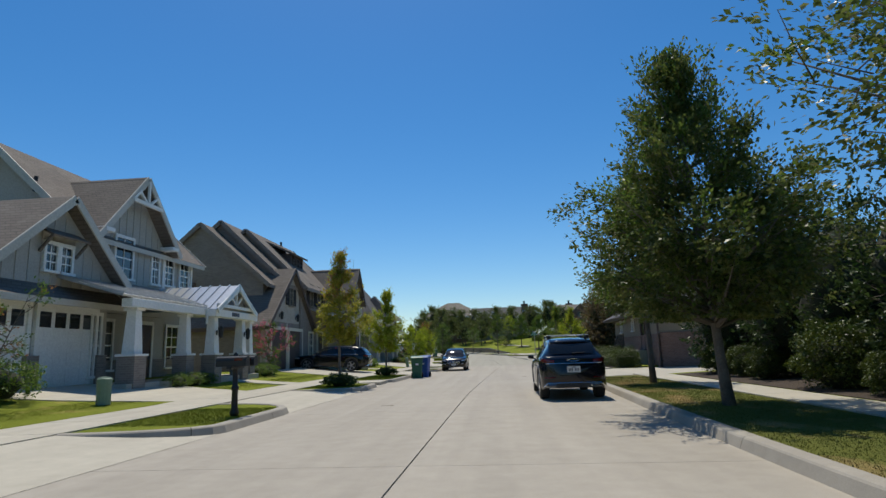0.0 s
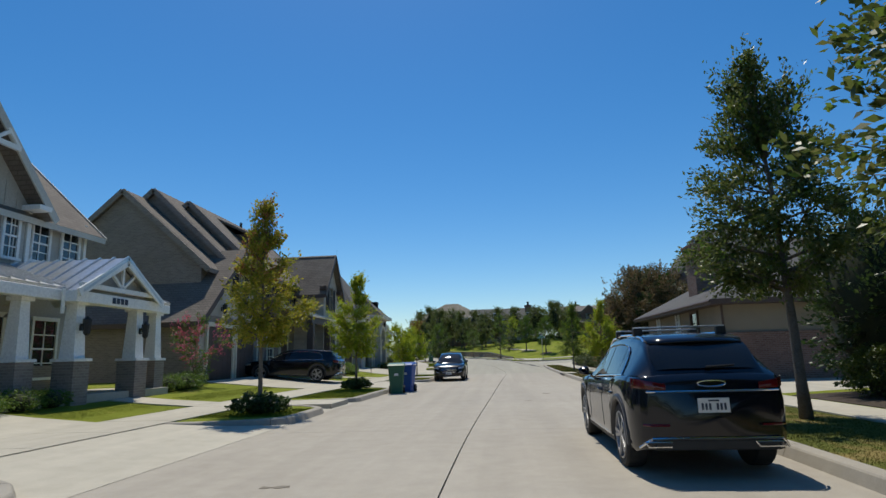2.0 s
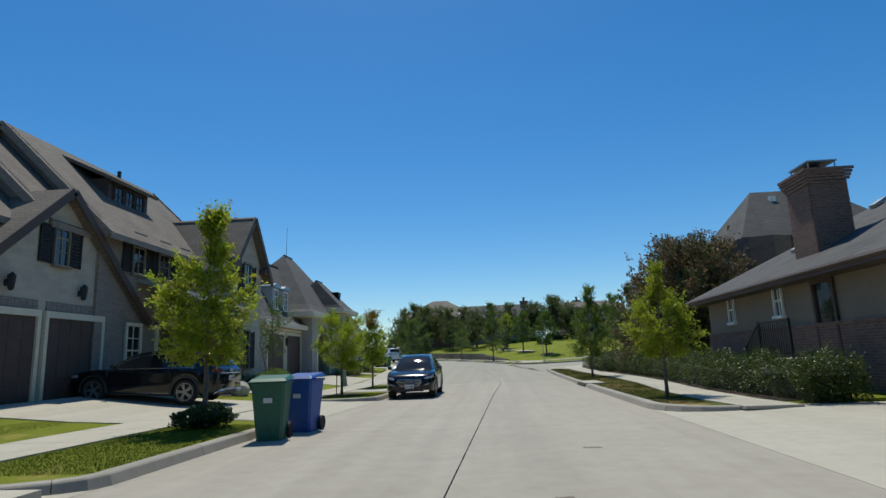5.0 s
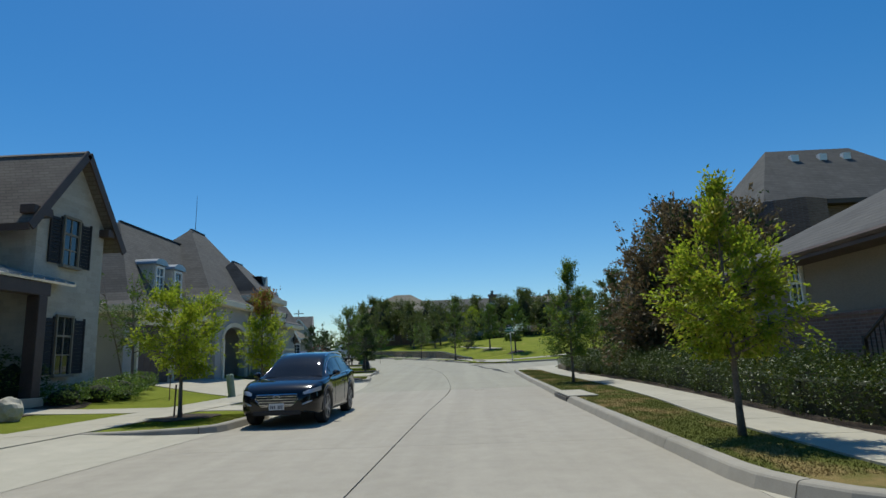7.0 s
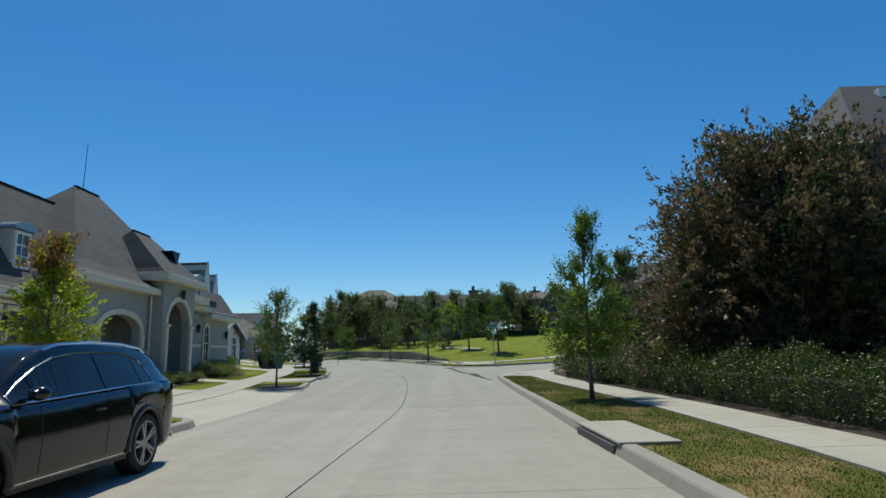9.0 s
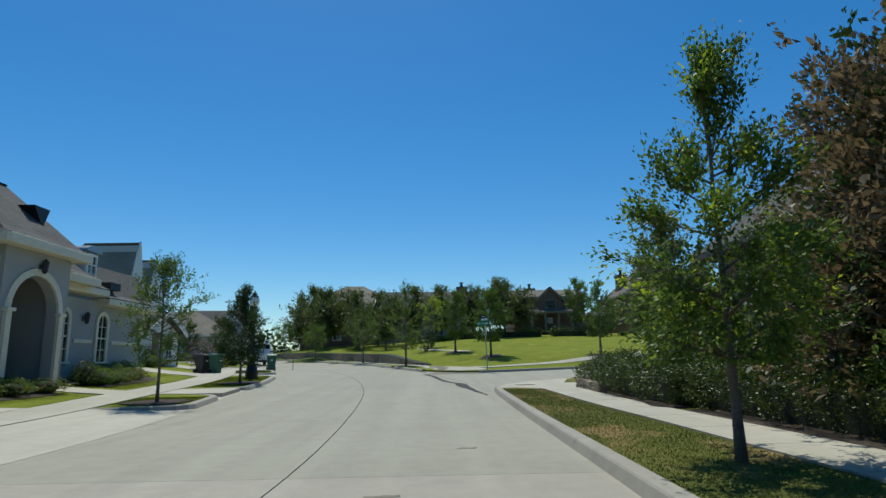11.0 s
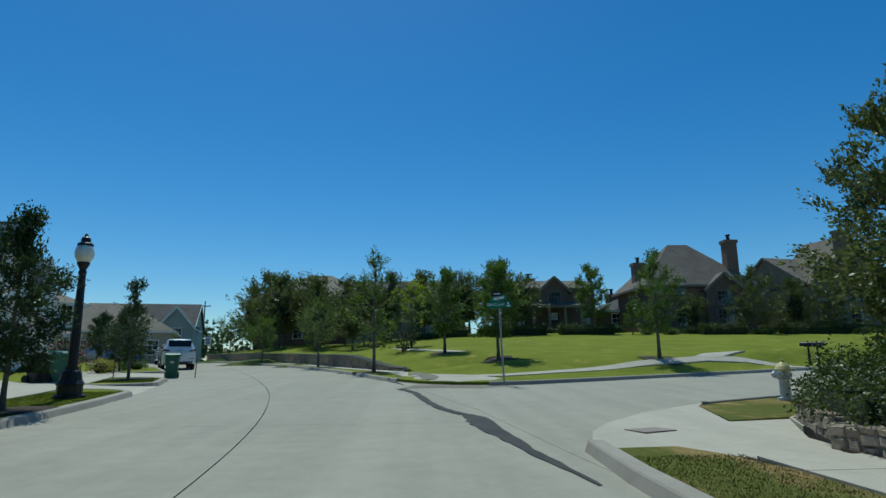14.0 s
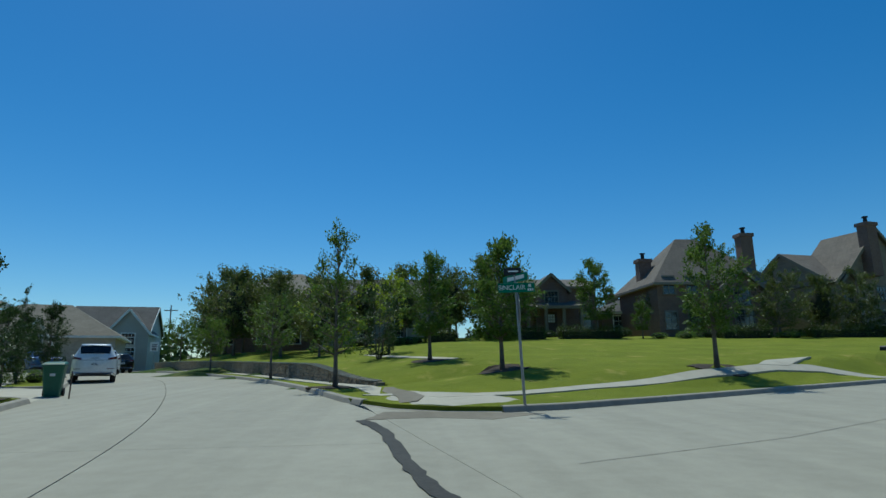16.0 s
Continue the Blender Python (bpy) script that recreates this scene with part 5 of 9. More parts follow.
def arch_house():
    h = house_empty("grey stucco house with cream trim, arched openings and steep dark roofs", -10, 58, 0.6)
    z0, P = 0.15, -8.4
    # garage wing
    wall_block(h, -14.2, P, 48.2, 54.6, z0, 3.4, "grey_stucco")
    bell_hip(h, -14.0, P + 0.5, 47.7, 58.6, (-11.0, 51.7, 57.6), 3.62, 7.9)
    small_dormer(h, -8.75, 51.15, 4.3)
    small_dormer(h, -8.75, 52.80, 4.3)
    for y in (50.35, 53.3):
        garage_door(h, P, y, 0.5, 2.5, 2.45, "dark_wood", lights=0, cols=5, frame="cream")
    part("cornice", Mesh().box(P, 48.3, 3.16, P + 0.14, 54.6, 3.3), M["cream"], h, round_by=0.04)
    lantern(h, P, 51.83, 2.5)
    # main pavilion, with a wide flat arch before a recessed porch
    E = -7.6
    segment_wall(h, E, 54.6, 59.1, z0, 4.15, 57.0, 1.45, 2.45, 0.72, "grey_stucco")
    arch_wall(h, E - 1.5, 54.6, 59.1, z0, 4.15, [(57.4, 0.6, 2.1)], "grey_stucco", 0.2)
    wall_block(h, -14.2, E - 1.9, 54.6, 63.6, z0, 4.15, "grey_stucco")
    wall_block(h, E - 1.5, E - 0.35, 54.6, 54.8, z0, 4.15, "grey_stucco")
    d = part("door", Mesh().box(-0.6, -0.05, 0, 0.6, 0, 2.6), M["dark_wood"], h, "dark arched side door", at=face_at(E - 1.88, 57.4, 0.45, "+x"))
    part("pane", Mesh().box(-0.4, -0.065, 0.7, 0.4, -0.05, 2.3), M["glass"], d)
    arch_trim(h, E - 1.5, 57.4, 0.6, 2.1, z0, w=0.14, proud=0.04)
    bell_hip(h, -14.6, E + 0.45, 53.3, 64.4, (-11.0, 58.65, 60.4), 4.42, 9.03)
    downspout(h, E + 0.12, 59.0, 0.4, 4.1, "cream")
    # tall entry bay
    F = -7.0
    arch_wall(h, F, 59.1, 62.2, z0, 4.75, [(60.6, 1.1, 2.9)], "grey_stucco")
    for y in (59.1, 62.0):
        wall_block(h, F - 2.4, F - 0.35, y, y + 0.2, z0, 4.75, "grey_stucco")
    arch_trim(h, F, 60.6, 1.1, 2.9, z0 + 0.2, w=0.22)
    d = part("door", Mesh().box(-0.75, -0.06, 0, 0.75, 0, 2.7), M["dark_wood"], h, "dark arched double door", at=face_at(E - 1.89, 60.65, 0.5, "+x"))
    part("pane", Mesh().box(-0.55, -0.075, 0.6, -0.1, -0.06, 2.3).box(0.1, -0.075, 0.6, 0.55, -0.06, 2.3), M["glass"], d)
    lantern(h, F, 60.65, 4.25)
    bell_hip(h, -11.4, F + 0.45, 58.5, 62.7, (-9.0, 59.9, 61.4), 5.02, 7.25)
    part("attic_vent", Mesh().slab([(-7.62, 60.95, 6.45), (-7.62, 61.75, 6.45), (-7.62, 61.45, 5.75)][::-1], 0.7, (1, 0, 0)), M["black"], h, "small dark triangular roof vent")
    part("step", Mesh().box(F - 2.4, 59.5, z0, F + 0.6, 61.9, 0.5), M["walk"], h, round_by=0.02)
    # far wing with arched windows under a mansard
    B = -8.1
    wall_block(h, -16, B, 62.2, 69.6, z0, 3.75, "grey_stucco")
    for y, w in ((63.8, 0.55), (66.35, 0.62)):
        window(h, B + 0.01, y, 1.35, w, 1.85, nx=2, nz=4, trim="cream", case=0.16, arched=True)
    part("band", Mesh().box(B, 64.5, 2.05, B + 0.06, 65.7, 2.2), M["cream"], h, round_by=0.01)
    part("band", Mesh().box(B, 67.1, 2.05, B + 0.06, 69.6, 2.2), M["cream"], h, round_by=0.01)
    lantern(h, B, 65.05, 2.95)
    lantern(h, B, 69.0, 2.75)
    for ya, yb, ze in ((62.2, 65.9, 4.2), (65.9, 70.6, 3.9)):
        part("cornice", Mesh().box(B - 0.3, ya, ze - 0.30, B + 0.5, yb, ze - 0.02), M["cream"], h, "cream painted cornice", round_by=0.05)
        m = Mesh()
        for u, w in (((0.0, 0.0), (0.5, 0.22)), ((0.5, 0.22), (1.4, 1.5))):
            m.slab([(B + 0.5 - u[0], ya, ze + u[1]), (B + 0.5 - u[0], yb, ze + u[1]), (B + 0.5 - w[0], yb, ze + w[1]), (B + 0.5 - w[0], ya, ze + w[1])], 0.1)
        part("roof", m, M["sh_grey"], h)
    part("roof", Mesh().slab([(B - 0.9, 62.1, 5.4), (B - 0.9, 70.6, 5.4), (-13.5, 70.0, 6.3), (-13.5, 62.1, 6.3)], 0.12), M["sh_grey"], h)
    small_dormer(h, B - 0.25, 65.6, 4.35)
    part("roof_vent", Mesh().box(-8.3, 66.4, 4.3, -7.9, 67.2, 4.6), M["black"], h)
    part("aerial", Mesh().tube([(-11.05, 59.3, 9.0), (-11.0, 59.3, 11.2)], [0.018, 0.01], 5), M["black"], h)


# ---- the white house with steep gables beyond ----
def white_house():
    h = house_empty("white painted house with steep dark gables", -14, 82, 0.8)
    z0 = 0.4
    # steep shingled slopes that face down the street, each ending in a thin white gable edge
    for x1, xa, ya, yb, za, zb in ((-13.9, -17.6, 79.1, 80.5, 4.4, 9.25), (-15.6, -19.5, 85.9, 86.6, 7.2, 9.15), (-17.7, -21.5, 91.2, 92.4, 4.6, 8.05)):
        yc, lo = yb + (yb - ya) * 0.8, zb - 0.65
        yl = yb - (yb - ya) * 0.65 / (zb - za)
        part("roof", Mesh().slab([(xa, ya, za), (x1 - 0.16, ya, za), (x1 - 0.16, yl, lo), (xa, yl, lo)], 0.12), M["sh_slate"], h, "steep grey shingled slope")
        part("band", Mesh().slab([(xa, yl - 0.03, lo), (x1 - 0.1, yl - 0.03, lo), (x1 - 0.1, yb, zb), (xa, yb, zb)], 0.14), M["pale_band"], h, "pale grey band under the ridge")
        part("roof", Mesh().slab([(xa, yb, zb), (x1 - 0.16, yb, zb), (x1 - 0.16, yc, za), (xa, yc, za)], 0.12), M["sh_grey"], h)
        part("roof", Mesh().slab([(xa - 3.5, ya, za), (xa, ya, za), (xa, yb, zb), (xa - 3.5, yb, zb - 2.2)], 0.12), M["sh_slate"], h)
        part("wall", Mesh().slab([(x1, ya + 0.05, za - 0.1), (x1, yc, za - 0.1), (x1, yb, zb + 0.04)], 0.16, (1, 0, 0)), M["white_wall"], h, "white gable edge")
        wall_block(h, xa - 3.5, x1 - 0.01, ya + 0.12, yc, z0, za, "white_wall")
        part("fascia", Mesh().box(xa, ya - 0.06, za - 0.12, x1 + 0.02, ya + 0.04, za + 0.02), M["white"], h)
    # low gabled porch with dark brackets
    wall_block(h, -15, -11.7, 77.0, 82.0, z0, 3.3, "white_wall")
    gable_wall(h, "x", -11.68, 77.0, 82.0, z0, 3.3, 4.4, "white_wall", 0.2)
    gable_roof(h, -14, -11.7, 77.0, 82.0, 3.3, 4.5, "x", "sh_grey", 0.3, 0.5)
    for y, zz in ((77.2, 3.35), (78.4, 3.9), (79.5, 4.4), (80.6, 3.9), (81.8, 3.35)):
        t = Mesh()
        beam(t, (-11.66, y, zz - 0.45), (-11.25, y, zz - 0.05), 0.1, 0.1)
        beam(t, (-11.66, y, zz - 0.08), (-11.2, y, zz - 0.08), 0.1, 0.1)
        part("bracket", t, M["dark_wood"], h)
    d = part("door", Mesh().box(-0.5, -0.06, 0, 0.5, 0, 2.2), M["brown_wood"], h, "brown front door", at=face_at(-11.67, 78.6, 0.9, "+x"))
    part("frame", Mesh().box(-0.6, -0.09, 0, -0.5, 0, 2.3).box(0.5, -0.09, 0, 0.6, 0, 2.3).box(-0.6, -0.09, 2.2, 0.6, 0, 2.35), M["white"], d)
    window(h, -11.67, 80.6, 1.6, 0.8, 1.5, nx=2, nz=3)
    downspout(h, -11.6, 81.9, z0, 3.4, "iron")


craftsman()
brown_house()
arch_house()
white_house()


# ---- corner houses across the street ----
def chimney_stack(house, x0, x1, y0, y1, z0, z1, bricks="br_red"):
    """A brick chimney laid in courses, with a corbelled head and a metal cover on legs."""
    st = part("chimney", Mesh().box(x0 + 0.012, y0 + 0.012, z0, x1 - 0.012, y1 - 0.012, z1 - 0.05), M["mortar"], house, "brick chimney stack")
    hgt, gap, ln = 0.075, 0.011, 0.215
    rows = int((z1 - z0) / (hgt + gap))
    cache = {}
    for r in range(rows):
        z = z0 + r * (hgt + gap)
        out = 0.0 if r < rows - 5 else 0.03 * (r - rows + 6)
        for face, (a, b) in (("y", (x0 - out, x1 + out)), ("x", (y0 - out, y1 + out))):
            s = a + (0.0 if r % 2 else -ln / 2)
            while s < b - 0.02:
                lo, hi = max(a, s), min(b, s + ln)
                if hi - lo > 0.04:
                    key = round(hi - lo, 3)
                    if key not in cache:
                        cache[key] = Mesh().box(0, 0, 0, key, 0.05, hgt).data("brick", M[bricks])
                    at = pose(lo, y0 - out, z) if face == "y" else pose(x0 - out, hi, z, 0, 0, -90)
                    ob = new("brick", cache[key])
                    ob.parent, ob.matrix_basis = st, at
                s += ln + gap
    c = Mesh().box(x0 + 0.1, y0 + 0.1, z1 + 0.2, x1 - 0.1, y1 - 0.1, z1 + 0.24)
    for px in (x0 + 0.15, x1 - 0.15):
        for py in (y0 + 0.15, y1 - 0.15):
            c.tube([(px, py, z1 - 0.1), (px, py, z1 + 0.21)], [0.02, 0.02], 6)
    part("cover", c, M["sign_back"], st, "flat metal rain cover on four legs")
    part("flue", Mesh().lathe([(0.16, 0), (0.16, 0.2), (0.19, 0.2), (0.19, 0.23)], 12, ((x0 + x1) / 2, (y0 + y1) / 2, z1 - 0.06)), M["black"], st)


def brick_house_a():
    h = thing("house", "taupe stucco and brick house with grey hipped roof and brick chimney", "house", group="houses along the street")
    z0, P = 0.1, 11.9
    wall_block(h, P, 24, 30.4, 41.4, z0, 3.0, "taupe", "taupe stucco wall over brick")
    part("wainscot", Mesh().box(P - 0.06, 30.3, z0, P, 41.45, 1.7).box(P - 0.06, 30.3, z0, 24, 30.4, 1.75), M["br_red"], h, "brick lower wall")
    part("wainscot_cap", Mesh().box(P - 0.09, 30.27, 1.7, P, 41.45, 1.78).box(P, 30.27, 1.75, 24, 30.4, 1.83), M["br_red"], h, "course of upright bricks", round_by=0.01)
    hip_roof(h, P, 24, 30.4, 41.4, 3.05, 6.3, "sh_grey", 0.6, trim="dark_wood")
    for y, zz, w in ((39.2, 2.1, 0.40), (35.9, 2.1, 0.40)):
        window(h, P - 0.01, y, zz, w, 0.85, way="-x", nx=2, nz=2, trim="white", case=0.06)
    window(h, P - 0.01, 33.6, 1.0, 0.8, 1.75, way="-x", nx=1, nz=1, trim="dark_wood")
    # steps with an iron rail
    st = part("steps", Mesh().box(P - 1.3, 33.0, z0, P - 0.06, 34.6, 0.95).box(P - 1.3, 34.6, z0, P - 0.06, 34.9, 0.75).box(P - 1.3, 34.9, z0, P - 0.06, 35.2, 0.57).box(P - 1.3, 35.2, z0, P - 0.06, 35.5, 0.39), M["walk"], h, "concrete landing and steps", round_by=0.01)
    x = P - 1.25
    rail = Mesh()
    beam(rail, (x, 33.0, 1.85), (x, 34.6, 1.85), 0.04, 0.03)
    beam(rail, (x, 34.6, 1.85), (x, 35.5, 1.25), 0.04, 0.03)
    rl = part("railing", rail, M["iron"], h, "black iron handrail")
    low_rail = Mesh()
    beam(low_rail, (x, 33.0, 1.06), (x, 34.6, 1.06), 0.03, 0.03)
    part("lower_rail", low_rail, M["iron"], rl)
    bal = Mesh().tube([(0, 0, 0), (0, 0, 0.8)], [0.009, 0.009], 5).data("baluster", M["iron"])
    for i in range(23):
        ob = new("baluster", bal)
        ob.parent = rl
        ob.matrix_basis = pose(x, 33.05 + i * 0.11, 1.05) if i < 15 else pose(x, 34.7 + (i - 15) * 0.11, 0.98 - (i - 15) * 0.075)
    for y, za, zb in ((33.0, 0.95, 1.9), (34.6, 0.95, 1.9), (35.5, 0.4, 1.3)):
        part("post", Mesh().box(x - 0.025, y - 0.025, za, x + 0.025, y + 0.025, zb), M["iron"], rl)
    chimney_stack(h, 12.42, 13.42, 34.5, 35.7, 3.3, 6.0)
    for x, y in ((13.4, 37.4), (14.9, 33.3), (15.6, 36.8)):
        z = 3.05 + (x - P + 0.6) * 0.53
        part("roof_vent", Mesh().slab([(x - 0.18, y - 0.16, z + 0.05), (x - 0.18, y + 0.16, z + 0.05), (x + 0.18, y + 0.16, z + 0.27), (x + 0.18, y - 0.16, z + 0.27)][::-1], 0.1), M["sign_back"], h)
    for y in (33.9, 34.4):
        part("vent_pipe", Mesh().tube([(15.7, y, 5.0), (15.7, y, 5.75)], [0.05, 0.05], 8), M["black"], h)
    downspout(h, P - 0.12, 30.2, z0, 3.0, "dark_wood")
    part("gutter", Mesh().tube([(P - 0.64, 29.8, 2.98), (P - 0.64, 42.0, 2.98)], [0.06, 0.06], 6), M["dark_wood"], h)


def brick_house_b():
    h = thing("house", "dark brick corner house with steep grey hipped roofs", "house", group="houses along the street")
    z0, P = 0.1, 13.7
    wall_block(h, P, 28, 52.5, 58.4, z0, 3.85, "br_red")
    hip_roof(h, P, 28, 52.5, 58.4, 4.05, 7.2, "sh_grey", 0.5, trim="dark_wood")
    part("band", Mesh().box(P - 0.03, 52.5, 3.45, P, 58.4, 3.8), M["br_red"], h, "course of upright bricks")
    window(h, P - 0.01, 57.0, 2.5, 0.45, 0.75, way="-x", nx=2, nz=2, trim="white", case=0.05)
    window(h, P - 0.01, 54.6, 2.5, 0.45, 0.75, way="-x", nx=2, nz=3, trim="white")
    wall_block(h, 17.7, 25.6, 50.6, 57.2, 3.6, 6.85, "br_dark")
    hip_roof(h, 17.7, 25.6, 50.6, 57.2, 7.05, 10.45, "sh_grey", 0.45, inset=2.4, trim="dark_wood")
    # bay under the upper eave
    m = Mesh().lathe([(1.5, 0), (1.5, 2.9)], 8, (18.3, 50.5, 4.0))
    part("bay", m, M["br_red"], h, "brick angled bay")
    for i, x in enumerate((20.5, 21.8, 22.9)):
        y, z = 53.1, 9.6
        part("roof_vent", Mesh().box(x - 0.17, y - 0.12, z, x + 0.17, y + 0.12, z + 0.34), M["sign_white"], h, "pale square roof vent")
    downspout(h, P - 0.06, 58.3, 0.2, 3.7, "sign_back")
    window(h, 20.0, 50.59, 4.6, 0.9, 1.4, way="-y", nx=2, nz=3, trim="white")


brick_house_a()
brick_house_b()


# ---- houses beyond the green and down the road ----
def far_house(label, at, w, d, ze, zr, wall, roof, gables=(), chimneys=(), porch=None, trim="white", hip=True, rows=2, cols=4):
    """A house built round its own middle, front towards -y. gables: (x, width, peak); chimneys: (x, y, top)."""
    h = thing("house", label, "house", at, "houses beyond the green")
    wall_block(h, -w / 2, w / 2, -d / 2, d / 2, -1.2, ze, wall)
    if hip:
        hip_roof(h, -w / 2, w / 2, -d / 2, d / 2, ze, zr, roof, 0.45, trim=trim)
    else:
        gable_roof(h, -w / 2, w / 2, -d / 2, d / 2, ze, zr, "x", roof, 0.45, 0.3, trim=trim)
        for x, s in ((-w / 2, 1), (w / 2, 1)):
            part("wall", Mesh().slab([(x, -d / 2, ze - 0.05), (x, d / 2, ze - 0.05), (x, 0, zr - 0.12)], 0.1, (1, 0, 0)), M[wall], h)
    for gx, gw, peak in gables:
        ge = ze - 0.3
        gable_wall(h, "y", -d / 2 - 0.6, gx - gw / 2, gx + gw / 2, -1.2, ge, peak, wall, 0.7)
        gable_roof(h, gx - gw / 2, gx + gw / 2, -d / 2 - 0.6, 0, ge, peak + 0.12, "y", roof, 0.3, 0.3, trim=trim, rakes=(True, False))
        window(h, gx, -d / 2 - 0.61, ge * 0.62, min(1.4, gw * 0.4), 1.3, way="-y", nx=4, nz=3, trim=trim)
        if porch is None or abs(gx - porch[0]) > 1.0:
            window(h, gx, -d / 2 - 0.61, 0.9, min(1.6, gw * 0.45), 1.4, way="-y", nx=4, nz=3, trim=trim)
    for r in range(rows):
        for c in range(cols):
            x = -w / 2 + w * (c + 0.5) / cols
            if all(abs(x - gx) > gw / 2 + 0.6 for gx, gw, _ in gables) and (porch is None or r > 0 or abs(x - porch[0]) > 0.9):
                window(h, x, -d / 2 - 0.005, 0.8 + r * 2.9, 0.95, 1.4, way="-y", nx=2, nz=3, trim=trim)
    for cx, cy, top in chimneys:
        st = part("chimney", Mesh().box(cx - 0.55, cy - 0.45, ze, cx + 0.55, cy + 0.45, top - 0.3).box(cx - 0.65, cy - 0.55, top - 0.6, cx + 0.65, cy + 0.55, top - 0.3), M["br_red" if wall != "stone" else "br_grey"], h)
        part("flue", Mesh().lathe([(0.18, 0), (0.15, 0.5), (0.24, 0.5), (0.24, 0.6)], 10, (cx, cy, top - 0.32)), M["black"], st)
    if porch:
        px, pw = porch
        pr = part("porch_roof", Mesh().slab([(px - pw / 2, -d / 2 - 2.0, 2.6), (px + pw / 2, -d / 2 - 2.0, 2.6), (px + pw / 2, -d / 2, 3.2), (px - pw / 2, -d / 2, 3.2)], 0.12), M[roof], h)
        part("fascia", Mesh().box(px - pw / 2, -d / 2 - 2.05, 2.35, px + pw / 2, -d / 2 - 1.95, 2.62), M[trim], pr)
        for i in range(4):
            x = px - pw / 2 + 0.2 + (pw - 0.4) * i / 3
            part("column", Mesh().box(x - 0.13, -d / 2 - 2.0, -0.6, x + 0.13, -d / 2 - 1.74, 2.36), M[trim], h)
        dd = part("door", Mesh().box(-0.5, -0.06, 0, 0.5, 0, 2.1), M["dark_wood"], h, "dark front door with small panes", at=pose(px, -d / 2 - (0.612 if gables else 0.01), 0.1))
        for i in range(3):
            for j in range(3):
                part("pane", Mesh().box(-0.3 + i * 0.21, -0.075, 1.2 + j * 0.24, -0.12 + i * 0.21, -0.06, 1.4 + j * 0.24), M["sign_white"], dd)
    return h




# ---- plants ----
def leaf_mesh(name, centres, sizes, rng, mat, up=0.35, slim=0.55, along_way=None):
    """Many small pointed leaves, each a folded diamond of its own."""
    n = len(centres)
    a = rng.normal(size=(n, 3))
    a[:, 2] *= 0.6
    if along_way is not None:  # leaf tips turned outwards along the shoot
        a = a * 0.55 + along_way * 1.1
    a /= np.linalg.norm(a, axis=1)[:, None]
    nrm = rng.normal(size=(n, 3)) + np.array([0, 0, up * 2])
    b = np.cross(nrm, a)
    b /= np.linalg.norm(b, axis=1)[:, None] + 1e-9
    c = np.cross(a, b)
    L = sizes[:, None]
    v = np.stack([centres - a * L * 0.5, centres + b * L * slim * 0.5 + c * L * 0.08, centres + a * L * 0.5, centres - b * L * slim * 0.5 + c * L * 0.08], 1).reshape(-1, 3)
    me = bpy.data.meshes.new(name)
    me.vertices.add(4 * n)
    me.vertices.foreach_set("co", v.astype(np.float32).ravel())
    me.loops.add(4 * n)
    me.loops.foreach_set("vertex_index", np.arange(4 * n, dtype=np.int32))
    me.polygons.add(n)
    me.polygons.foreach_set("loop_start", np.arange(0, 4 * n, 4, dtype=np.int32))
    me.materials.append(mat)
    me.update(calc_edges=True)
    return me


def crown_width(shape, u):
    """Half width of a crown, 0 to 1, at the share u of its height."""
    if shape == "cone":
        return (0.55 + 0.45 * min(1, u / 0.18)) * (1 - u) ** 0.75 + 0.05
    if shape == "round":
        return math.sqrt(max(0.0, 1 - (2 * u - 1) ** 2)) * 0.95 + 0.05
    if shape == "dome":
        return (0.75 + 0.25 * min(1, u / 0.2)) * math.sqrt(max(0.0, 1 - u ** 2.2)) + 0.04
    if shape == "leader":  # a full lower crown under a thin upright leader
        return float(np.interp(u, [0, 0.12, 0.28, 0.45, 0.62, 0.78, 1.0], [0.6, 0.95, 1.0, 0.82, 0.5, 0.26, 0.10]))
    if shape == "vase":
        return 0.35 + 0.65 * math.sin(math.pi * min(1, u * 0.85 + 0.12))
    return (math.sin(math.pi * (0.12 + 0.86 * u)) ** 0.8) * (1.08 - 0.35 * u)


def shoots(rng, anchors, centre, count, size, length, reach):
    """Leaves set along short shoots that grow out and up from the twigs; returns their places and the ways of the shoots."""
    per = 11
    n = max(1, count // per)
    pick = rng.integers(0, len(anchors), n)
    q = anchors[pick] + rng.normal(size=(n, 3)) * reach * np.array([1, 1, 0.8])
    out = q - centre
    out /= np.linalg.norm(out, axis=1)[:, None] + 1e-6
    d = out * 0.8 + np.array([0, 0, 0.3]) + rng.normal(size=(n, 3)) * 0.42
    d /= np.linalg.norm(d, axis=1)[:, None]
    ln = length * (0.5 + 0.9 * rng.random(n))
    t = (np.arange(per) + 0.5) / per
    c = q[:, None, :] + d[:, None, :] * (ln[:, None] * t[None, :])[..., None]
    c = c + rng.normal(size=c.shape) * size * 0.42
    return c.reshape(-1, 3), np.repeat(d, per, axis=0)


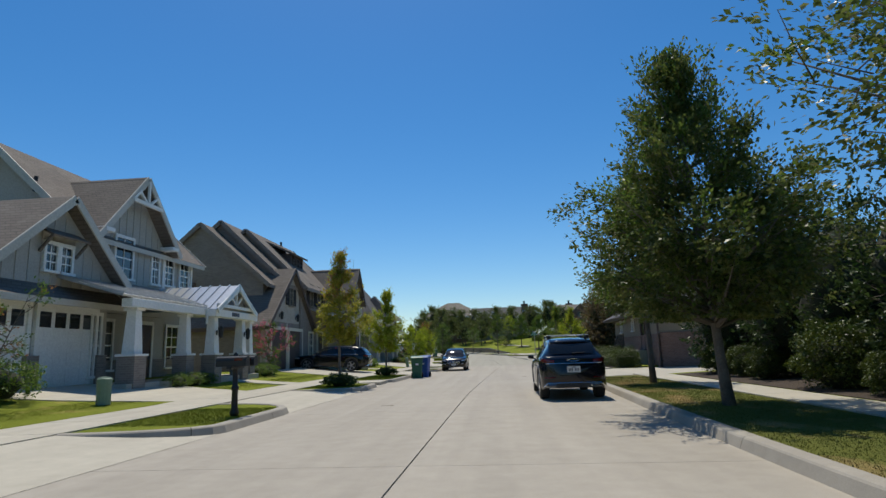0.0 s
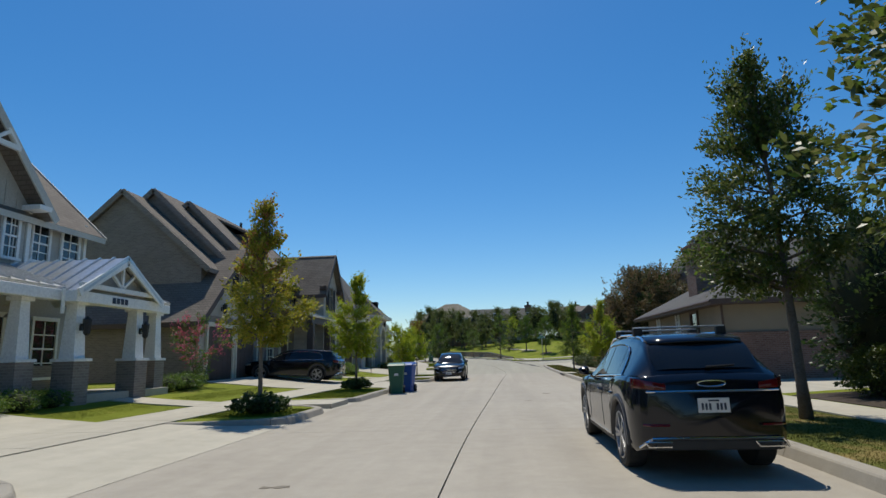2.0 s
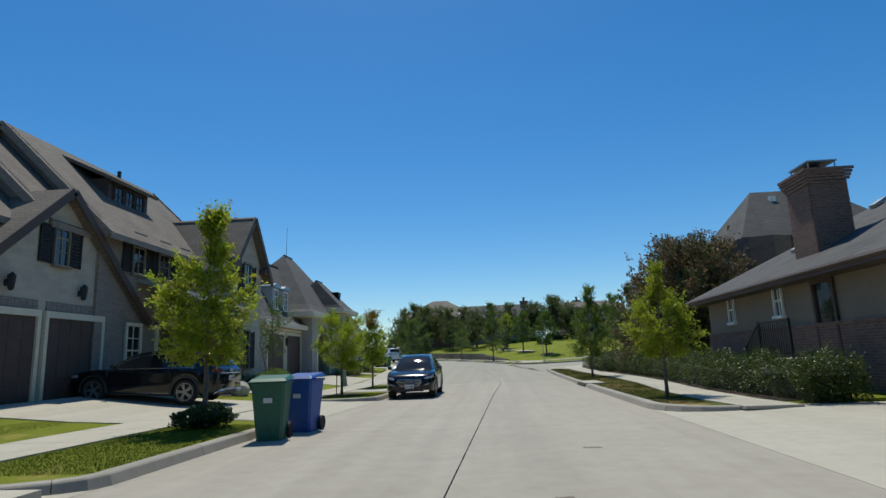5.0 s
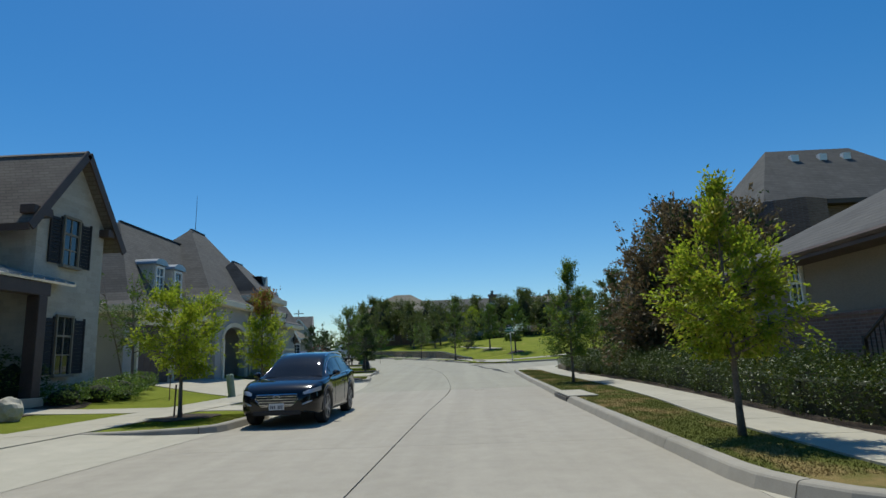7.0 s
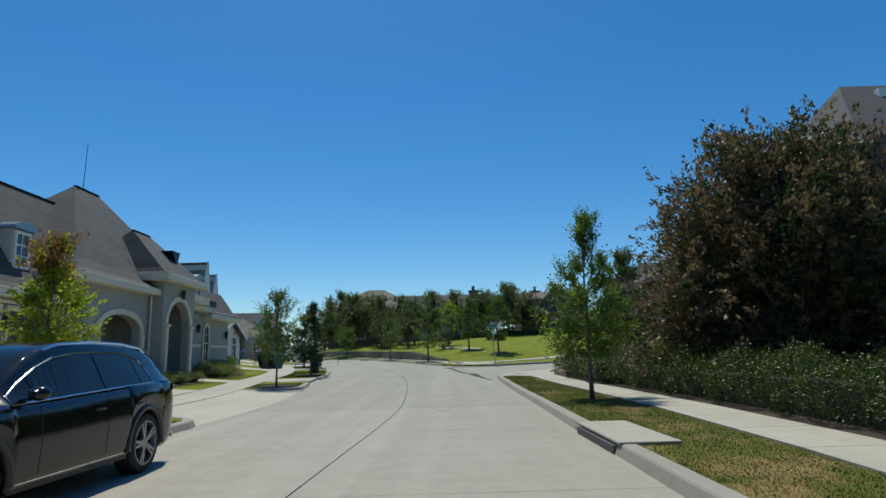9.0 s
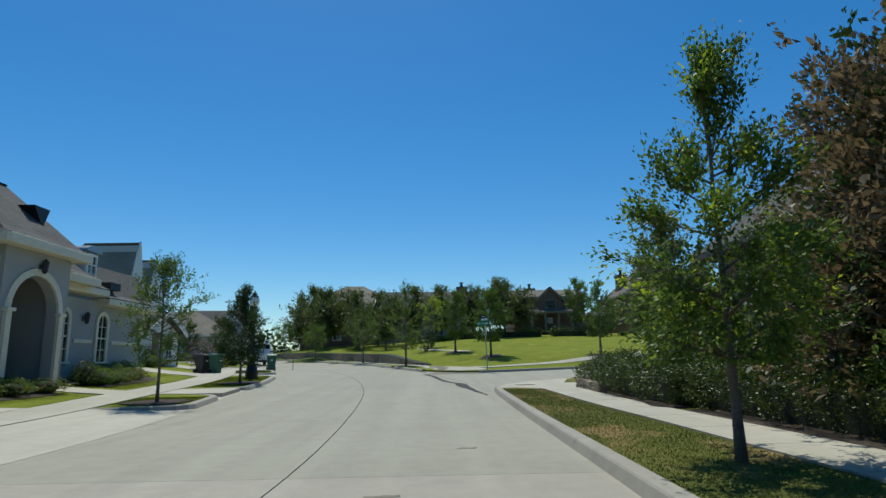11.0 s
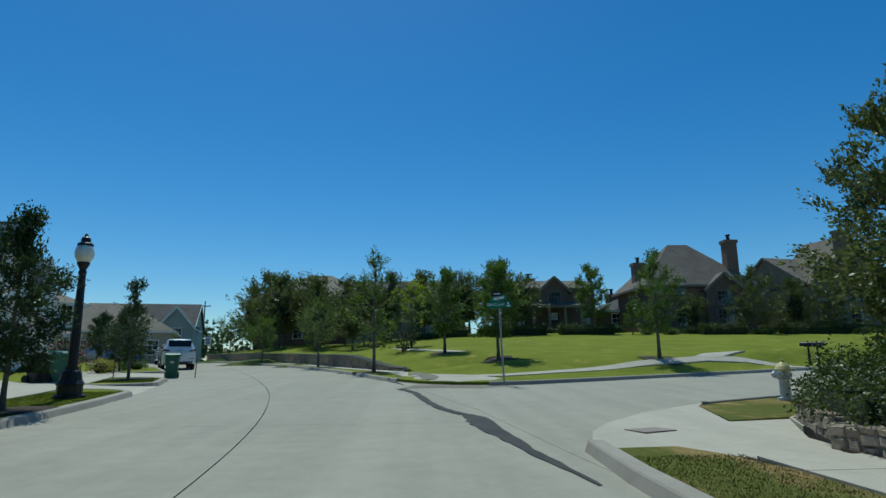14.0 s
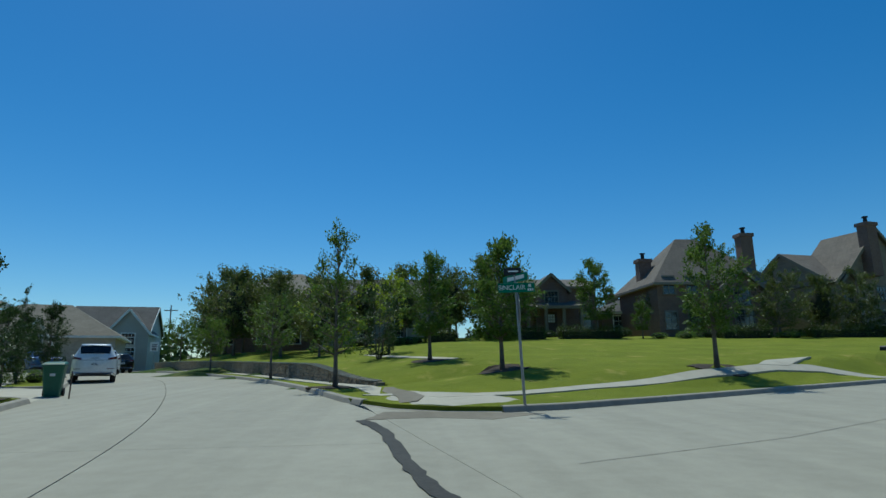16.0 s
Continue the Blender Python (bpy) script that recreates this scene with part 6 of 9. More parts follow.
def build_tree(label, height, radius, base, leaf, count, size=0.085, trunk=0.07, shape="oval", seed=1, lean=(0, 0), spikes=0, stems=1, tips=None, droop=0.0, spread=0.32, limbs=22, inner=False, shoot=0.34):
    """A tree about its own foot: a tapered trunk with limbs and twigs, and a crown of leafy shoots in clumps."""
    rng = np.random.default_rng(seed)
    tree = thing("tree", label, "tree")
    wood = Mesh()
    heads = []
    top = height * 0.93
    for s in range(stems):
        off = np.array([0.0, 0.0]) if stems == 1 else rng.normal(size=2) * 0.10
        pts, rad = [], []
        for i in range(9):
            u = i / 8
            w = rng.normal(size=2) * 0.02 * height * 0.25 * u
            fan = off * (1 + 5 * u) if stems > 1 else off
            pts.append((lean[0] * u + fan[0] + w[0], lean[1] * u + fan[1] + w[1], top * u - 0.12 * (1 - u)))
            rad.append(trunk * (1.25 - 0.25 * min(1, u / 0.05)) * (1 - 0.88 * u) / (1 if stems == 1 else 1.5))
        wood.tube(pts, rad, 8)
        heads.append(pts)
    anchors = []
    us = np.linspace(0, 1, 60)
    ws = np.array([crown_width(shape, float(q)) for q in us])
    cdf = np.cumsum(ws ** 1.2)
    cdf /= cdf[-1]
    for k in range(limbs):
        line = heads[k % stems]
        v = float(np.interp((k + rng.random()) / limbs, cdf, us))
        ang = k * 2.4 + rng.random() * 0.9
        ln = radius * crown_width(shape, v) * (0.62 + 0.36 * rng.random())
        z_end = base + (height - base) * min(0.92, v)
        rise = (0.18 + 0.5 * v + 0.3 * rng.random()) * ln
        u = min(0.93, max(base * 0.8, z_end - rise) / height)
        f = u * height / top * 8
        i = min(7, int(f))
        p = np.array(line[i]) + (np.array(line[i + 1]) - np.array(line[i])) * min(1, f - i)
        mid = p + np.array([math.cos(ang) * ln * 0.5, math.sin(ang) * ln * 0.5, (z_end - p[2]) * 0.4])
        end = p + np.array([math.cos(ang) * ln, math.sin(ang) * ln, z_end - p[2]])
        r0 = trunk * 0.42 * (1 - u) + 0.008
        wood.tube([tuple(p), tuple(mid), tuple(end)], [r0, r0 * 0.6, 0.004], 5)
        for t in (0.45, 0.65, 0.8, 0.9, 1.0):
            anchors.append(mid + (end - mid) * (t * 2 - 1) if t > 0.5 else p + (mid - p) * t * 2)
        for j in range(5):
            t = 0.3 + 0.65 * rng.random()
            q = p + (end - p) * t
            e = q + rng.normal(size=3) * ln * np.array([0.24, 0.24, 0.15]) + np.array([0, 0, 0.06])
            wood.tube([tuple(q), tuple((q + e) / 2 + rng.normal(size=3) * 0.02), tuple(e)], [0.010, 0.006, 0.003], 4)
            anchors += [e, (q + e) / 2]
    for k in range(spikes):
        line = heads[k % stems]
        a = rng.random() * 6.28
        p = np.array(line[6])
        r = radius * 0.42 * rng.random()
        e = p + np.array([math.cos(a) * r, math.sin(a) * r, (height - 0.15 - p[2]) * (1.0 - 0.55 * r / radius / 0.42 * rng.random())])
        wood.tube([tuple(p), tuple(p + (e - p) * 0.5 + rng.normal(size=3) * 0.04), tuple(e)], [0.014, 0.009, 0.003], 5)
        anchors += [p + (e - p) * t for t in (0.2, 0.35, 0.5, 0.62, 0.74, 0.85, 0.93)]
    part("trunk", wood, M["bark"], tree, smooth=True)
    pts = np.array(anchors)
    centre = np.array([lean[0] * 0.4, lean[1] * 0.4, base + (height - base) * 0.35])
    reach = 0.075 * (spread / 0.32) * max(1.0, radius ** 0.5)
    length = shoot * min(1.0, 0.55 + radius * 0.25)
    cen, ways = shoots(rng, pts, centre, count, size, length, reach)
    cen[:, 2] = np.maximum(cen[:, 2], base * 0.85)
    part("crown", leaf_mesh("crown", cen, size * (0.6 + 0.8 * rng.random(len(cen))), rng, M[leaf], slim=0.5, along_way=ways), M[leaf], tree)
    # opaque dark blob added inside the crown, coloured as its inner shade
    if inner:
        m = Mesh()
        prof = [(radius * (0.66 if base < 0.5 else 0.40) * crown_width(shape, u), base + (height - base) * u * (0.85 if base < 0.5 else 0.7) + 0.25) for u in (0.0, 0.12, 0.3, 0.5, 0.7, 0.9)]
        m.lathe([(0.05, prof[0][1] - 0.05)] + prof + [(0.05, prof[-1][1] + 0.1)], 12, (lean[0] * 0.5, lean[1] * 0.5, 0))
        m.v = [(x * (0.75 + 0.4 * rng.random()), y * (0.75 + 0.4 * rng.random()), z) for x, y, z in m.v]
        part("inner_crown", m, M["core"], tree, "solid dark fill, the crown's inner shade put into its colour", smooth=True)
    if tips:
        mat, share, lo = tips
        c2, ways = shoots(rng, pts[pts[:, 2] > height * lo], centre, int(count * share), size, length * 1.15, reach)
        part("young_leaves", leaf_mesh("young_leaves", c2, size * (0.6 + 0.7 * rng.random(len(c2))), rng, M[mat], slim=0.5, along_way=ways), M[mat], tree)
    return tree


def plant(tree, x, y, turn=0.0, scale=1.0, sink=0.0):
    tree.matrix_basis = pose(x, y, z_lot(x, y) - 0.02 - sink, 0, 0, turn) @ Matrix.Scale(scale, 4)
    return tree


def bed(x, y, r=0.75):
    """A ring of dark mulch under a tree."""
    n = 18
    rr = random.Random(int(x * 31 + y * 17))
    pts = [(x + r * (0.85 + 0.3 * rr.random()) * math.cos(2 * math.pi * i / n), y + r * (0.85 + 0.3 * rr.random()) * math.sin(2 * math.pi * i / n)) for i in range(n)]
    return lay("ground", pts, M["mulch"], 0.012, "ring of dark bark mulch under a tree", "mulch", cell=3, skirt=0.06)


def build_shrub(name, label, rx, ry, h, leaf, count, size=0.05, seed=1, category="shrub", blossom=None, stiff=0.0):
    """A rounded shrub about its own foot: a solid core coloured dark as inner shade, and a shell of leaves with an
    uneven outline.
    """
    rng = np.random.default_rng(seed)
    ob = thing(name, label, category)
    d = rng.normal(size=(count, 3))
    d[:, 2] = np.abs(d[:, 2]) * 1.1 - 0.5
    d /= np.linalg.norm(d, axis=1)[:, None]
    lump = 1 + 0.16 * np.sin(d[:, 0] * 7 + seed) * np.cos(d[:, 1] * 6 + seed * 2) + 0.10 * np.sin(d[:, 2] * 11 + d[:, 0] * 5)
    rad = (0.72 + 0.34 * rng.random(count) ** 0.6) * lump
    c = d * rad[:, None] * np.array([rx, ry, h * 0.62]) + np.array([0, 0, h * 0.42])
    c[:, 2] = np.where(c[:, 2] < 0.03, 0.02 + 0.12 * rng.random(count) * h, c[:, 2])
    # solid dark body behind the leaves, shade put into its colour
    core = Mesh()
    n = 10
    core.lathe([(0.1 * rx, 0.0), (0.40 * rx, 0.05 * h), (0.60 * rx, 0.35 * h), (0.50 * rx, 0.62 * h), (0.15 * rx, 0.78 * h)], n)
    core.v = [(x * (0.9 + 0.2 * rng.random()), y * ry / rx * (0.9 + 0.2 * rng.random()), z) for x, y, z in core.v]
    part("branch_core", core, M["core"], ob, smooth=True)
    part("leaves", leaf_mesh("leaves", c, size * (0.6 + 0.8 * rng.random(count)), rng, M[leaf]), M[leaf], ob)
    if blossom:
        m = count // 5
        pk = rng.integers(0, count, m)
        cl = c[pk] * np.array([1.05, 1.05, 1.05])
        part("blossom", leaf_mesh("blossom", cl, size * (0.7 + 0.6 * rng.random(m)), rng, M[blossom]), M[blossom], ob)
    return ob


def hedge(label, line, width, h, leaf, per_metre, seed=1, lift=0.0, size=0.045):
    """A clipped hedge along a line of the plan, with a soft uneven face."""
    rng = np.random.default_rng(seed)
    ob = thing("hedge", label, "hedge")
    cs, core = [], Mesh()
    for (xa, ya), (xb, yb) in zip(line, line[1:]):
        ln = math.hypot(xb - xa, yb - ya)
        d = np.array([xb - xa, yb - ya]) / ln
        nrm = np.array([-d[1], d[0]])
        n = int(ln * per_metre)
        t = -0.12 + rng.random(n) * (ln + 0.24)
        per = width + 2 * h
        s = rng.random(n) * per
        wob = 0.09 * np.sin(t * 2.3 + seed + 3 * s) + 0.08 * np.sin(t * 5.1 + 1 - 5 * s) + 0.05 * np.sin(t * 11 + 9 * s) + 0.06 * rng.normal(size=n)
        side = np.where(s < h, -width / 2 - wob, np.where(s < h + width, s - h - width / 2, width / 2 + wob))
        z = np.where(s < h, s, np.where(s < h + width, h + wob * 1.3, s - h - width))
        rnd = np.clip((z / h - 0.72) / 0.28, 0, 1) ** 2 * 0.22 * width
        side = np.sign(side) * np.maximum(0, np.abs(side) - rnd * (np.abs(side) > width * 0.4))
        px, py = xa + d[0] * t + nrm[0] * side, ya + d[1] * t + nrm[1] * side
        foot = np.clip(1 - z / (0.38 * h), 0, 1)
        keep = rng.random(n) > foot * 0.8
        px, py = px - nrm[0] * np.sign(side) * foot * 0.16, py - nrm[1] * np.sign(side) * foot * 0.16
        px, py, z = px[keep], py[keep], z[keep]
        n = len(px)
        pz = np.array([z_lot(float(a), float(b)) for a, b in zip(px, py)]) + lift + z
        cs.append(np.stack([px, py, pz], 1) + rng.normal(size=(n, 3)) * 0.03)
        # solid dark boxes fill the hedge and paint its inner shade
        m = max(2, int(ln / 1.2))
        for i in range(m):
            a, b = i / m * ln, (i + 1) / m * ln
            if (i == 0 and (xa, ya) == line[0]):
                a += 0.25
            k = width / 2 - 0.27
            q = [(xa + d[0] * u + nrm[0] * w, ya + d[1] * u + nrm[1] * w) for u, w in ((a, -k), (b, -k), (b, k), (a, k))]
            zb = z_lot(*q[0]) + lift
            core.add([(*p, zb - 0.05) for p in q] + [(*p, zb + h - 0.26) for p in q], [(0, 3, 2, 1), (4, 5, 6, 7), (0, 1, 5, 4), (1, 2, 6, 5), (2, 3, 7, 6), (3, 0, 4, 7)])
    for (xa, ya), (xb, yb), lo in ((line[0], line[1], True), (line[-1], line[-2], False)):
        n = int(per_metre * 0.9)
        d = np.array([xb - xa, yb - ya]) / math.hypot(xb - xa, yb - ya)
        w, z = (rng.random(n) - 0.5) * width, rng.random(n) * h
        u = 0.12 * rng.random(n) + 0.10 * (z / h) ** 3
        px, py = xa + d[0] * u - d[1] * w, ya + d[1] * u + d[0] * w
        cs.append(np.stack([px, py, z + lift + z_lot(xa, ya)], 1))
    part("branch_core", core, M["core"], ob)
    c = np.concatenate(cs)
    part("leaves", leaf_mesh("leaves", c, size * (0.6 + 0.8 * rng.random(len(c))), rng, M[leaf]), M[leaf], ob)
    return ob


# street trees, house side
plant(build_tree("young maple with yellowing leaves and sunburnt orange tips", 4.85, 1.02, 1.7, "lf_maple", 12500, 0.078, 0.055, "leader", 3, spikes=5, limbs=24, tips=("lf_rust", 0.10, 0.6), spread=0.2), -1.75, 20.3)
plant(build_tree("young yellow-green street tree in a planted verge", 4.5, 1.05, 1.4, "lf_lime", 13000, 0.072, 0.055, "leader", 5, spikes=3, limbs=22, spread=0.2, tips=("lf_maple", 0.3, 0.3)), -1.9, 29.6)
plant(build_tree("small young street tree with yellow-green leaves", 3.05, 0.95, 1.0, "lf_lime", 12000, 0.062, 0.05, "round", 8, limbs=15), -1.72, 39.2)
plant(build_tree("small street tree with a dead orange top and bare stems", 3.35, 0.8, 1.15, "lf_lime", 6500, 0.075, 0.045, "leader", 9, spikes=3, tips=("lf_rust", 0.22, 0.74)), -1.6, 44.0)
plant(build_tree("thin young street tree with sparse olive leaves", 3.9, 1.0, 1.25, "lf_green", 7500, 0.065, 0.045, "vase", 12, spikes=6), -1.65, 57.7)
plant(build_tree("dense dark young oak beside the street lamp", 3.8, 1.1, 0.85, "lf_dark", 14000, 0.07, 0.055, "oval", 14, spikes=5), -2.1, 65.6)
plant(build_tree("dark young oak on a mulched verge", 3.9, 0.95, 0.8, "lf_dark", 4200, 0.08, 0.055, "cone", 15, spikes=5), -5.2, 77.0)
for x, y in ((-1.65, 57.7), (-2.1, 65.6), (-5.2, 77.0), (-1.72, 39.2)):
    bed(x, y, 0.8)
copy_base = build_tree("young dark-leaved street tree on a mulched verge", 4.2, 1.15, 0.9, "lf_dark", 9000, 0.085, 0.06, "oval", 16, spikes=4)
plant(copy_base, -13.6, 95.5)
for x, y, t, s in ((-9.2, 84.6, 40, 0.75), (-19.5, 103, 130, 1.0), (-24.5, 111.5, 200, 1.05)):
    copy_thing(copy_base, pose(x, y, z_lot(x, y) - 0.02, 0, 0, t) @ Matrix.Scale(s, 4))
# street trees, far side
# this oak's lighter lf_green tips paint the sunlit clusters of its crown
plant(build_tree("large dark oak with upright spiky crown over the pavement", 6.6, 2.35, 1.75, "lf_oak", 56000, 0.08, 0.095, "leader", 21, lean=(-0.35, 0.1), spikes=14, tips=("lf_green", 0.25, 0.3), limbs=70, spread=0.24), 7.68, 10.6)
plant(build_tree("large oak with long twiggy branches over the verge", 7.4, 2.9, 2.5, "lf_oak", 26000, 0.075, 0.10, "oval", 22, spikes=6, tips=("lf_green", 0.2, 0.3), limbs=60, spread=0.18, shoot=0.5), 8.85, 4.7)
plant(build_tree("mid-sized dark oak by the alley", 6.1, 1.65, 2.3, "lf_oak", 24000, 0.078, 0.09, "cone", 23, lean=(-0.1, 0), spikes=9, tips=("lf_green", 0.2, 0.3), limbs=34, spread=0.2), 8.2, 17.6)
plant(build_tree("young bright lime-green street tree", 3.25, 0.80, 1.15, "lf_lime", 13000, 0.06, 0.05, "leader", 24, spikes=3, tips=("lf_yellow", 0.2, 0.3), limbs=22, spread=0.16, shoot=0.38), 7.97, 34.0)
plant(build_tree("slender young green oak in the dry verge", 4.5, 1.1, 1.15, "lf_green", 19000, 0.06, 0.055, "leader", 25, spikes=4, tips=("lf_lime", 0.16, 0.3), limbs=22, spread=0.14, shoot=0.45), 8.47, 48.1)
plant(build_tree("large magnolia with bronze and dark glossy leaves", 6.9, 4.1, 0.3, "lf_magnolia", 110000, 0.135, 0.16, "dome", 26, stems=2, tips=("lf_dark", 0.26, 0.02), limbs=170, spread=0.55, inner=True), 14.9, 50.4)
plant(build_tree("dark spreading oak on the corner lot", 5.9, 2.1, 1.0, "lf_oak", 30000, 0.09, 0.09, "oval", 27, spikes=5, limbs=48, spread=0.24), 14.2, 63.4)
plant(build_tree("crape myrtle with deep pink blossom", 4.0, 1.1, 0.7, "lf_dark", 4200, 0.085, 0.05, "vase", 28, stems=3, tips=("lf_pink", 0.9, 0.35)), 16.6, 62.0)
plant(build_tree("crape myrtle with pink blossom beside a house corner", 2.5, 0.8, 0.6, "lf_green", 1800, 0.08, 0.035, "vase", 29, stems=3, tips=("lf_pink", 0.7, 0.35)), -7.35, 28.2)
plant(build_tree("small multi-stemmed tree with sparse grey-pink leaves", 2.6, 0.9, 0.9, "lf_green", 1500, 0.07, 0.035, "vase", 30, stems=3, tips=("lf_rust", 0.25, 0.4)), -7.3, 11.4)
plant(build_tree("small multi-stemmed garden tree with silvery leaves", 4.2, 1.1, 1.3, "lf_green", 2600, 0.08, 0.05, "round", 31, stems=3), -6.9, 46.4)
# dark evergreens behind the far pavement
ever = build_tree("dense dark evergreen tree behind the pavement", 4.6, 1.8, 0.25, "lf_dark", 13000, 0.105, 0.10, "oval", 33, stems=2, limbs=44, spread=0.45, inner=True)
plant(ever, 12.2, 11.5, 0, 1.02)
for x, y, t, s in ((12.3, 7.6, 60, 0.88), (12.4, 15.0, 150, 0.95), (13.2, 19.2, 250, 0.8), (12.9, 2.6, 300, 0.9), (15.5, 13.0, 90, 1.2), (16.5, 8.0, 10, 1.15), (16.5, 18.0, 200, 1.05), (11.9, 21.4, 20, 0.95), (13.4, 20.6, 110, 1.12), (15.2, 22.4, 210, 1.15), (12.2, 17.4, 310, 1.0), (12.0, 9.6, 200, 0.85), (12.3, 5.0, 20, 0.78)):
    copy_thing(ever, pose(x, y, z_lot(x, y) - 0.02, 0, 0, t) @ Matrix.Scale(s, 4))

# trees of the green
plant(build_tree("tall thin tree with a half-bare crown on the verge", 5.7, 1.2, 1.3, "lf_green", 3600, 0.09, 0.085, "cone", 41, spikes=7, tips=("lf_lime", 0.15, 0.2)), 3.72, 80.5)
plant(build_tree("young tree with a flat open crown below the wall", 3.9, 1.45, 1.5, "lf_green", 3400, 0.09, 0.07, "round", 42), 0.0, 88.6)
spreader = build_tree("small spreading tree on the verge below the wall", 3.4, 1.5, 1.35, "lf_green", 6000, 0.09, 0.06, "round", 71)
plant(spreader, -5.7, 98.6)
copy_thing(spreader, pose(-11.7, 110.6, z_lot(-11.7, 110.6) - 0.02, 0, 0, 90))
oak = build_tree("young oak with a full green crown on the lawn", 4.6, 1.35, 1.25, "lf_green", 9000, 0.10, 0.085, "oval", 43, spikes=4)
plant(oak, 9.23, 80.2)
for x, y, t, s in ((7.12, 85.0, 60, 1.0), (21.3, 104.6, 140, 1.36), (24.1, 102.8, 300, 0.62), (55, 99, 20, 1.1)):
    o = copy_thing(oak, pose(x, y, z_lot(x, y) - 0.02, 0, 0, t) @ Matrix.Scale(s, 4))
plant(build_tree("open-crowned oak on the lawn", 4.75, 1.45, 1.35, "lf_green", 8000, 0.09, 0.085, "oval", 44, spikes=4, spread=0.22), 16.04, 79.05)
broad = build_tree("broad dark oak in front of a house", 6.4, 2.3, 1.0, "lf_oak", 9000, 0.13, 0.11, "oval", 45)
plant(broad, 34.7, 102.5)
copy_thing(broad, pose(41.4, 102.5, z_lot(41.4, 102.5) - 0.02, 0, 0, 130) @ Matrix.Scale(0.9, 4))
for x, y in ((9.23, 80.2), (7.12, 85.0), (16.04, 79.05), (3.72, 80.5)):
    bed(x, y, 0.85)
plant(build_tree("dense dark multi-stemmed evergreen on the lawn", 3.6, 1.2, 0.3, "lf_dark", 5200, 0.09, 0.06, "vase", 46, stems=4), 4.9, 89.1)
plant(build_tree("bright lime-topped tree among darker ones", 4.6, 1.2, 1.6, "lf_lime", 2600, 0.11, 0.07, "round", 47), 5.4, 93.0)
wood_a = build_tree("dark full-crowned tree in the woods beyond the green", 6.2, 2.3, 1.5, "lf_oak", 6500, 0.16, 0.12, "oval", 48, limbs=28, spread=0.42, inner=True, shoot=0.5, spikes=5)
wood_b = build_tree("mid-green full-crowned tree in the woods beyond the green", 5.6, 2.1, 1.4, "lf_oak", 6500, 0.15, 0.11, "round", 49, limbs=28, spread=0.42, inner=True, shoot=0.5, spikes=3)
plant(wood_a, -2.5, 104.0)
plant(wood_b, 1.5, 102.5)
rw = random.Random(7)
spots = [(-8.6, 112, 1.22), (-6.5, 109.5, 1.15), (-6.3, 106, 1.1), (-4.2, 108, 1.15), (-0.5, 106.5, 1.0), (3.6, 105, 1.0), (6.4, 103, 0.95), (9.8, 104.5, 1.0), (12.6, 103.6, 1.05), (15.0, 104.6, 0.95), (-10.6, 115, 1.15), (-12, 120, 1.1), (28.2, 108.5, 0.75), (30.4, 104.6, 0.62), (39.0, 103.5, 0.8), (51, 103, 0.9), (1.0, 98.2, 0.7), (-1.8, 100.5, 0.8), (13.6, 108, 1.0), (10.8, 108.6, 0.95)]
for i, (x, y, s) in enumerate(spots):
    copy_thing((wood_a, wood_b)[i % 2 if i % 5 else 0], pose(x, y, z_lot(x, y) - 0.05, 0, 0, rw.random() * 360) @ Matrix.Scale(s, 4))
# a far belt of woods behind everything
belt = thing("woods", "far belt of dark trees on the horizon", "woods", kind="stuff")
rng = np.random.default_rng(91)
cen, n = [], 26000
ang = rng.random(n)
bx = -150 + 330 * ang
by = 165 + 25 * rng.random(n) + 12 * np.sin(bx * 0.05)
crest = 5.5 + 2.2 * np.sin(bx * 0.31) + 1.6 * np.sin(bx * 0.83 + 1) + 1.0 * np.sin(bx * 1.9)
bz = 1.2 + crest * rng.random(n) ** 0.7
part("leaves", leaf_mesh("leaves", np.stack([bx, by, bz], 1), 0.9 * (0.6 + 0.8 * rng.random(n)), rng, M["lf_dark"], slim=0.8), M["lf_dark"], belt)
belt2 = thing("woods", "belt of dark trees behind the camera's end of the street", "woods", kind="stuff")
n = 9000
bx = -90 + 180 * rng.random(n)
by = -62 - 10 * rng.random(n)
bz = 0.5 + (6.5 + 2 * np.sin(bx * 0.4)) * rng.random(n) ** 0.7
part("leaves", leaf_mesh("leaves", np.stack([bx, by, bz], 1), 0.8 * (0.6 + 0.8 * rng.random(n)), rng, M["lf_dark"], slim=0.8), M["lf_dark"], belt2)

# hedges and shrubs
hedge("clipped glossy green hedge along the pavement", [(10.3, 30.75), (10.25, 36), (10.8, 41), (11.05, 46), (11.1, 53.6)], 1.3, 0.76, "lf_hedge", 3800, 3, size=0.044)
hedge("thick green hedge behind a low stone edging", [(11.0, 54.0), (10.85, 57), (10.85, 60.2), (11.6, 62.0), (15.5, 63.3)], 1.75, 0.68, "lf_hedge", 3000, 4, 0.04, size=0.052)
hedge("second row of green hedge on the corner lot", [(12.6, 51.5), (12.5, 57), (13.0, 60.5)], 1.6, 0.85, "lf_hedge", 2200, 5, 0.05, size=0.055)
round_bush = build_shrub("shrub", "rounded dark green bush beside the pavement", 0.85, 0.85, 1.35, "lf_hedge", 11000, 0.06, 51)
round_bush.matrix_basis = pose(10.95, 13.2, z_lot(10.95, 13.2))
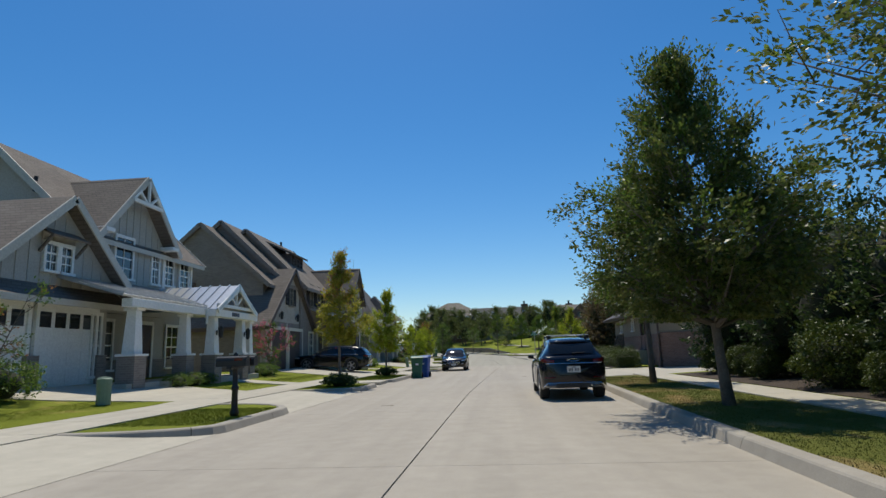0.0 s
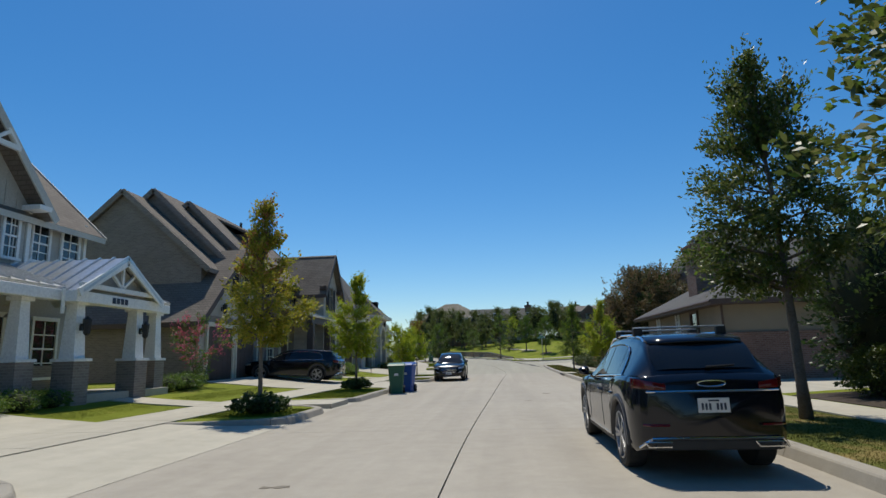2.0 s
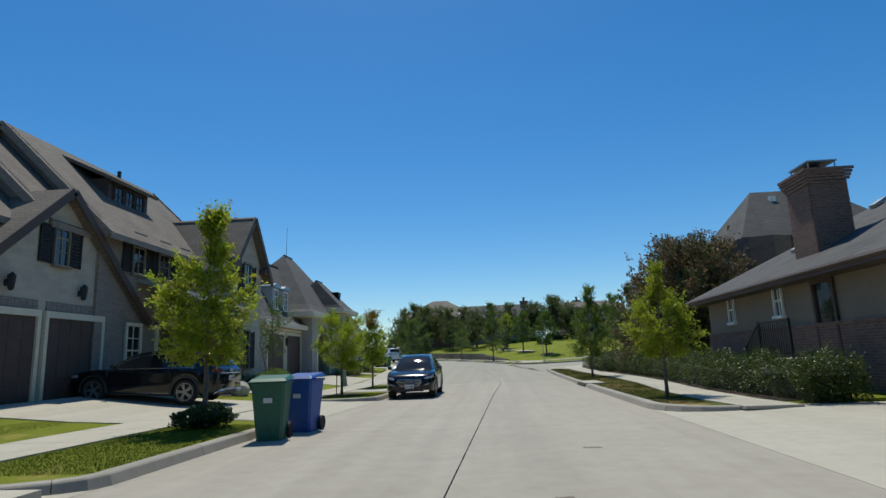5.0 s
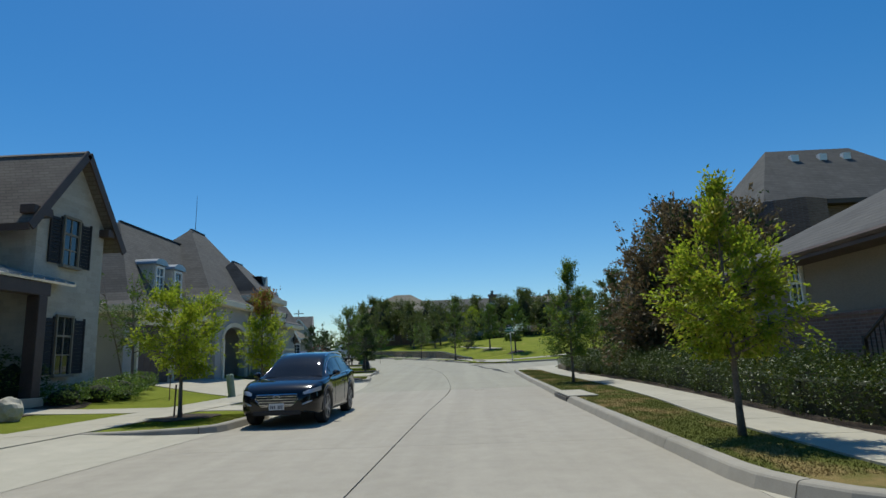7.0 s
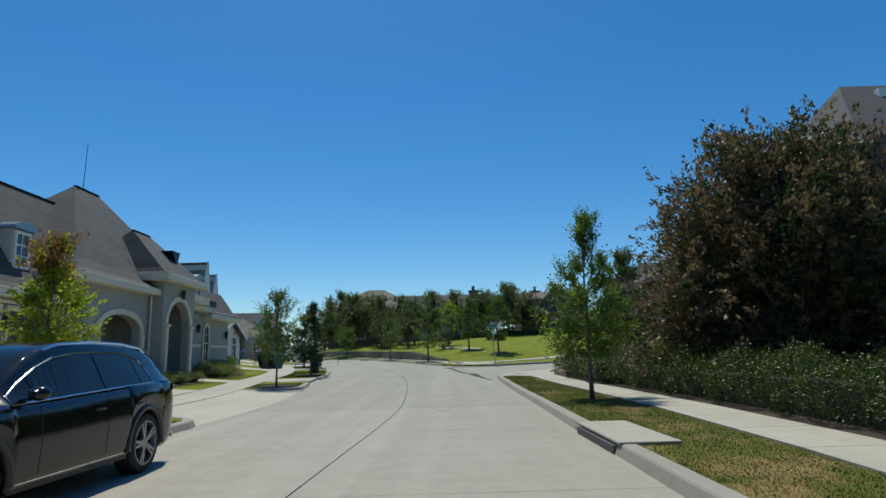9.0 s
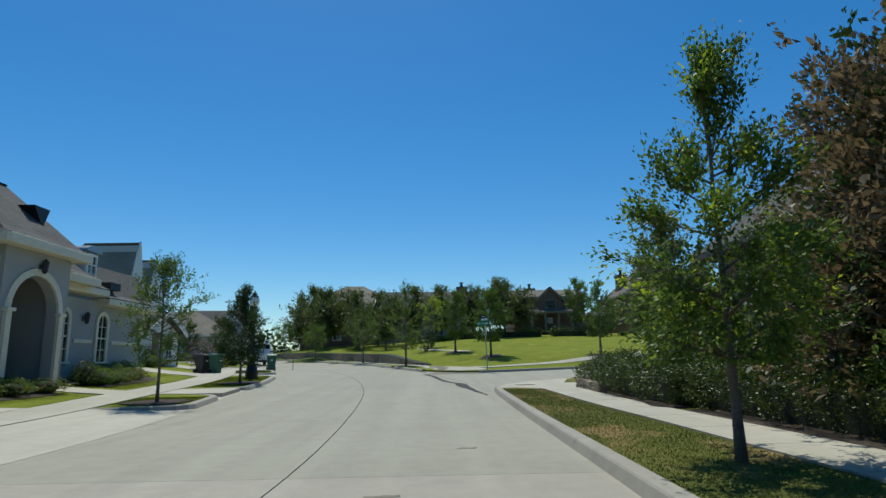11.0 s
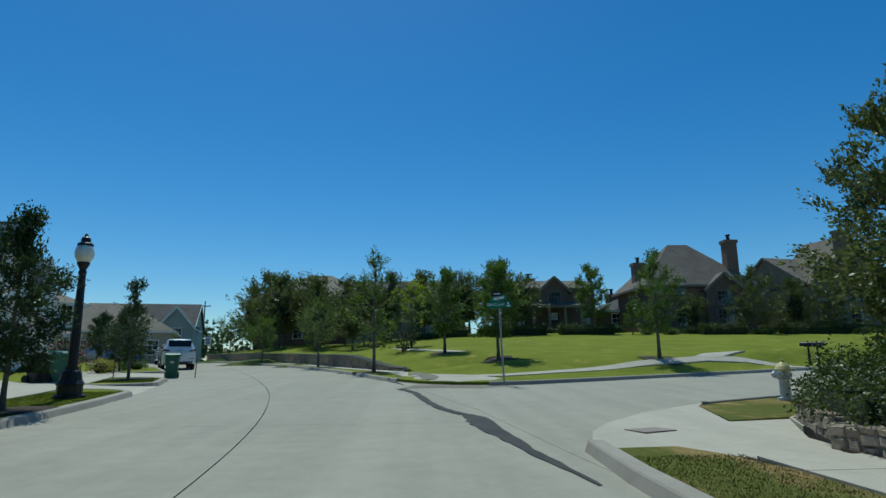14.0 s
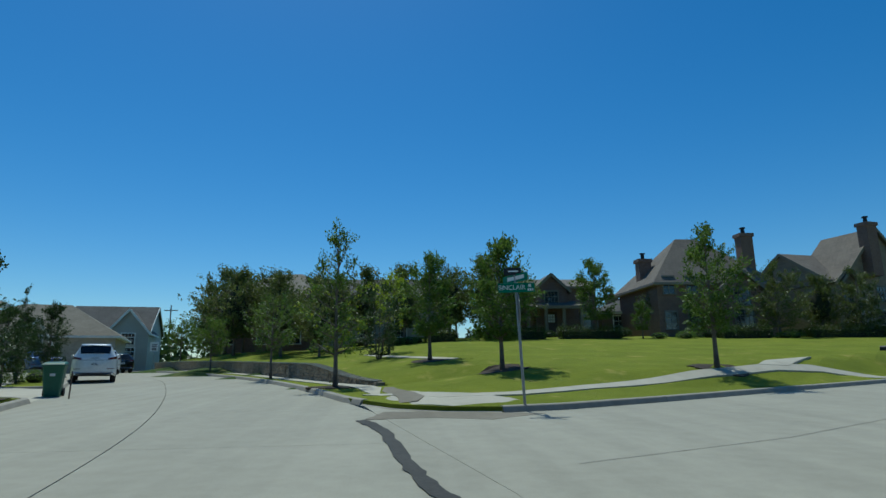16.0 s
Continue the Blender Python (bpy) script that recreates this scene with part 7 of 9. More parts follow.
for x, y, s in ((11.1, 17.0, 0.62), (11.2, 18.6, 0.68), (10.9, 9.0, 0.95), (11.2, 5.6, 1.1), (11.3, 20.6, 0.8), (10.8, 11.2, 0.6), (12.2, 14.2, 1.2), (12.0, 10.2, 1.2), (12.2, 6.6, 1.2), (13.0, 17.5, 1.2)):
    copy_thing(round_bush, pose(x, y, z_lot(x, y), 0, 0, x * 77) @ Matrix.Scale(s, 4))
low = build_shrub("shrub", "low spiky dark green planting round a tree", 0.55, 0.62, 0.42, "lf_dark", 2600, 0.07, 52)
low.matrix_basis = pose(-1.75, 20.3, z_lot(-1.75, 20.3))
for x, y, s in ((-1.9, 29.6, 0.95),):
    copy_thing(low, pose(x, y, z_lot(x, y), 0, 0, y * 31) @ Matrix.Scale(s, 4))
fs = build_shrub("shrub", "low rounded garden shrub along a house front", 0.6, 0.6, 0.55, "lf_green", 1500, 0.055, 53)
fs.matrix_basis = pose(-7.0, 26.6, z_lot(-7.0, 26.6))
for x, y, s in ((-6.75, 18.6, 0.8), (-6.7, 19.5, 0.85), (-6.72, 20.4, 0.75), (-7.2, 25.8, 0.95), (-7.3, 27.6, 0.9), (-8.0, 29.0, 0.9), (-7.9, 38.6, 0.8), (-6.0, 41.6, 1.0), (-5.9, 42.8, 1.1), (-6.1, 44.2, 1.2), (-6.5, 45.4, 1.0), (-7.2, 47.2, 1.1), (-5.6, 43.6, 0.7), (-6.4, 59.0, 0.9), (-6.4, 63.4, 1.1), (-7.4, 64.6, 1.0), (-7.6, 66.2, 1.1), (-7.6, 67.6, 1.2), (-10.9, 76.6, 1.2), (-11.2, 78.4, 1.1), (-9.6, 84.4, 1.0), (-10.6, 86.2, 1.2), (-9.9, 88.0, 1.0)):
    copy_thing(fs, pose(x, y, z_lot(x, y) - 0.02, 0, 0, y * 53) @ Matrix.Scale(s, 4))
ball = build_shrub("shrub", "clipped round green shrub", 0.45, 0.45, 0.85, "lf_hedge", 1500, 0.05, 54)
ball.matrix_basis = pose(-6.6, 63.0, z_lot(-6.6, 63.0))
copy_thing(ball, pose(-6.9, 41.0, z_lot(-6.9, 41.0)) @ Matrix.Scale(1.5, 4))
bush_l = build_shrub("shrub", "broad green bush beside the driveway", 0.95, 0.95, 0.9, "lf_green", 3000, 0.07, 55)
bush_l.matrix_basis = pose(-7.4, 12.2, z_lot(-7.4, 12.2))
copy_thing(bush_l, pose(-7.0, 10.4, z_lot(-7.0, 10.4), 0, 0, 80))
flow = build_shrub("flower_bed", "bed of straw-pink flowering plants", 0.7, 0.5, 0.5, "lf_green", 1100, 0.05, 56, "flowers", blossom="lf_rust")
flow.matrix_basis = pose(-6.2, 57.4, z_lot(-6.2, 57.4))
for x, y, s in ((-6.1, 58.6, 0.9), (-6.0, 60.0, 0.9), (-6.3, 64.2, 0.9), (-6.5, 65.4, 1.0), (-6.8, 66.8, 0.9)):
    copy_thing(flow, pose(x, y, z_lot(x, y), 0, 0, y * 40) @ Matrix.Scale(s, 4))
gold = build_shrub("shrub", "bright yellow-green rounded shrub", 0.6, 0.6, 0.65, "lf_yellow", 1400, 0.06, 57)
gold.matrix_basis = pose(-8.9, 82.3, z_lot(-8.9, 82.3))
copy_thing(gold, pose(8.9, 103.2, z_lot(8.9, 103.2)) @ Matrix.Scale(1.3, 4))
pinkb = build_shrub("shrub", "loose shrub with pink blossom by a white house", 0.9, 0.8, 1.7, "lf_dark", 1900, 0.07, 58, blossom="lf_pink")
pinkb.matrix_basis = pose(-8.6, 78.6, z_lot(-8.6, 78.6))
cyp = build_tree("narrow dark cypress by a white house", 4.2, 0.45, 0.1, "lf_dark", 3000, 0.08, 0.05, "oval", 59, limbs=30)
plant(cyp, -10.2, 87.2)
box = build_shrub("shrub", "low clipped dark shrub before a house front", 1.0, 0.6, 0.7, "lf_dark", 1100, 0.10, 60)
box.matrix_basis = pose(16.2, 107.0, z_lot(16.2, 107.0))
for i, x in enumerate((18.0, 22.4, 24.2, 10.2, 12.4, 27.8, 29.6, 31.4, 36.2, 37.9, 40.3, 42.2, 44.1, 46.3, 48.2, 3.0, 5.2)):
    y = 107.0 if x < 26 else 103.4
    copy_thing(box, pose(x, y, z_lot(x, y) - 0.03, 0, 0, x * 61) @ Matrix.Scale(0.8 + 0.35 * ((i * 7) % 5) / 5, 4))
for k, line in enumerate(([(12.3, 103.0), (16.7, 103.0)], [(17.9, 103.2), (22.6, 103.4)], [(7.8, 101.2), (9.9, 101.0)], [(29.4, 101.6), (33.2, 101.6)], [(36.2, 101.4), (42.0, 101.4)])):
    hedge("long low clipped dark hedge before a house front", line, 1.0, 0.8, "lf_hedge", 900, 70 + k, size=0.075)
mound = build_shrub("shrub", "low grey-green mounded shrub at the edge of a lawn", 0.7, 0.6, 0.5, "lf_green", 1200, 0.07, 61)
mound.matrix_basis = pose(5.8, 101.4, z_lot(5.8, 101.4))
for x, y, q in ((6.7, 101.2, 1.0), (7.4, 101.8, 0.8), (25.2, 102.4, 0.9), (27.0, 102.0, 1.1), (34.2, 101.2, 1.0), (35.2, 101.5, 0.9), (43.4, 101.5, 1.1), (45.2, 101.7, 1.0)):
    copy_thing(mound, pose(x, y, z_lot(x, y) - 0.02, 0, 0, x * 37) @ Matrix.Scale(q, 4))
lay("ground", [(-5.3, 38.0), (-5.3, 41.4), (-7.2, 45.6), (-8.6, 47.4), (-8.6, 38.0)], M["mulch"], 0.006, "dark mulch bed along a house front", "mulch", cell=2, skirt=0.05)
lay("ground", [(-5.6, 56.9), (-5.6, 60.3), (-7.3, 60.3), (-7.3, 56.9)], M["mulch"], 0.006, "dark mulch bed along a house front", "mulch", cell=2, skirt=0.05)
lay("ground", [(-5.9, 63.0), (-6.2, 68.4), (-8.4, 68.4), (-8.2, 63.0)], M["mulch"], 0.006, "dark mulch bed along a house front", "mulch", cell=2, skirt=0.05)
lay("ground", [(9.85, 53.8), (10.8, 53.8), (10.8, 60), (11.5, 61.8), (13.4, 62.9), (13.4, 63.6), (10.9, 62.6), (9.85, 60.3)], M["mulch"], 0.012, "dark soil strip under the corner hedge", "mulch", cell=2, skirt=0.2)
# mulch-coloured strip stands in for the shadow at the hedge's foot
lay("ground", [(walk_near(float(q)) + 1.07, float(q)) for q in np.linspace(31.4, 53.5, 9)] + [(10.9, 53.5), (10.9, 46), (10.6, 41), (10.1, 36), (10.1, 31.4)], M["mulch"], 0.004, "dark strip that paints the hedge's shadow along its foot", "soil", cell=2, skirt=0.05)
# the dark mulch colour also paints the evergreens' deep shade on this soil
lay("ground", [(10.1, 2), (10.15, 22.2), (18, 22.2), (18, 2)], M["mulch"], 0.006, "bare soil under the evergreens, their shade put into its dark colour", "soil", cell=3, skirt=0.05)


# ---- grass blades on the nearest turf ----
def blades(label, spots_xy, mat, seed, tall=0.055):
    rng = np.random.default_rng(seed)
    n = len(spots_xy)
    z = np.array([z_lot(float(a), float(b)) for a, b in spots_xy]) - 0.015
    ang = rng.random(n) * 6.28
    h = tall * (0.5 + 0.9 * rng.random(n))
    lean = rng.normal(size=(n, 2)) * 0.5 * h[:, None]
    wx, wy = np.cos(ang) * 0.006, np.sin(ang) * 0.006
    v = np.stack([np.stack([spots_xy[:, 0] - wx, spots_xy[:, 1] - wy, z], 1), np.stack([spots_xy[:, 0] + wx, spots_xy[:, 1] + wy, z], 1), np.stack([spots_xy[:, 0] + lean[:, 0], spots_xy[:, 1] + lean[:, 1], z + h], 1)], 1).reshape(-1, 3)
    me = bpy.data.meshes.new("grass")
    me.vertices.add(3 * n)
    me.vertices.foreach_set("co", v.astype(np.float32).ravel())
    me.loops.add(3 * n)
    me.loops.foreach_set("vertex_index", np.arange(3 * n, dtype=np.int32))
    me.polygons.add(n)
    me.polygons.foreach_set("loop_start", np.arange(0, 3 * n, 3, dtype=np.int32))
    me.materials.append(M[mat])
    me.update(calc_edges=True)
    return tagged(new("grass", me), label, "grass", kind="stuff")


rng = np.random.default_rng(5)
def scatter_right(y0, y1, n):
    y = y0 + (y1 - y0) * rng.random(n)
    lo = np.array([along(RIGHT, float(q)) + 0.16 for q in y])
    hi = np.array([walk_near(float(q)) - 0.01 for q in y])
    return np.stack([lo + (hi - lo) * rng.random(n), y], 1)


blades("short dry turf blades on the verge", np.concatenate([scatter_right(1, 21.5, 42000), scatter_right(31.6, 60.2, 62000)]), "blade_dry", 61, 0.019)
pts = []
for a, b in ISLANDS[1:9]:
    n = int((b - a) * 2200)
    y = a + 0.9 + (b - a - 2.2) * rng.random(n)
    lo = np.array([inner(float(q)) + 0.02 for q in y])
    hi = np.array([along(LEFT, float(q)) - 0.17 for q in y])
    pts.append(np.stack([lo + (hi - lo) * rng.random(n), y], 1))
for y0, y1 in ((8, 14.6), (19.2, 30.5), (37.2, 46), (57, 71)):
    n = int((y1 - y0) * 1500)
    y = y0 + (y1 - y0) * rng.random(n)
    o = np.array([outer(float(q)) for q in y])
    q = np.stack([o - 0.02 - 1.6 * rng.random(n), y], 1)
    for a, b in ((22.5, 24.3), (40.8, 42.6), (60.5, 62.8)):
        q = q[(q[:, 1] < a) | (q[:, 1] > b)]
    pts.append(q)
blades("short mown turf blades", np.concatenate(pts), "blade", 62, 0.024)


# ---- far houses ----
far_house("large house with a tan hipped roof behind trees", pose(-5.4, 123.5, 3.2), 12.5, 10, 5.2, 8.4, "br_red", "sh_tan")
far_house("grey house with a long shingled roof behind trees", pose(4.8, 114.2, 3.3), 11.5, 8, 4.4, 6.3, "grey_board", "sh_grey", chimneys=((4.3, -1.0, 7.0),), hip=False)
far_house("dark red-brown craftsman house with a tan-trimmed porch", pose(19.3, 114.6, 3.9), 8.4, 8, 4.6, 5.75, "br_red", "sh_brown", gables=((0.0, 2.8, 5.45),), chimneys=((-1.5, 0.5, 6.3),), porch=(-0.1, 5.0), trim="taupe", hip=False, rows=1)
far_house("low brick house with a grey roof between larger ones", pose(28.6, 118.0, 3.9), 6.5, 7, 2.6, 4.3, "br_dark", "sh_grey", chimneys=((-0.8, 0, 5.0),), rows=1, cols=2)
far_house("dark brick house with a steep hipped roof and tall chimney", pose(32.2, 110.4, 3.5), 10.0, 8, 4.6, 9.2, "br_red", "sh_brown", gables=((1.9, 3.4, 5.6),), chimneys=((3.9, -2.6, 9.4), (-4.2, 0, 7.6)), cols=5, trim="br_grey")
far_house("tan stone house with steep tudor gables and a stone chimney", pose(47.5, 111.0, 3.5, 0, 0, 12), 14.0, 8, 5.0, 7.7, "tudor_stone", "sh_brown", gables=((-1.65, 9.0, 9.2), (-5.6, 2.4, 5.6)), chimneys=((-2.85, -5.0, 9.9),), hip=False, trim="taupe", cols=5)
far_house("brick house with a hipped roof beyond the green", pose(63, 112, 3.2), 12, 9, 5.2, 8.4, "br_grey", "sh_grey", gables=((-2.5, 4.5, 7.4),))
far_house("tan-roofed house with white dormers down the road", pose(-27.5, 119.5, 1.6, 0, 0, 18), 13, 9, 3.2, 6.4, "stone", "sh_tan", gables=((-3.5, 2.0, 4.6), (0.5, 2.0, 4.6)), rows=1)
far_house("grey gabled house with white windows down the road", pose(-29.3, 138.0, 2.1, 0, 0, 12), 9, 9, 4.6, 7.7, "grey_board", "sh_grey", gables=((2.4, 4.4, 6.8), (-2.6, 3.0, 5.4)), hip=False)
far_house("white two-storey house with a columned porch", pose(-28.5, 102.5, 1.2, 0, 0, 62), 10, 8, 5.2, 7.6, "white_wall", "sh_tan", porch=(0, 8.0))
far_house("grey gabled house closing the end of the road", pose(-44, 140, 1.6, 0, 0, 40), 12, 9, 4.8, 8.0, "white_wall", "sh_grey", gables=((2.0, 4.4, 6.8),), hip=False)


# ---- cars ----
def build_car(name, label, L, W, H, base, wheel_r, paint, front=False, rails=True, bars=False, category="car", over=0.20, upright=False):
    """An SUV about its own middle on the ground, nose towards +y. over: the nose's share of the length before the front axle."""
    car = thing(name, label, category)
    yf = L * 0.5 - L * over
    yr = yf - base
    arch = wheel_r * 1.13
    half = W / 2

    def table(rows):
        """A smooth curve through rows of (share of the length, value)."""
        xs = np.linspace(rows[0][0], rows[-1][0], 161)
        vs = np.interp(xs, [r[0] for r in rows], [r[1] for r in rows])
        for _ in range(5):
            vs[1:-1] = (vs[:-2] + 2 * vs[1:-1] + vs[2:]) / 4
        return lambda q: float(np.interp(q, xs, vs))

    deck = table([(0, 0.63), (0.008, 0.675), (0.025, 0.70), (0.06, 0.70), (0.3, 0.675), (0.6, 0.64), (0.72, 0.635), (0.80, 0.615), (0.88, 0.585), (0.935, 0.55), (0.97, 0.505), (0.99, 0.455), (1.0, 0.40)])
    wide = table([(0, 0.78), (0.010, 0.86), (0.028, 0.92), (0.065, 0.975), (0.2, 1), (0.8, 1), (0.88, 0.985), (0.94, 0.93), (0.975, 0.84), (0.992, 0.73), (1.0, 0.62)])

    def share(y):
        return (y + L / 2) / L

    def low(y):
        end = min(y + L / 2, L / 2 - y)
        z = 0.155 * H + 0.055 * H * max(0, 1 - end / 0.35)
        for yc in (yf, yr):
            if abs(y - yc) < arch:
                z = max(z, wheel_r + math.sqrt(max(0, arch ** 2 - (y - yc) ** 2)))
        return z

    ys = set((np.linspace(0, 1, 64) * L - L / 2).tolist()) | {-L / 2 + s * L for s in (0.004, 0.008, 0.018, 0.982, 0.992, 0.996)}
    for yc in (yf, yr):
        ys |= {yc + arch * math.cos(math.pi * i / 20) for i in range(21)}
    body, rows = Mesh(), []
    for y in sorted(ys):
        w, zt, zl = half * wide(share(y)), deck(share(y)) * H, low(y)
        h = zt - zl
        ring = [(0.925, 0.0), (0.965, 0.05), (0.985, 0.16), (0.992, 0.34), (1.0, 0.52), (0.994, 0.66), (0.975, 0.80), (0.968, 0.86), (0.945, 0.93), (0.905, 0.975), (0.84, 0.998)]
        ring = [(w * a, zl + h * b) for a, b in ring] + [(w * 0.62, zt + 0.008 * H), (w * 0.32, zt + 0.014 * H), (0, zt + 0.016 * H)]
        rows.append([(x, y, z) for x, z in ring] + [(-x, y, z) for x, z in ring[-2::-1]])
    n = len(rows[0])
    body.v = [p for r in rows for p in r]
    body.f = [(i * n + j, (i + 1) * n + j, (i + 1) * n + j + 1, i * n + j + 1) for i in range(len(rows) - 1) for j in range(n - 1)]
    body.f += [tuple(range(n)), tuple((len(rows) - 1) * n + j for j in range(n))[::-1]]
    part("body", body, M[paint], car, "glossy painted body", smooth=True)
    u = Mesh()
    for a, b, ww in ((-L / 2 + 0.10, yr - arch, 0.84), (yr - arch, yr + arch, 0.60), (yr + arch, yf - arch, 0.88), (yf - arch, yf + arch, 0.60), (yf + arch, L / 2 - 0.16, 0.74)):
        u.box(-half * ww, a, (0.15 if ww > 0.85 else 0.19) * H, half * ww, b, 0.40 * H)
    part("underbody", u, M["trim_black"], car)
    # cabin
    tail = [(0.012, 0.66), (0.03, 0.80), (0.05, 0.91), (0.075, 0.965)] if upright else [(0.018, 0.685), (0.045, 0.79), (0.075, 0.885), (0.10, 0.94)]
    roof = table(tail + [(0.14, 0.972), (0.24, 0.993), (0.36, 1.0), (0.48, 0.988), (0.55, 0.962), (0.60, 0.915), (0.66, 0.81), (0.735, 0.645)])
    top = table([(0.012, 0.70), (0.06, 0.69), (0.12, 0.665), (0.3, 0.675), (0.5, 0.67), (0.57, 0.665), (0.735, 0.76)])
    q0, q1 = tail[0][0], 0.735
    GS = [q0 + (q1 - q0) * i / 44 for i in range(45)]
    rings = []
    for q in GS:
        y, zb, zr = -L / 2 + q * L, deck(q) * H - 0.012 * H, roof(q) * H
        wb, wt = half * wide(q) * 0.915, half * top(q)
        r = max(0.02, min(1.0, (zr - zb) / (0.26 * H)))
        rings.append([(wb, y, zb)] + [(wt * a, y, zr - b * H * r) for a, b in ((1.0, 0.070), (0.975, 0.043), (0.93, 0.024), (0.86, 0.011), (0.72, 0.003), (0.4, -0.004), (0.0, -0.007))])
    def skin(pick):
        """Those faces of the cabin's rings that pick(i, j) takes, with their own corners only."""
        m, kk = Mesh(), len(rings[0])
        for sg in (1, -1):
            where = {}
            for i in range(len(rings) - 1):
                for j in range(kk - 1):
                    if pick(i, j):
                        f = []
                        for a, b in ((i, j), (i + 1, j), (i + 1, j + 1), (i, j + 1)):
                            key = (a, b)
                            if key not in where:
                                p = rings[a][b]
                                where[key] = len(m.v)
                                m.v.append((p[0] * sg, p[1], p[2]))
                            f.append(where[key])
                        m.f.append(tuple(f if sg > 0 else f[::-1]))
        return m

    shell = skin(lambda i, j: not (GS[i] > 0.565 and j >= 2))
    wind = skin(lambda i, j: GS[i] > 0.565 and j >= 2)
    part("roof", shell, M[paint], car, "painted roof and pillars", smooth=True)
    part("windscreen", wind, M["car_glass"], car, "raked glass", smooth=True)

    def side_at(q, f, sg, out=0.006):
        """A place on the cabin's side: q along the car, f from the belt to the roof's edge."""
        lo = [float(np.interp(q, GS, [r[0][c] for r in rings])) for c in range(3)]
        hi = [float(np.interp(q, GS, [r[1][c] for r in rings])) for c in range(3)]
        return ((lo[0] + (hi[0] - lo[0]) * f + out) * sg, lo[1] + (hi[1] - lo[1]) * f, lo[2] + (hi[2] - lo[2]) * f)

    # rear glass under a roof spoiler
    g, qs = Mesh(), [q0 + 0.010 + (tail[3][0] - q0 - 0.012) * i / 8 for i in range(9)]
    for i, q in enumerate(qs):
        ww = half * top(q) * (0.88 + 0.06 * math.sin(math.pi * i / 8))
        for c in (-1, -0.86, -0.5, 0, 0.5, 0.86, 1):
            g.v.append((ww * c, -L / 2 + q * L - 0.014 + 0.014 * abs(c) ** 6, roof(q) * H + 0.014 - 0.014 * abs(c) ** 6))
    g.f = [(i * 7 + j, i * 7 + j + 1, i * 7 + j + 8, i * 7 + j + 7) for i in range(8) for j in range(6)]
    part("rear_window", g, M["car_glass"], car, "dark tinted glass", smooth=True)
    ysp, zsp = -L / 2 + tail[3][0] * L, tail[3][1] * H
    sp = Mesh()
    for y, z, ww, t in ((ysp - 0.13, zsp - 0.022, 0.60, 0.010), (ysp - 0.05, zsp + 0.018, 0.625, 0.03), (ysp + 0.12, zsp + 0.052, 0.60, 0.03)):
        sp.v += [(half * ww * c, y + 0.05 * c * c, z - 0.012 * c * c + d) for d in (0, -t) for c in (-1, -0.6, 0, 0.6, 1)]
    for i in range(2):
        o = i * 10
        sp.f += [(o + j, o + j + 1, o + 11 + j, o + 10 + j) for j in range(4)] + [(o + 5 + j, o + 15 + j, o + 16 + j, o + 6 + j) for j in range(4)]
    sp.f += [(j, j + 5, j + 6, j + 1) for j in range(4)] + [(0, 10, 15, 5), (10, 20, 25, 15), (4, 9, 19, 14), (14, 19, 29, 24)]
    part("spoiler", sp, M[paint], car, smooth=True)
    top_line = [(0.165, 0.30), (0.172, 0.55), (0.19, 0.78), (0.22, 0.91), (0.27, 0.965), (0.34, 0.975), (0.46, 0.975), (0.54, 0.955), (0.60, 0.91), (0.66, 0.84), (0.70, 0.62)]
    for sg in (1, -1):
        for n0, n1 in ((0.166, 0.225), (0.229, 0.393), (0.405, 0.632), (0.637, 0.692)):
            gl = Mesh()
            stops = [n0 + (n1 - n0) * i / 10 for i in range(11)]
            tops = [float(np.interp(q, [t[0] for t in top_line], [t[1] for t in top_line])) for q in stops]
            gl.v = [side_at(q, 0.06, sg) for q in stops] + [side_at(q, f, sg) for q, f in zip(stops, tops)]
            gl.f = [((i, i + 1, 12 + i, 11 + i) if sg > 0 else (i + 1, i, 11 + i, 12 + i)) for i in range(10)]
            part("side_window", gl, M["car_glass"], car, "dark tinted glass")
        edge = [side_at(q, f, sg, 0.009) for q, f in [(0.161, 0.03)] + top_line + [(0.708, 0.03), (0.56, 0.03), (0.4, 0.03), (0.161, 0.03)]]
        part("window_trim", Mesh().tube(edge, [0.009] * len(edge), 5), M["chrome"], car)
        if rails:
            pts = []
            for q, h in ((0.115, -0.005), (0.145, 0.022), (0.25, 0.032), (0.38, 0.034), (0.50, 0.026), (0.555, -0.005)):
                r = [float(np.interp(q, GS, [k[3][c] for k in rings])) for c in range(3)]
                pts.append((r[0] * sg, r[1], r[2] + h))
            part("roof_rail", Mesh().tube(pts, [0.013] * 6, 6), M["chrome"], car)
        mz, my = deck(0.69) * H + 0.045 * H, -L / 2 + 0.672 * L
        mir = Mesh()
        for a, s in ((-0.055, 0.5), (-0.045, 0.86), (-0.015, 1.0), (0.02, 0.95), (0.055, 0.72), (0.075, 0.35)):
            mir.v += [(sg * (half * 1.045 + 0.092 * s * math.cos(t) * (1 if math.cos(t) > 0 else 0.85)), my + a, mz + 0.062 * s * math.sin(t)) for t in [2 * math.pi * i / 12 for i in range(12)]]
        mir.f = [(i * 12 + j, i * 12 + (j + 1) % 12, (i + 1) * 12 + (j + 1) % 12, (i + 1) * 12 + j) for i in range(5) for j in range(12)] + [tuple(range(12)), tuple(60 + j for j in range(11, -1, -1))]
        beam(mir, (half * 0.89 * sg, my + 0.03, mz - 0.06), (half * 1.0 * sg, my + 0.01, mz - 0.045), 0.05, 0.03)
        part("mirror", mir, M[paint], car, smooth=True)
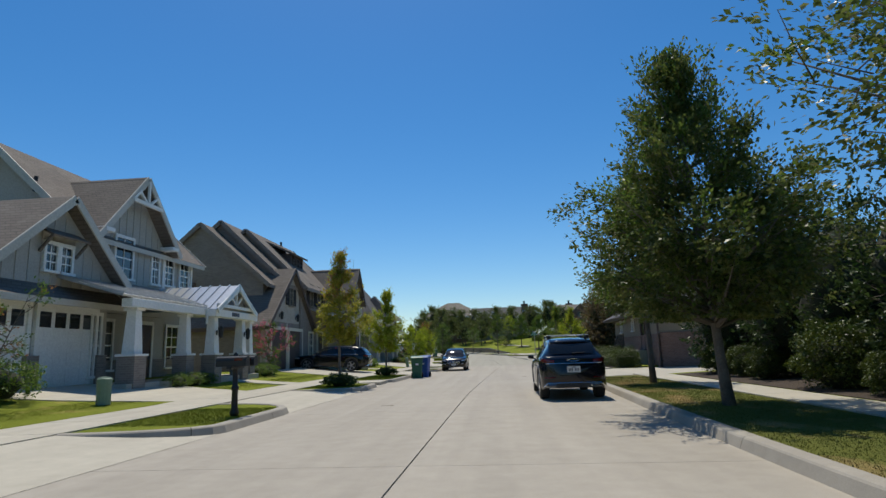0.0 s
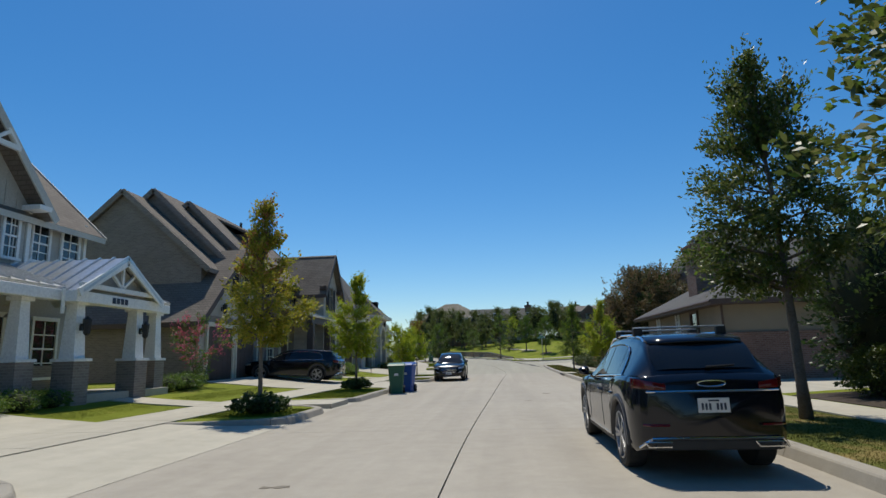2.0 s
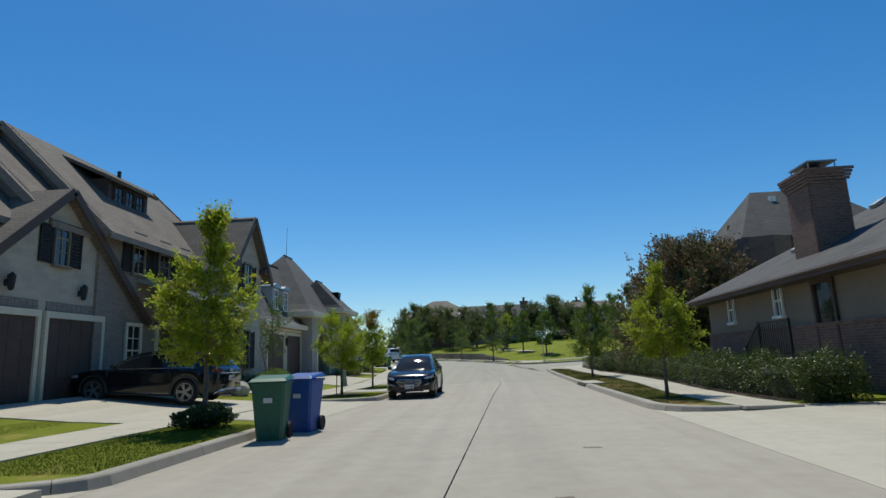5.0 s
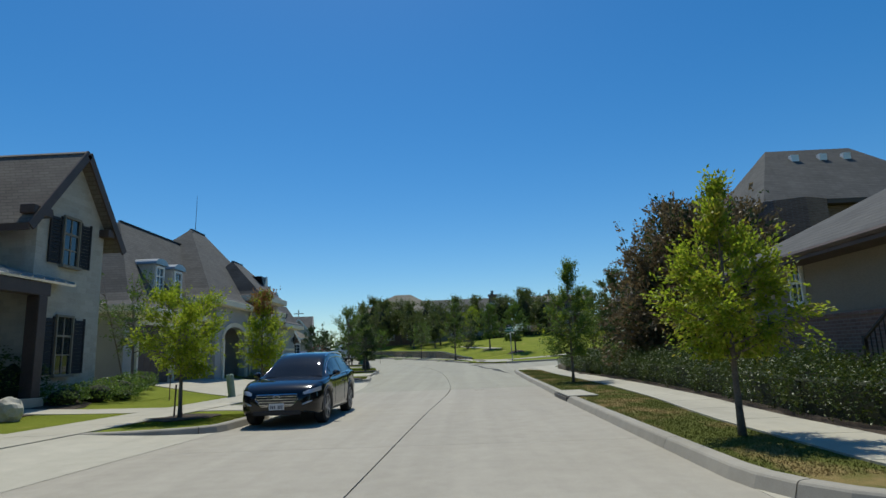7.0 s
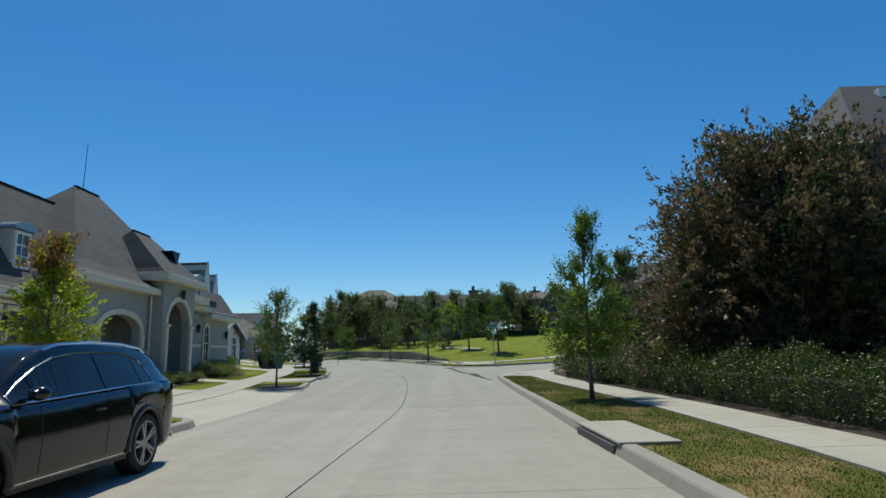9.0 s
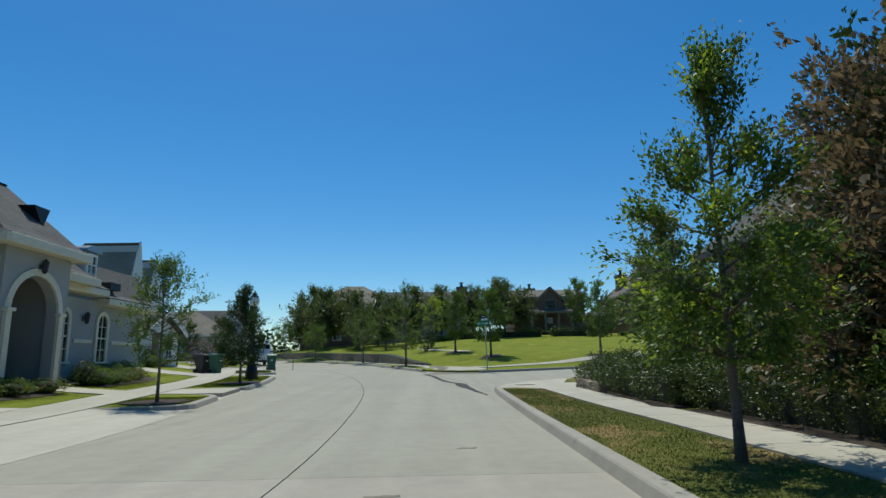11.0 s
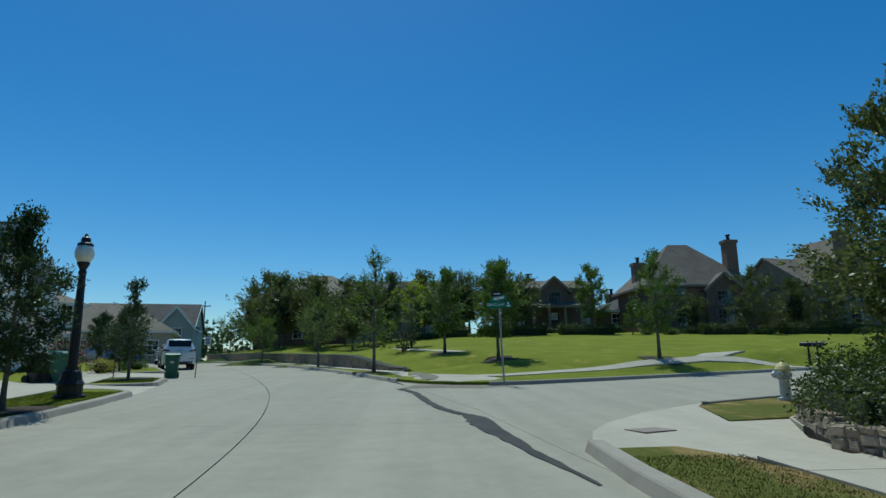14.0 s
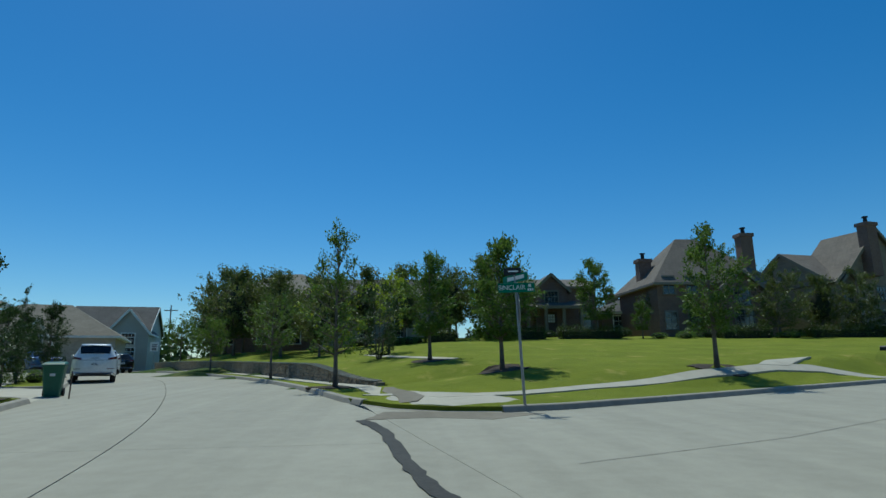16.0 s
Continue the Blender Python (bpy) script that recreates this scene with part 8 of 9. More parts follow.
        for q in (0.40, 0.635, 0.225):
            y = -L / 2 + q * L
            w, zt, zl = half * wide(q), deck(q) * H, low(y)
            if q < 0.3:
                zl = max(zl, wheel_r + arch * 0.9)
            h = zt - zl
            pts = [(sg * (w * a + 0.0005), y, zl + h * b) for a, b in ((0.985, 0.16), (0.992, 0.34), (1.0, 0.52), (0.994, 0.66), (0.975, 0.80), (0.968, 0.86), (0.945, 0.93))]
            part("door_gap", Mesh().tube(pts, [0.0035] * len(pts), 4), M["trim_black"], car)
        for q in (0.435, 0.255):
            yy, hx = -L / 2 + q * L, half * 0.98
            hm = Mesh().tube([(sg * (hx - 0.005), yy - 0.085, 0.535 * H), (sg * (hx + 0.022), yy - 0.06, 0.537 * H), (sg * (hx + 0.024), yy + 0.06, 0.537 * H), (sg * (hx - 0.005), yy + 0.085, 0.535 * H)], [0.012] * 4, 8)
            part("door_handle", hm, M[paint], car, smooth=True)
        sill = Mesh().box(min(sg * half * 0.90, sg * half * 0.965), yr + arch + 0.01, 0.15 * H, max(sg * half * 0.90, sg * half * 0.965), yf - arch - 0.01, 0.195 * H)
        part("sill_trim", sill, M["trim_black"], car, round_by=0.015)
        line = [(sg * half * 0.968, yr + arch + 0.03, 0.198 * H), (sg * half * 0.968, yf - arch - 0.03, 0.198 * H)]
        part("sill_strip", Mesh().tube(line, [0.007, 0.007], 5), M["chrome"], car)
        for yc in (yf, yr):
            am = Mesh()
            for t in [math.pi * (-0.04 + 1.08 * i / 24) for i in range(25)]:
                for rr, xo in ((arch * 0.99, 0.93), (arch * 0.995, 0.995), (arch * 1.13, 0.999), (arch * 1.14, 0.97)):
                    y = yc + rr * math.cos(t)
                    am.v.append((sg * half * wide(min(1, max(0, share(y)))) * xo + sg * 0.004, y, max(0.16 * H, wheel_r + rr * math.sin(t))))
            am.f = [((i * 4 + j, (i + 1) * 4 + j, (i + 1) * 4 + j + 1, i * 4 + j + 1) if sg > 0 else (i * 4 + j, i * 4 + j + 1, (i + 1) * 4 + j + 1, (i + 1) * 4 + j)) for i in range(24) for j in range(3)]
            part("arch_trim", am, M["arch"], car, "satin dark wheel-arch trim", smooth=True)
            liner = Mesh()
            for t in [math.pi * i / 16 for i in range(17)]:
                liner.v += [(sg * half * x, yc + arch * 0.995 * math.cos(t), wheel_r + arch * 0.995 * math.sin(t)) for x in (0.60, 0.95)]
            liner.f = [(2 * i, 2 * i + 1, 2 * i + 3, 2 * i + 2) for i in range(16)]
            part("wheel_well", liner, M["trim_black"], car)
            tw = 0.105
            at_w = pose(half * 0.965 * sg - tw * sg, yc, wheel_r, 0, 90 * sg, 0)
            ty = Mesh().lathe([(wheel_r * 0.70, -tw), (wheel_r * 0.93, -tw * 1.02), (wheel_r * 0.99, -tw * 0.8), (wheel_r, -tw * 0.4), (wheel_r, tw * 0.4), (wheel_r * 0.99, tw * 0.8), (wheel_r * 0.93, tw * 1.02), (wheel_r * 0.74, tw * 0.98), (wheel_r * 0.72, tw * 0.4)], 36)
            wh = part("wheel", ty.moved(at_w), M["rubber"], car, "black tyre on an alloy rim")
            rim = Mesh().lathe([(wheel_r * 0.745, tw * 0.95), (wheel_r * 0.74, tw * 1.05), (wheel_r * 0.69, tw * 1.05), (wheel_r * 0.66, tw * 0.5)], 32, cap=False)
            for i in range(5):
                for d in (-0.15, 0.15):
                    t = 2 * math.pi * i / 5 + 0.3
                    beam(rim, (0.05 * math.cos(t + d), 0.05 * math.sin(t + d), tw * 0.86), (wheel_r * 0.71 * math.cos(t + d * 0.9), wheel_r * 0.71 * math.sin(t + d * 0.9), tw * 0.98), 0.030, 0.028, (0, 0, 1))
            rim.lathe([(0.072, tw * 0.7), (0.066, tw * 0.95), (0.03, tw * 1.0), (0.0, tw * 1.0)], 14)
            part("rim", rim.moved(at_w), M["alloy"], wh, "spoked silver rim")
            disc = Mesh().lathe([(wheel_r * 0.52, tw * 0.15), (wheel_r * 0.52, tw * 0.3), (0.05, tw * 0.3)], 20).moved(at_w)
            part("brake_disc", disc, M["galv"], wh)
    # tail
    yb = -L / 2

    def skin(x, z, out=0.008):
        """A place on the tail's skin at the height z, for a share x of the half width."""
        for i in range(40):
            q = 0.10 * i / 39
            if half * wide(q) * 0.99 >= abs(x) * half or i == 39:
                return (x * half, yb + q * L - out, z)

    for sg in (1, -1):
        m, cols = Mesh(), (0.56, 0.62, 0.70, 0.77, 0.83, 0.87, 0.90, 0.92, 0.935)
        for c in cols:
            u_ = (c - 0.56) / 0.375
            m.v += [skin(sg * c, (0.59 + 0.016 * u_) * H), skin(sg * c, (0.622 + 0.032 * u_) * H, 0.012), skin(sg * c, (0.632 + 0.042 * u_) * H, 0.002)]
        m.f = [((3 * i + j, 3 * i + 1 + j, 3 * i + 4 + j, 3 * i + 3 + j) if sg < 0 else (3 * i + j, 3 * i + 3 + j, 3 * i + 4 + j, 3 * i + 1 + j)) for i in range(len(cols) - 1) for j in (0, 1)]
        part("tail_lamp", m, M["redlight"], car, "dark red lamp cluster", smooth=True)
        rf = Mesh()
        pr = [skin(sg * c, 0.36 * H, 0.012) for c in (0.55, 0.68, 0.78, 0.85)]
        part("reflector", rf.tube(pr, [0.013] * 4, 6), M["redlight"], car)
        xh = sg * half * 0.66
        ex = [(xh - 0.13 * half * 2 * 0.8, yb - 0.012, 0.25 * H), (xh + 0.08 * half * 2 * 0.8, yb - 0.006, 0.25 * H), (xh + 0.075 * half * 2 * 0.8, yb - 0.006, 0.218 * H), (xh - 0.10 * half * 2 * 0.8, yb - 0.012, 0.218 * H)]
        part("exhaust_trim", Mesh().tube(ex + [ex[0]], [0.008] * 5, 5, False), M["chrome"], car, "bright outline of the exhaust outlet")
    strip = [skin(c, 0.582 * H, 0.014) for c in (-0.80, -0.7, -0.4, 0, 0.4, 0.7, 0.80)]
    part("chrome_strip", Mesh().tube(strip, [0.009] * 7, 5), M["chrome"], car)
    lip = [skin(c, z * H, 0.012) for c, z in ((-0.90, 0.205), (-0.84, 0.24), (-0.77, 0.272), (-0.4, 0.275), (0, 0.275), (0.4, 0.275), (0.77, 0.272), (0.84, 0.24), (0.90, 0.205))]
    part("bumper_trim", Mesh().tube(lip, [0.012, 0.014, 0.012, 0.008, 0.008, 0.008, 0.012, 0.014, 0.012], 5), M["chrome"], car, "thin bright bumper line")
    part("diffuser", Mesh().box(-half * 0.74, yb - 0.006, 0.195 * H, half * 0.74, yb + 0.08, 0.262 * H), M["trim_black"], car, "matt dark diffuser", round_by=0.012)
    pw, ph, pz = 0.145, 0.135, 0.44 * H
    pl = part("number_plate", Mesh().box(-pw, yb - 0.022, pz, pw, yb + 0.02, pz + ph), M["plate"], car, "white plate with dark marks")
    marks = Mesh()
    for i in range(7):
        if i != 3:
            marks.box(-pw + 0.028 + i * 0.035, yb - 0.025, pz + 0.025, -pw + 0.028 + i * 0.035 + 0.02, yb - 0.021, pz + 0.088)
    marks.box(-0.05, yb - 0.025, pz + 0.104, 0.05, yb - 0.021, pz + 0.120)
    part("plate_marks", marks, M["ink"], pl)
    zw = roof(q0 + 0.012) * H
    wip = Mesh().tube([(0.0, yb + (q0 + 0.012) * L - 0.03, zw + 0.015), (0.36 * half * 2 * 0.5, yb + (q0 + 0.016) * L - 0.03, zw + 0.03)], [0.010, 0.006], 5)
    part("wiper", wip, M["trim_black"], car)
    if not front:
        part("badge", Mesh().tube([(0.17 * half * math.cos(6.283 * j / 20), yb - 0.012, 0.632 * H + 0.028 * math.sin(6.283 * j / 20)) for j in range(21)], [0.007] * 21, 5, False), M["chrome"], car, "oval chrome ornament")
    # nose
    y1 = L / 2

    def nose(x, z, out=0.008):
        for i in range(40):
            q = 1.0 - 0.10 * i / 39
            if half * wide(q) * 0.985 >= abs(x) * half and deck(q) * H >= z or i == 39:
                return (x * half, yb + q * L + out, z)

    for sg in (1, -1):
        m, cols = Mesh(), (0.50, 0.60, 0.70, 0.79, 0.86, 0.91, 0.945)
        for i, c in enumerate(cols):
            u_ = i / 6
            m.v += [nose(sg * c, (0.415 + 0.05 * u_) * H, 0.006), nose(sg * c, (0.445 + 0.055 * u_) * H, 0.010), nose(sg * c, (0.46 + 0.062 * u_) * H, 0.004)]
        m.f = [((3 * i + j, 3 * i + 1 + j, 3 * i + 4 + j, 3 * i + 3 + j) if sg > 0 else (3 * i + j, 3 * i + 3 + j, 3 * i + 4 + j, 3 * i + 1 + j)) for i in range(6) for j in (0, 1)]
        part("headlamp", m, M["headlight"], car, "clear swept headlamp", smooth=True)
        fog = [nose(sg * c, (0.30 + 0.02 * i) * H, 0.006) for i, c in enumerate((0.60, 0.70, 0.80))]
        part("fog_lamp", Mesh().tube(fog, [0.012, 0.018, 0.010], 6), M["headlight"], car)
    outl = [(-0.36, 0.285), (0.36, 0.285), (0.50, 0.37), (0.47, 0.435), (-0.47, 0.435), (-0.50, 0.37)]
    g = Mesh().slab([(x * half, y1 + (0.014 if abs(x) < 0.4 else -0.002), z * H) for x, z in outl][::-1], 0.08, (0, 1, 0))
    gr = part("grille", g, M["trim_black"], car, "dark hexagonal grille")
    for i in range(4):
        z = 0.305 + i * 0.034
        hw = half * (0.40 + 0.08 * min(1, i / 2.5))
        bar = Mesh()
        beam(bar, (-hw, y1 + 0.016, z * H), (hw, y1 + 0.016, z * H), 0.018, 0.011)
        part("grille_bar", bar, M["chrome"], gr)
    part("grille_surround", Mesh().tube([(x * half, y1 + 0.012, z * H) for x, z in outl + outl[:1]], [0.010] * 7, 5), M["chrome"], gr)
    oval = [(0.065 * math.cos(6.283 * j / 16), y1 + 0.024, 0.405 * H + 0.033 * math.sin(6.283 * j / 16)) for j in range(17)]
    part("badge", Mesh().tube(oval, [0.007] * 17, 5, False), M["chrome"], gr, "oval chrome ornament")
    fz = 0.235 * H
    fp = part("number_plate", Mesh().box(-pw, y1 - 0.02, fz, pw, y1 + 0.026, fz + ph * 0.9), M["plate"], car, "white plate with dark marks")
    marks = Mesh()
    for i in range(7):
        if i != 3:
            marks.box(-pw + 0.028 + i * 0.035, y1 + 0.025, fz + 0.025, -pw + 0.028 + i * 0.035 + 0.02, y1 + 0.029, fz + 0.085)
    part("plate_marks", marks, M["ink"], fp)
    part("lower_intake", Mesh().box(-half * 0.56, y1 - 0.05, 0.165 * H, half * 0.56, y1 + 0.008, 0.225 * H), M["trim_black"], car, round_by=0.015)
    if bars:
        for s in (0.205, 0.43):
            y = -L / 2 + s * L
            wx = half * 0.64
            b = part("roof_bar", Mesh().box(-wx, y - 0.035, H + 0.052, wx, y + 0.035, H + 0.070), M["bar_silver"], car, "silver roof cross bar", round_by=0.008)
            for sg in (1, -1):
                part("foot", Mesh().box(min(sg * (wx - 0.09), sg * (wx + 0.01)), y - 0.045, H - 0.03, max(sg * (wx - 0.09), sg * (wx + 0.01)), y + 0.045, H + 0.060), M["trim_black"], b, round_by=0.012)
    return car


q_suv = build_car("car", "dark blue-black SUV with silver roof bars parked at the kerb", 4.30, 1.55, 1.42, 2.68, 0.335, "navy", bars=True, over=0.195)
q_suv.matrix_basis = pose(5.51, 15.88, z_road(16), 0, 0, -0.3)
tuc = build_car("car", "black SUV with chrome grille parked facing down the street", 4.20, 1.64, 1.44, 2.50, 0.325, "blackcar", front=True)
tuc.matrix_basis = pose(0.88, 39.78, z_road(39), 0, 0, 180.5)
drv = build_car("car", "black crossover parked on a driveway", 4.55, 1.72, 1.47, 2.7, 0.335, "blackcar", rails=False)
drv.matrix_basis = pose(-6.3, 35.3, z_lot(-6.2, 35.3) - 0.02, 0, 0, 90) @ pose(0, 0, 0, 2.6, 0, 0)
cru = build_car("car", "large white SUV parked by the kerb down the road", 4.75, 1.90, 1.80, 2.75, 0.37, "whitecar", upright=True)
cru.matrix_basis = pose(-9.1, 91.4, z_road(91.4) + 0.01, 0, 0, 25) @ pose(0, 0, 0, 1.6, 0, 0)
for x, y, r, c, lab in ((-14.2, 103.0, 30, "whitecar", "silver-white car parked far down the road"), (-22.5, 108.5, 60, "bluecar", "blue car on a far driveway"), (-17.5, 112.5, 35, "blackcar", "dark car parked far down the road")):
    c2 = build_car("car", lab, 4.5, 1.85, 1.6, 2.7, 0.34, c)
    c2.matrix_basis = pose(x, y, (z_road(y) if c != "bluecar" else z_lot(x, y)) + 0.01, 0, 0, r)


# ---- street furniture and small things ----
def wheelie_bin(label, mat, lid=None):
    """A tall wheeled refuse cart about its own foot, front towards -y."""
    b = thing("wheelie_bin", label, "bin", group="wheeled bins")
    m = Mesh()
    levels = [(0.0, 0.21, -0.20, 0.20), (0.25, 0.23, -0.24, 0.22), (0.85, 0.28, -0.31, 0.27), (0.96, 0.29, -0.33, 0.28)]
    v = []
    for z, w, a, c in levels:
        v += [(-w, a + 0.04, z), (-w + 0.04, a, z), (w - 0.04, a, z), (w, a + 0.04, z), (w, c, z), (-w, c, z)]
    m.add(v, [(i * 6 + j, i * 6 + (j + 1) % 6, i * 6 + 6 + (j + 1) % 6, i * 6 + 6 + j) for i in range(3) for j in range(6)] + [tuple(range(5, -1, -1)), tuple(range(18, 24))])
    part("body", m, M[mat], b)
    part("rim", Mesh().box(-0.315, -0.355, 0.925, 0.315, 0.30, 0.96), M[mat], b, round_by=0.01)
    lm = Mesh().add([(-0.32, -0.38, 0.965), (0.32, -0.38, 0.965), (0.32, 0.33, 1.0), (-0.32, 0.33, 1.0), (-0.27, -0.30, 1.02), (0.27, -0.30, 1.02), (0.27, 0.27, 1.07), (-0.27, 0.27, 1.07)], [(0, 3, 2, 1), (4, 5, 6, 7), (0, 1, 5, 4), (1, 2, 6, 5), (2, 3, 7, 6), (3, 0, 4, 7)])
    part("lid", lm, M[lid or mat], b, round_by=0.012)
    part("handle", Mesh().tube([(-0.25, 0.36, 0.93), (0.25, 0.36, 0.93)], [0.016, 0.016], 8), M[mat], b)
    for s in (-1, 1):
        w = Mesh().lathe([(0.04, -0.03), (0.13, -0.035), (0.13, 0.035), (0.04, 0.03)], 16).moved(pose(0.25 * s, 0.25, 0.13, 0, 90, 0))
        part("wheel", w, M["rubber"], b)
    part("emblem", Mesh().box(-0.07, -0.315, 0.62, 0.07, -0.285, 0.70), M["plate"], b, "small pale emblem")
    return b


gb = wheelie_bin("green wheeled bin standing in the gutter", "green_bin")
gb.matrix_basis = pose(-0.18, 28.55, z_road(28) + 0.0, 0, 0, 8)
bb = wheelie_bin("blue wheeled bin standing in the gutter", "blue_bin")
bb.matrix_basis = pose(0.02, 29.65, z_road(29) + 0.0, 0, 0, -6)
g2 = copy_thing(gb, pose(-4.85, 80.1, z_road(80.1), 0, 0, 20))
g2["label"] = "green wheeled bin beside a parked white car"
g3 = copy_thing(gb, pose(-6.5, 75.0, z_lot(-6.5, 75.0), 0, 0, 70))
g3["label"] = "green wheeled bin lying by the pavement"
db = wheelie_bin("dark wheeled bin beside the pavement", "trim_black")
db.matrix_basis = pose(-7.25, 75.0, z_lot(-7.25, 75.0), 0, 0, 70)
for x, y in ((-14.8, 98.6), (-15.8, 99.6)):
    o = copy_thing(bb, pose(x, y, z_lot(x, y), 0, 0, 30))
    o["label"] = "blue wheeled bin on the far pavement"


def mailbox(label, n=2, gap=0.36, axis="y"):
    """Curved-top letter boxes on one turned post, doors towards +x."""
    b = thing("mailbox", label, "mailbox", group="letter boxes")
    p = Mesh().lathe([(0.075, 0.0), (0.085, 0.06), (0.06, 0.14), (0.055, 0.45), (0.068, 0.47), (0.068, 0.52), (0.048, 0.55), (0.045, 0.98), (0.06, 1.0), (0.03, 1.08), (0.045, 1.12), (0.0, 1.17)], 12)
    part("post", p, M["black"], b, smooth=True)
    arm = Mesh().box(-0.05, -gap / 2 - 0.1, 0.86, 0.05, gap / 2 + 0.1, 0.90)
    part("arm", arm, M["black"], b, round_by=0.006)
    for i in range(n):
        y = (i - (n - 1) / 2) * gap
        prof = [(-0.085, 0)] + [(-0.085 * math.cos(math.pi * j / 8), 0.10 + 0.085 * math.sin(math.pi * j / 8)) for j in range(9)] + [(0.085, 0)]
        m = Mesh().slab([(0.30, y + a, 0.90 + c) for a, c in prof], 0.56, (1, 0, 0))
        bx = part("box", m, M["black"], b)
        part("door", Mesh().slab([(0.315, y + a * 1.06, 0.90 + c * 1.04) for a, c in prof], 0.02, (1, 0, 0)), M["black"], bx)
        part("flag", Mesh().box(0.1, y - 0.095, 1.0, 0.25, y - 0.088, 1.05), M["redlight"], bx)
    return b


mb = mailbox("black twin letter boxes on a turned post in the verge")
mb.matrix_basis = pose(-1.12, 10.75, z_lot(-1.12, 10.75))
for x, y in ((24.6, 81.75), (25.3, 82.1)):
    o = copy_thing(mb, pose(x, y, z_lot(x, y), 0, 0, -62))
    o["label"] = "black letter box on a post by the side street"


def street_lamp():
    b = thing("street_lamp", "dark street lamp with a pale acorn globe", "street lamp")
    base = Mesh().lathe([(0.33, 0), (0.33, 0.07), (0.27, 0.10), (0.27, 0.30), (0.30, 0.33), (0.24, 0.42), (0.20, 0.62), (0.155, 0.66), (0.155, 0.72)], 12)
    part("base", base, M["black"], b, "fluted cast base")
    shaft = Mesh()
    n = 16
    prof = [(0.115, 0.70), (0.095, 1.6), (0.075, 2.9), (0.09, 2.93), (0.09, 2.98), (0.07, 3.02), (0.14, 3.16), (0.14, 3.2)]
    shaft.lathe(prof, n)
    shaft.v = [(x * (1.06 if i % 2 else 0.94), y * (1.06 if i % 2 else 0.94), z) if 0.7 < z < 2.91 else (x, y, z) for i, (x, y, z) in enumerate(shaft.v)]
    part("pole", shaft, M["black"], b)
    g = part("globe", Mesh().lathe([(0.13, 3.2), (0.20, 3.32), (0.215, 3.44), (0.19, 3.56), (0.17, 3.60)], 20), M["globe"], b, "pale frosted acorn globe", smooth=True)
    part("cap", Mesh().lathe([(0.18, 3.60), (0.17, 3.66), (0.11, 3.70), (0.10, 3.80), (0.05, 3.84), (0.03, 3.9), (0.0, 3.93)], 16), M["black"], g)
    return b


sl = street_lamp()
sl.matrix_basis = pose(-2.55, 68.5, z_lot(-2.55, 68.5) - 0.02)


def words(text, size, mat, m, parent, name="letters"):
    cu = bpy.data.curves.new(name, "FONT")
    cu.body, cu.size, cu.align_x, cu.align_y, cu.extrude = text, size, "CENTER", "CENTER", 0.001
    tmp = bpy.data.objects.new(name, cu)
    scene.collection.objects.link(tmp)
    dg = bpy.context.evaluated_depsgraph_get()
    me = bpy.data.meshes.new_from_object(tmp.evaluated_get(dg))
    bpy.data.objects.remove(tmp)
    me.materials.clear()
    me.materials.append(M[mat])
    return part(name, me, M[mat], parent, at=m)


def street_sign():
    b = thing("street_sign", "green street name sign on a thin leaning post", "street sign")
    part("post", Mesh().tube([(0, 0, -0.1), (0, 0, 2.72)], [0.03, 0.03], 8), M["galv"], b)
    pl = part("name_plate", Mesh().box(-0.40, -0.012, 2.33, 0.40, 0.0, 2.53), M["sign_green"], b, "green plate with white letters", at=pose(0.0, -0.035, 0), round_by=0.004)
    words("SINCLAIR", 0.14, "sign_white", pose(-0.10, -0.0145, 2.43, 90, 0, 0), pl)
    part("panel_mark", Mesh().box(0.26, -0.0155, 2.44, 0.32, -0.0125, 2.50).box(0.24, -0.0155, 2.36, 0.275, -0.0125, 2.41).box(0.285, -0.0155, 2.36, 0.32, -0.0125, 2.41).box(0.33, -0.0155, 2.36, 0.365, -0.0125, 2.41), M["sign_white"], pl)
    pl2 = part("name_plate", Mesh().box(-0.012, -0.40, 2.55, 0.0, 0.40, 2.72), M["sign_green"], b, "green plate seen almost edge-on", at=pose(0, 0, 0, 0, 0, 24))
    part("panel_mark", Mesh().box(-0.0155, -0.3, 2.60, -0.0125, 0.25, 2.68), M["sign_white"], pl2)
    top = part("top_plate", Mesh().box(-0.19, -0.01, 2.70, 0.19, 0.0, 2.86), M["trim_black"], b, "small dark plate with an unreadable pale mark", at=pose(-0.06, -0.03, 0))
    part("panel_mark", Mesh().box(-0.10, -0.014, 2.77, 0.12, -0.011, 2.80), M["sign_white"], top)
    n = 8
    oc = [(0.30 * math.cos(math.pi * (i + 0.5) / 4), 2.0 + 0.30 * math.sin(math.pi * (i + 0.5) / 4)) for i in range(n)]
    part("stop_plate", Mesh().slab([(0, a, c) for a, c in oc], 0.012, (1, 0, 0)), M["sign_back"], b, "eight-sided grey plate seen from behind", at=pose(0.045, 0, 0, 0, 0, -14))
    return b


sg = street_sign()
sg.matrix_basis = pose(8.3, 72.85, z_lot(8.3, 72.85) - 0.02, 0, -2.2, 4)


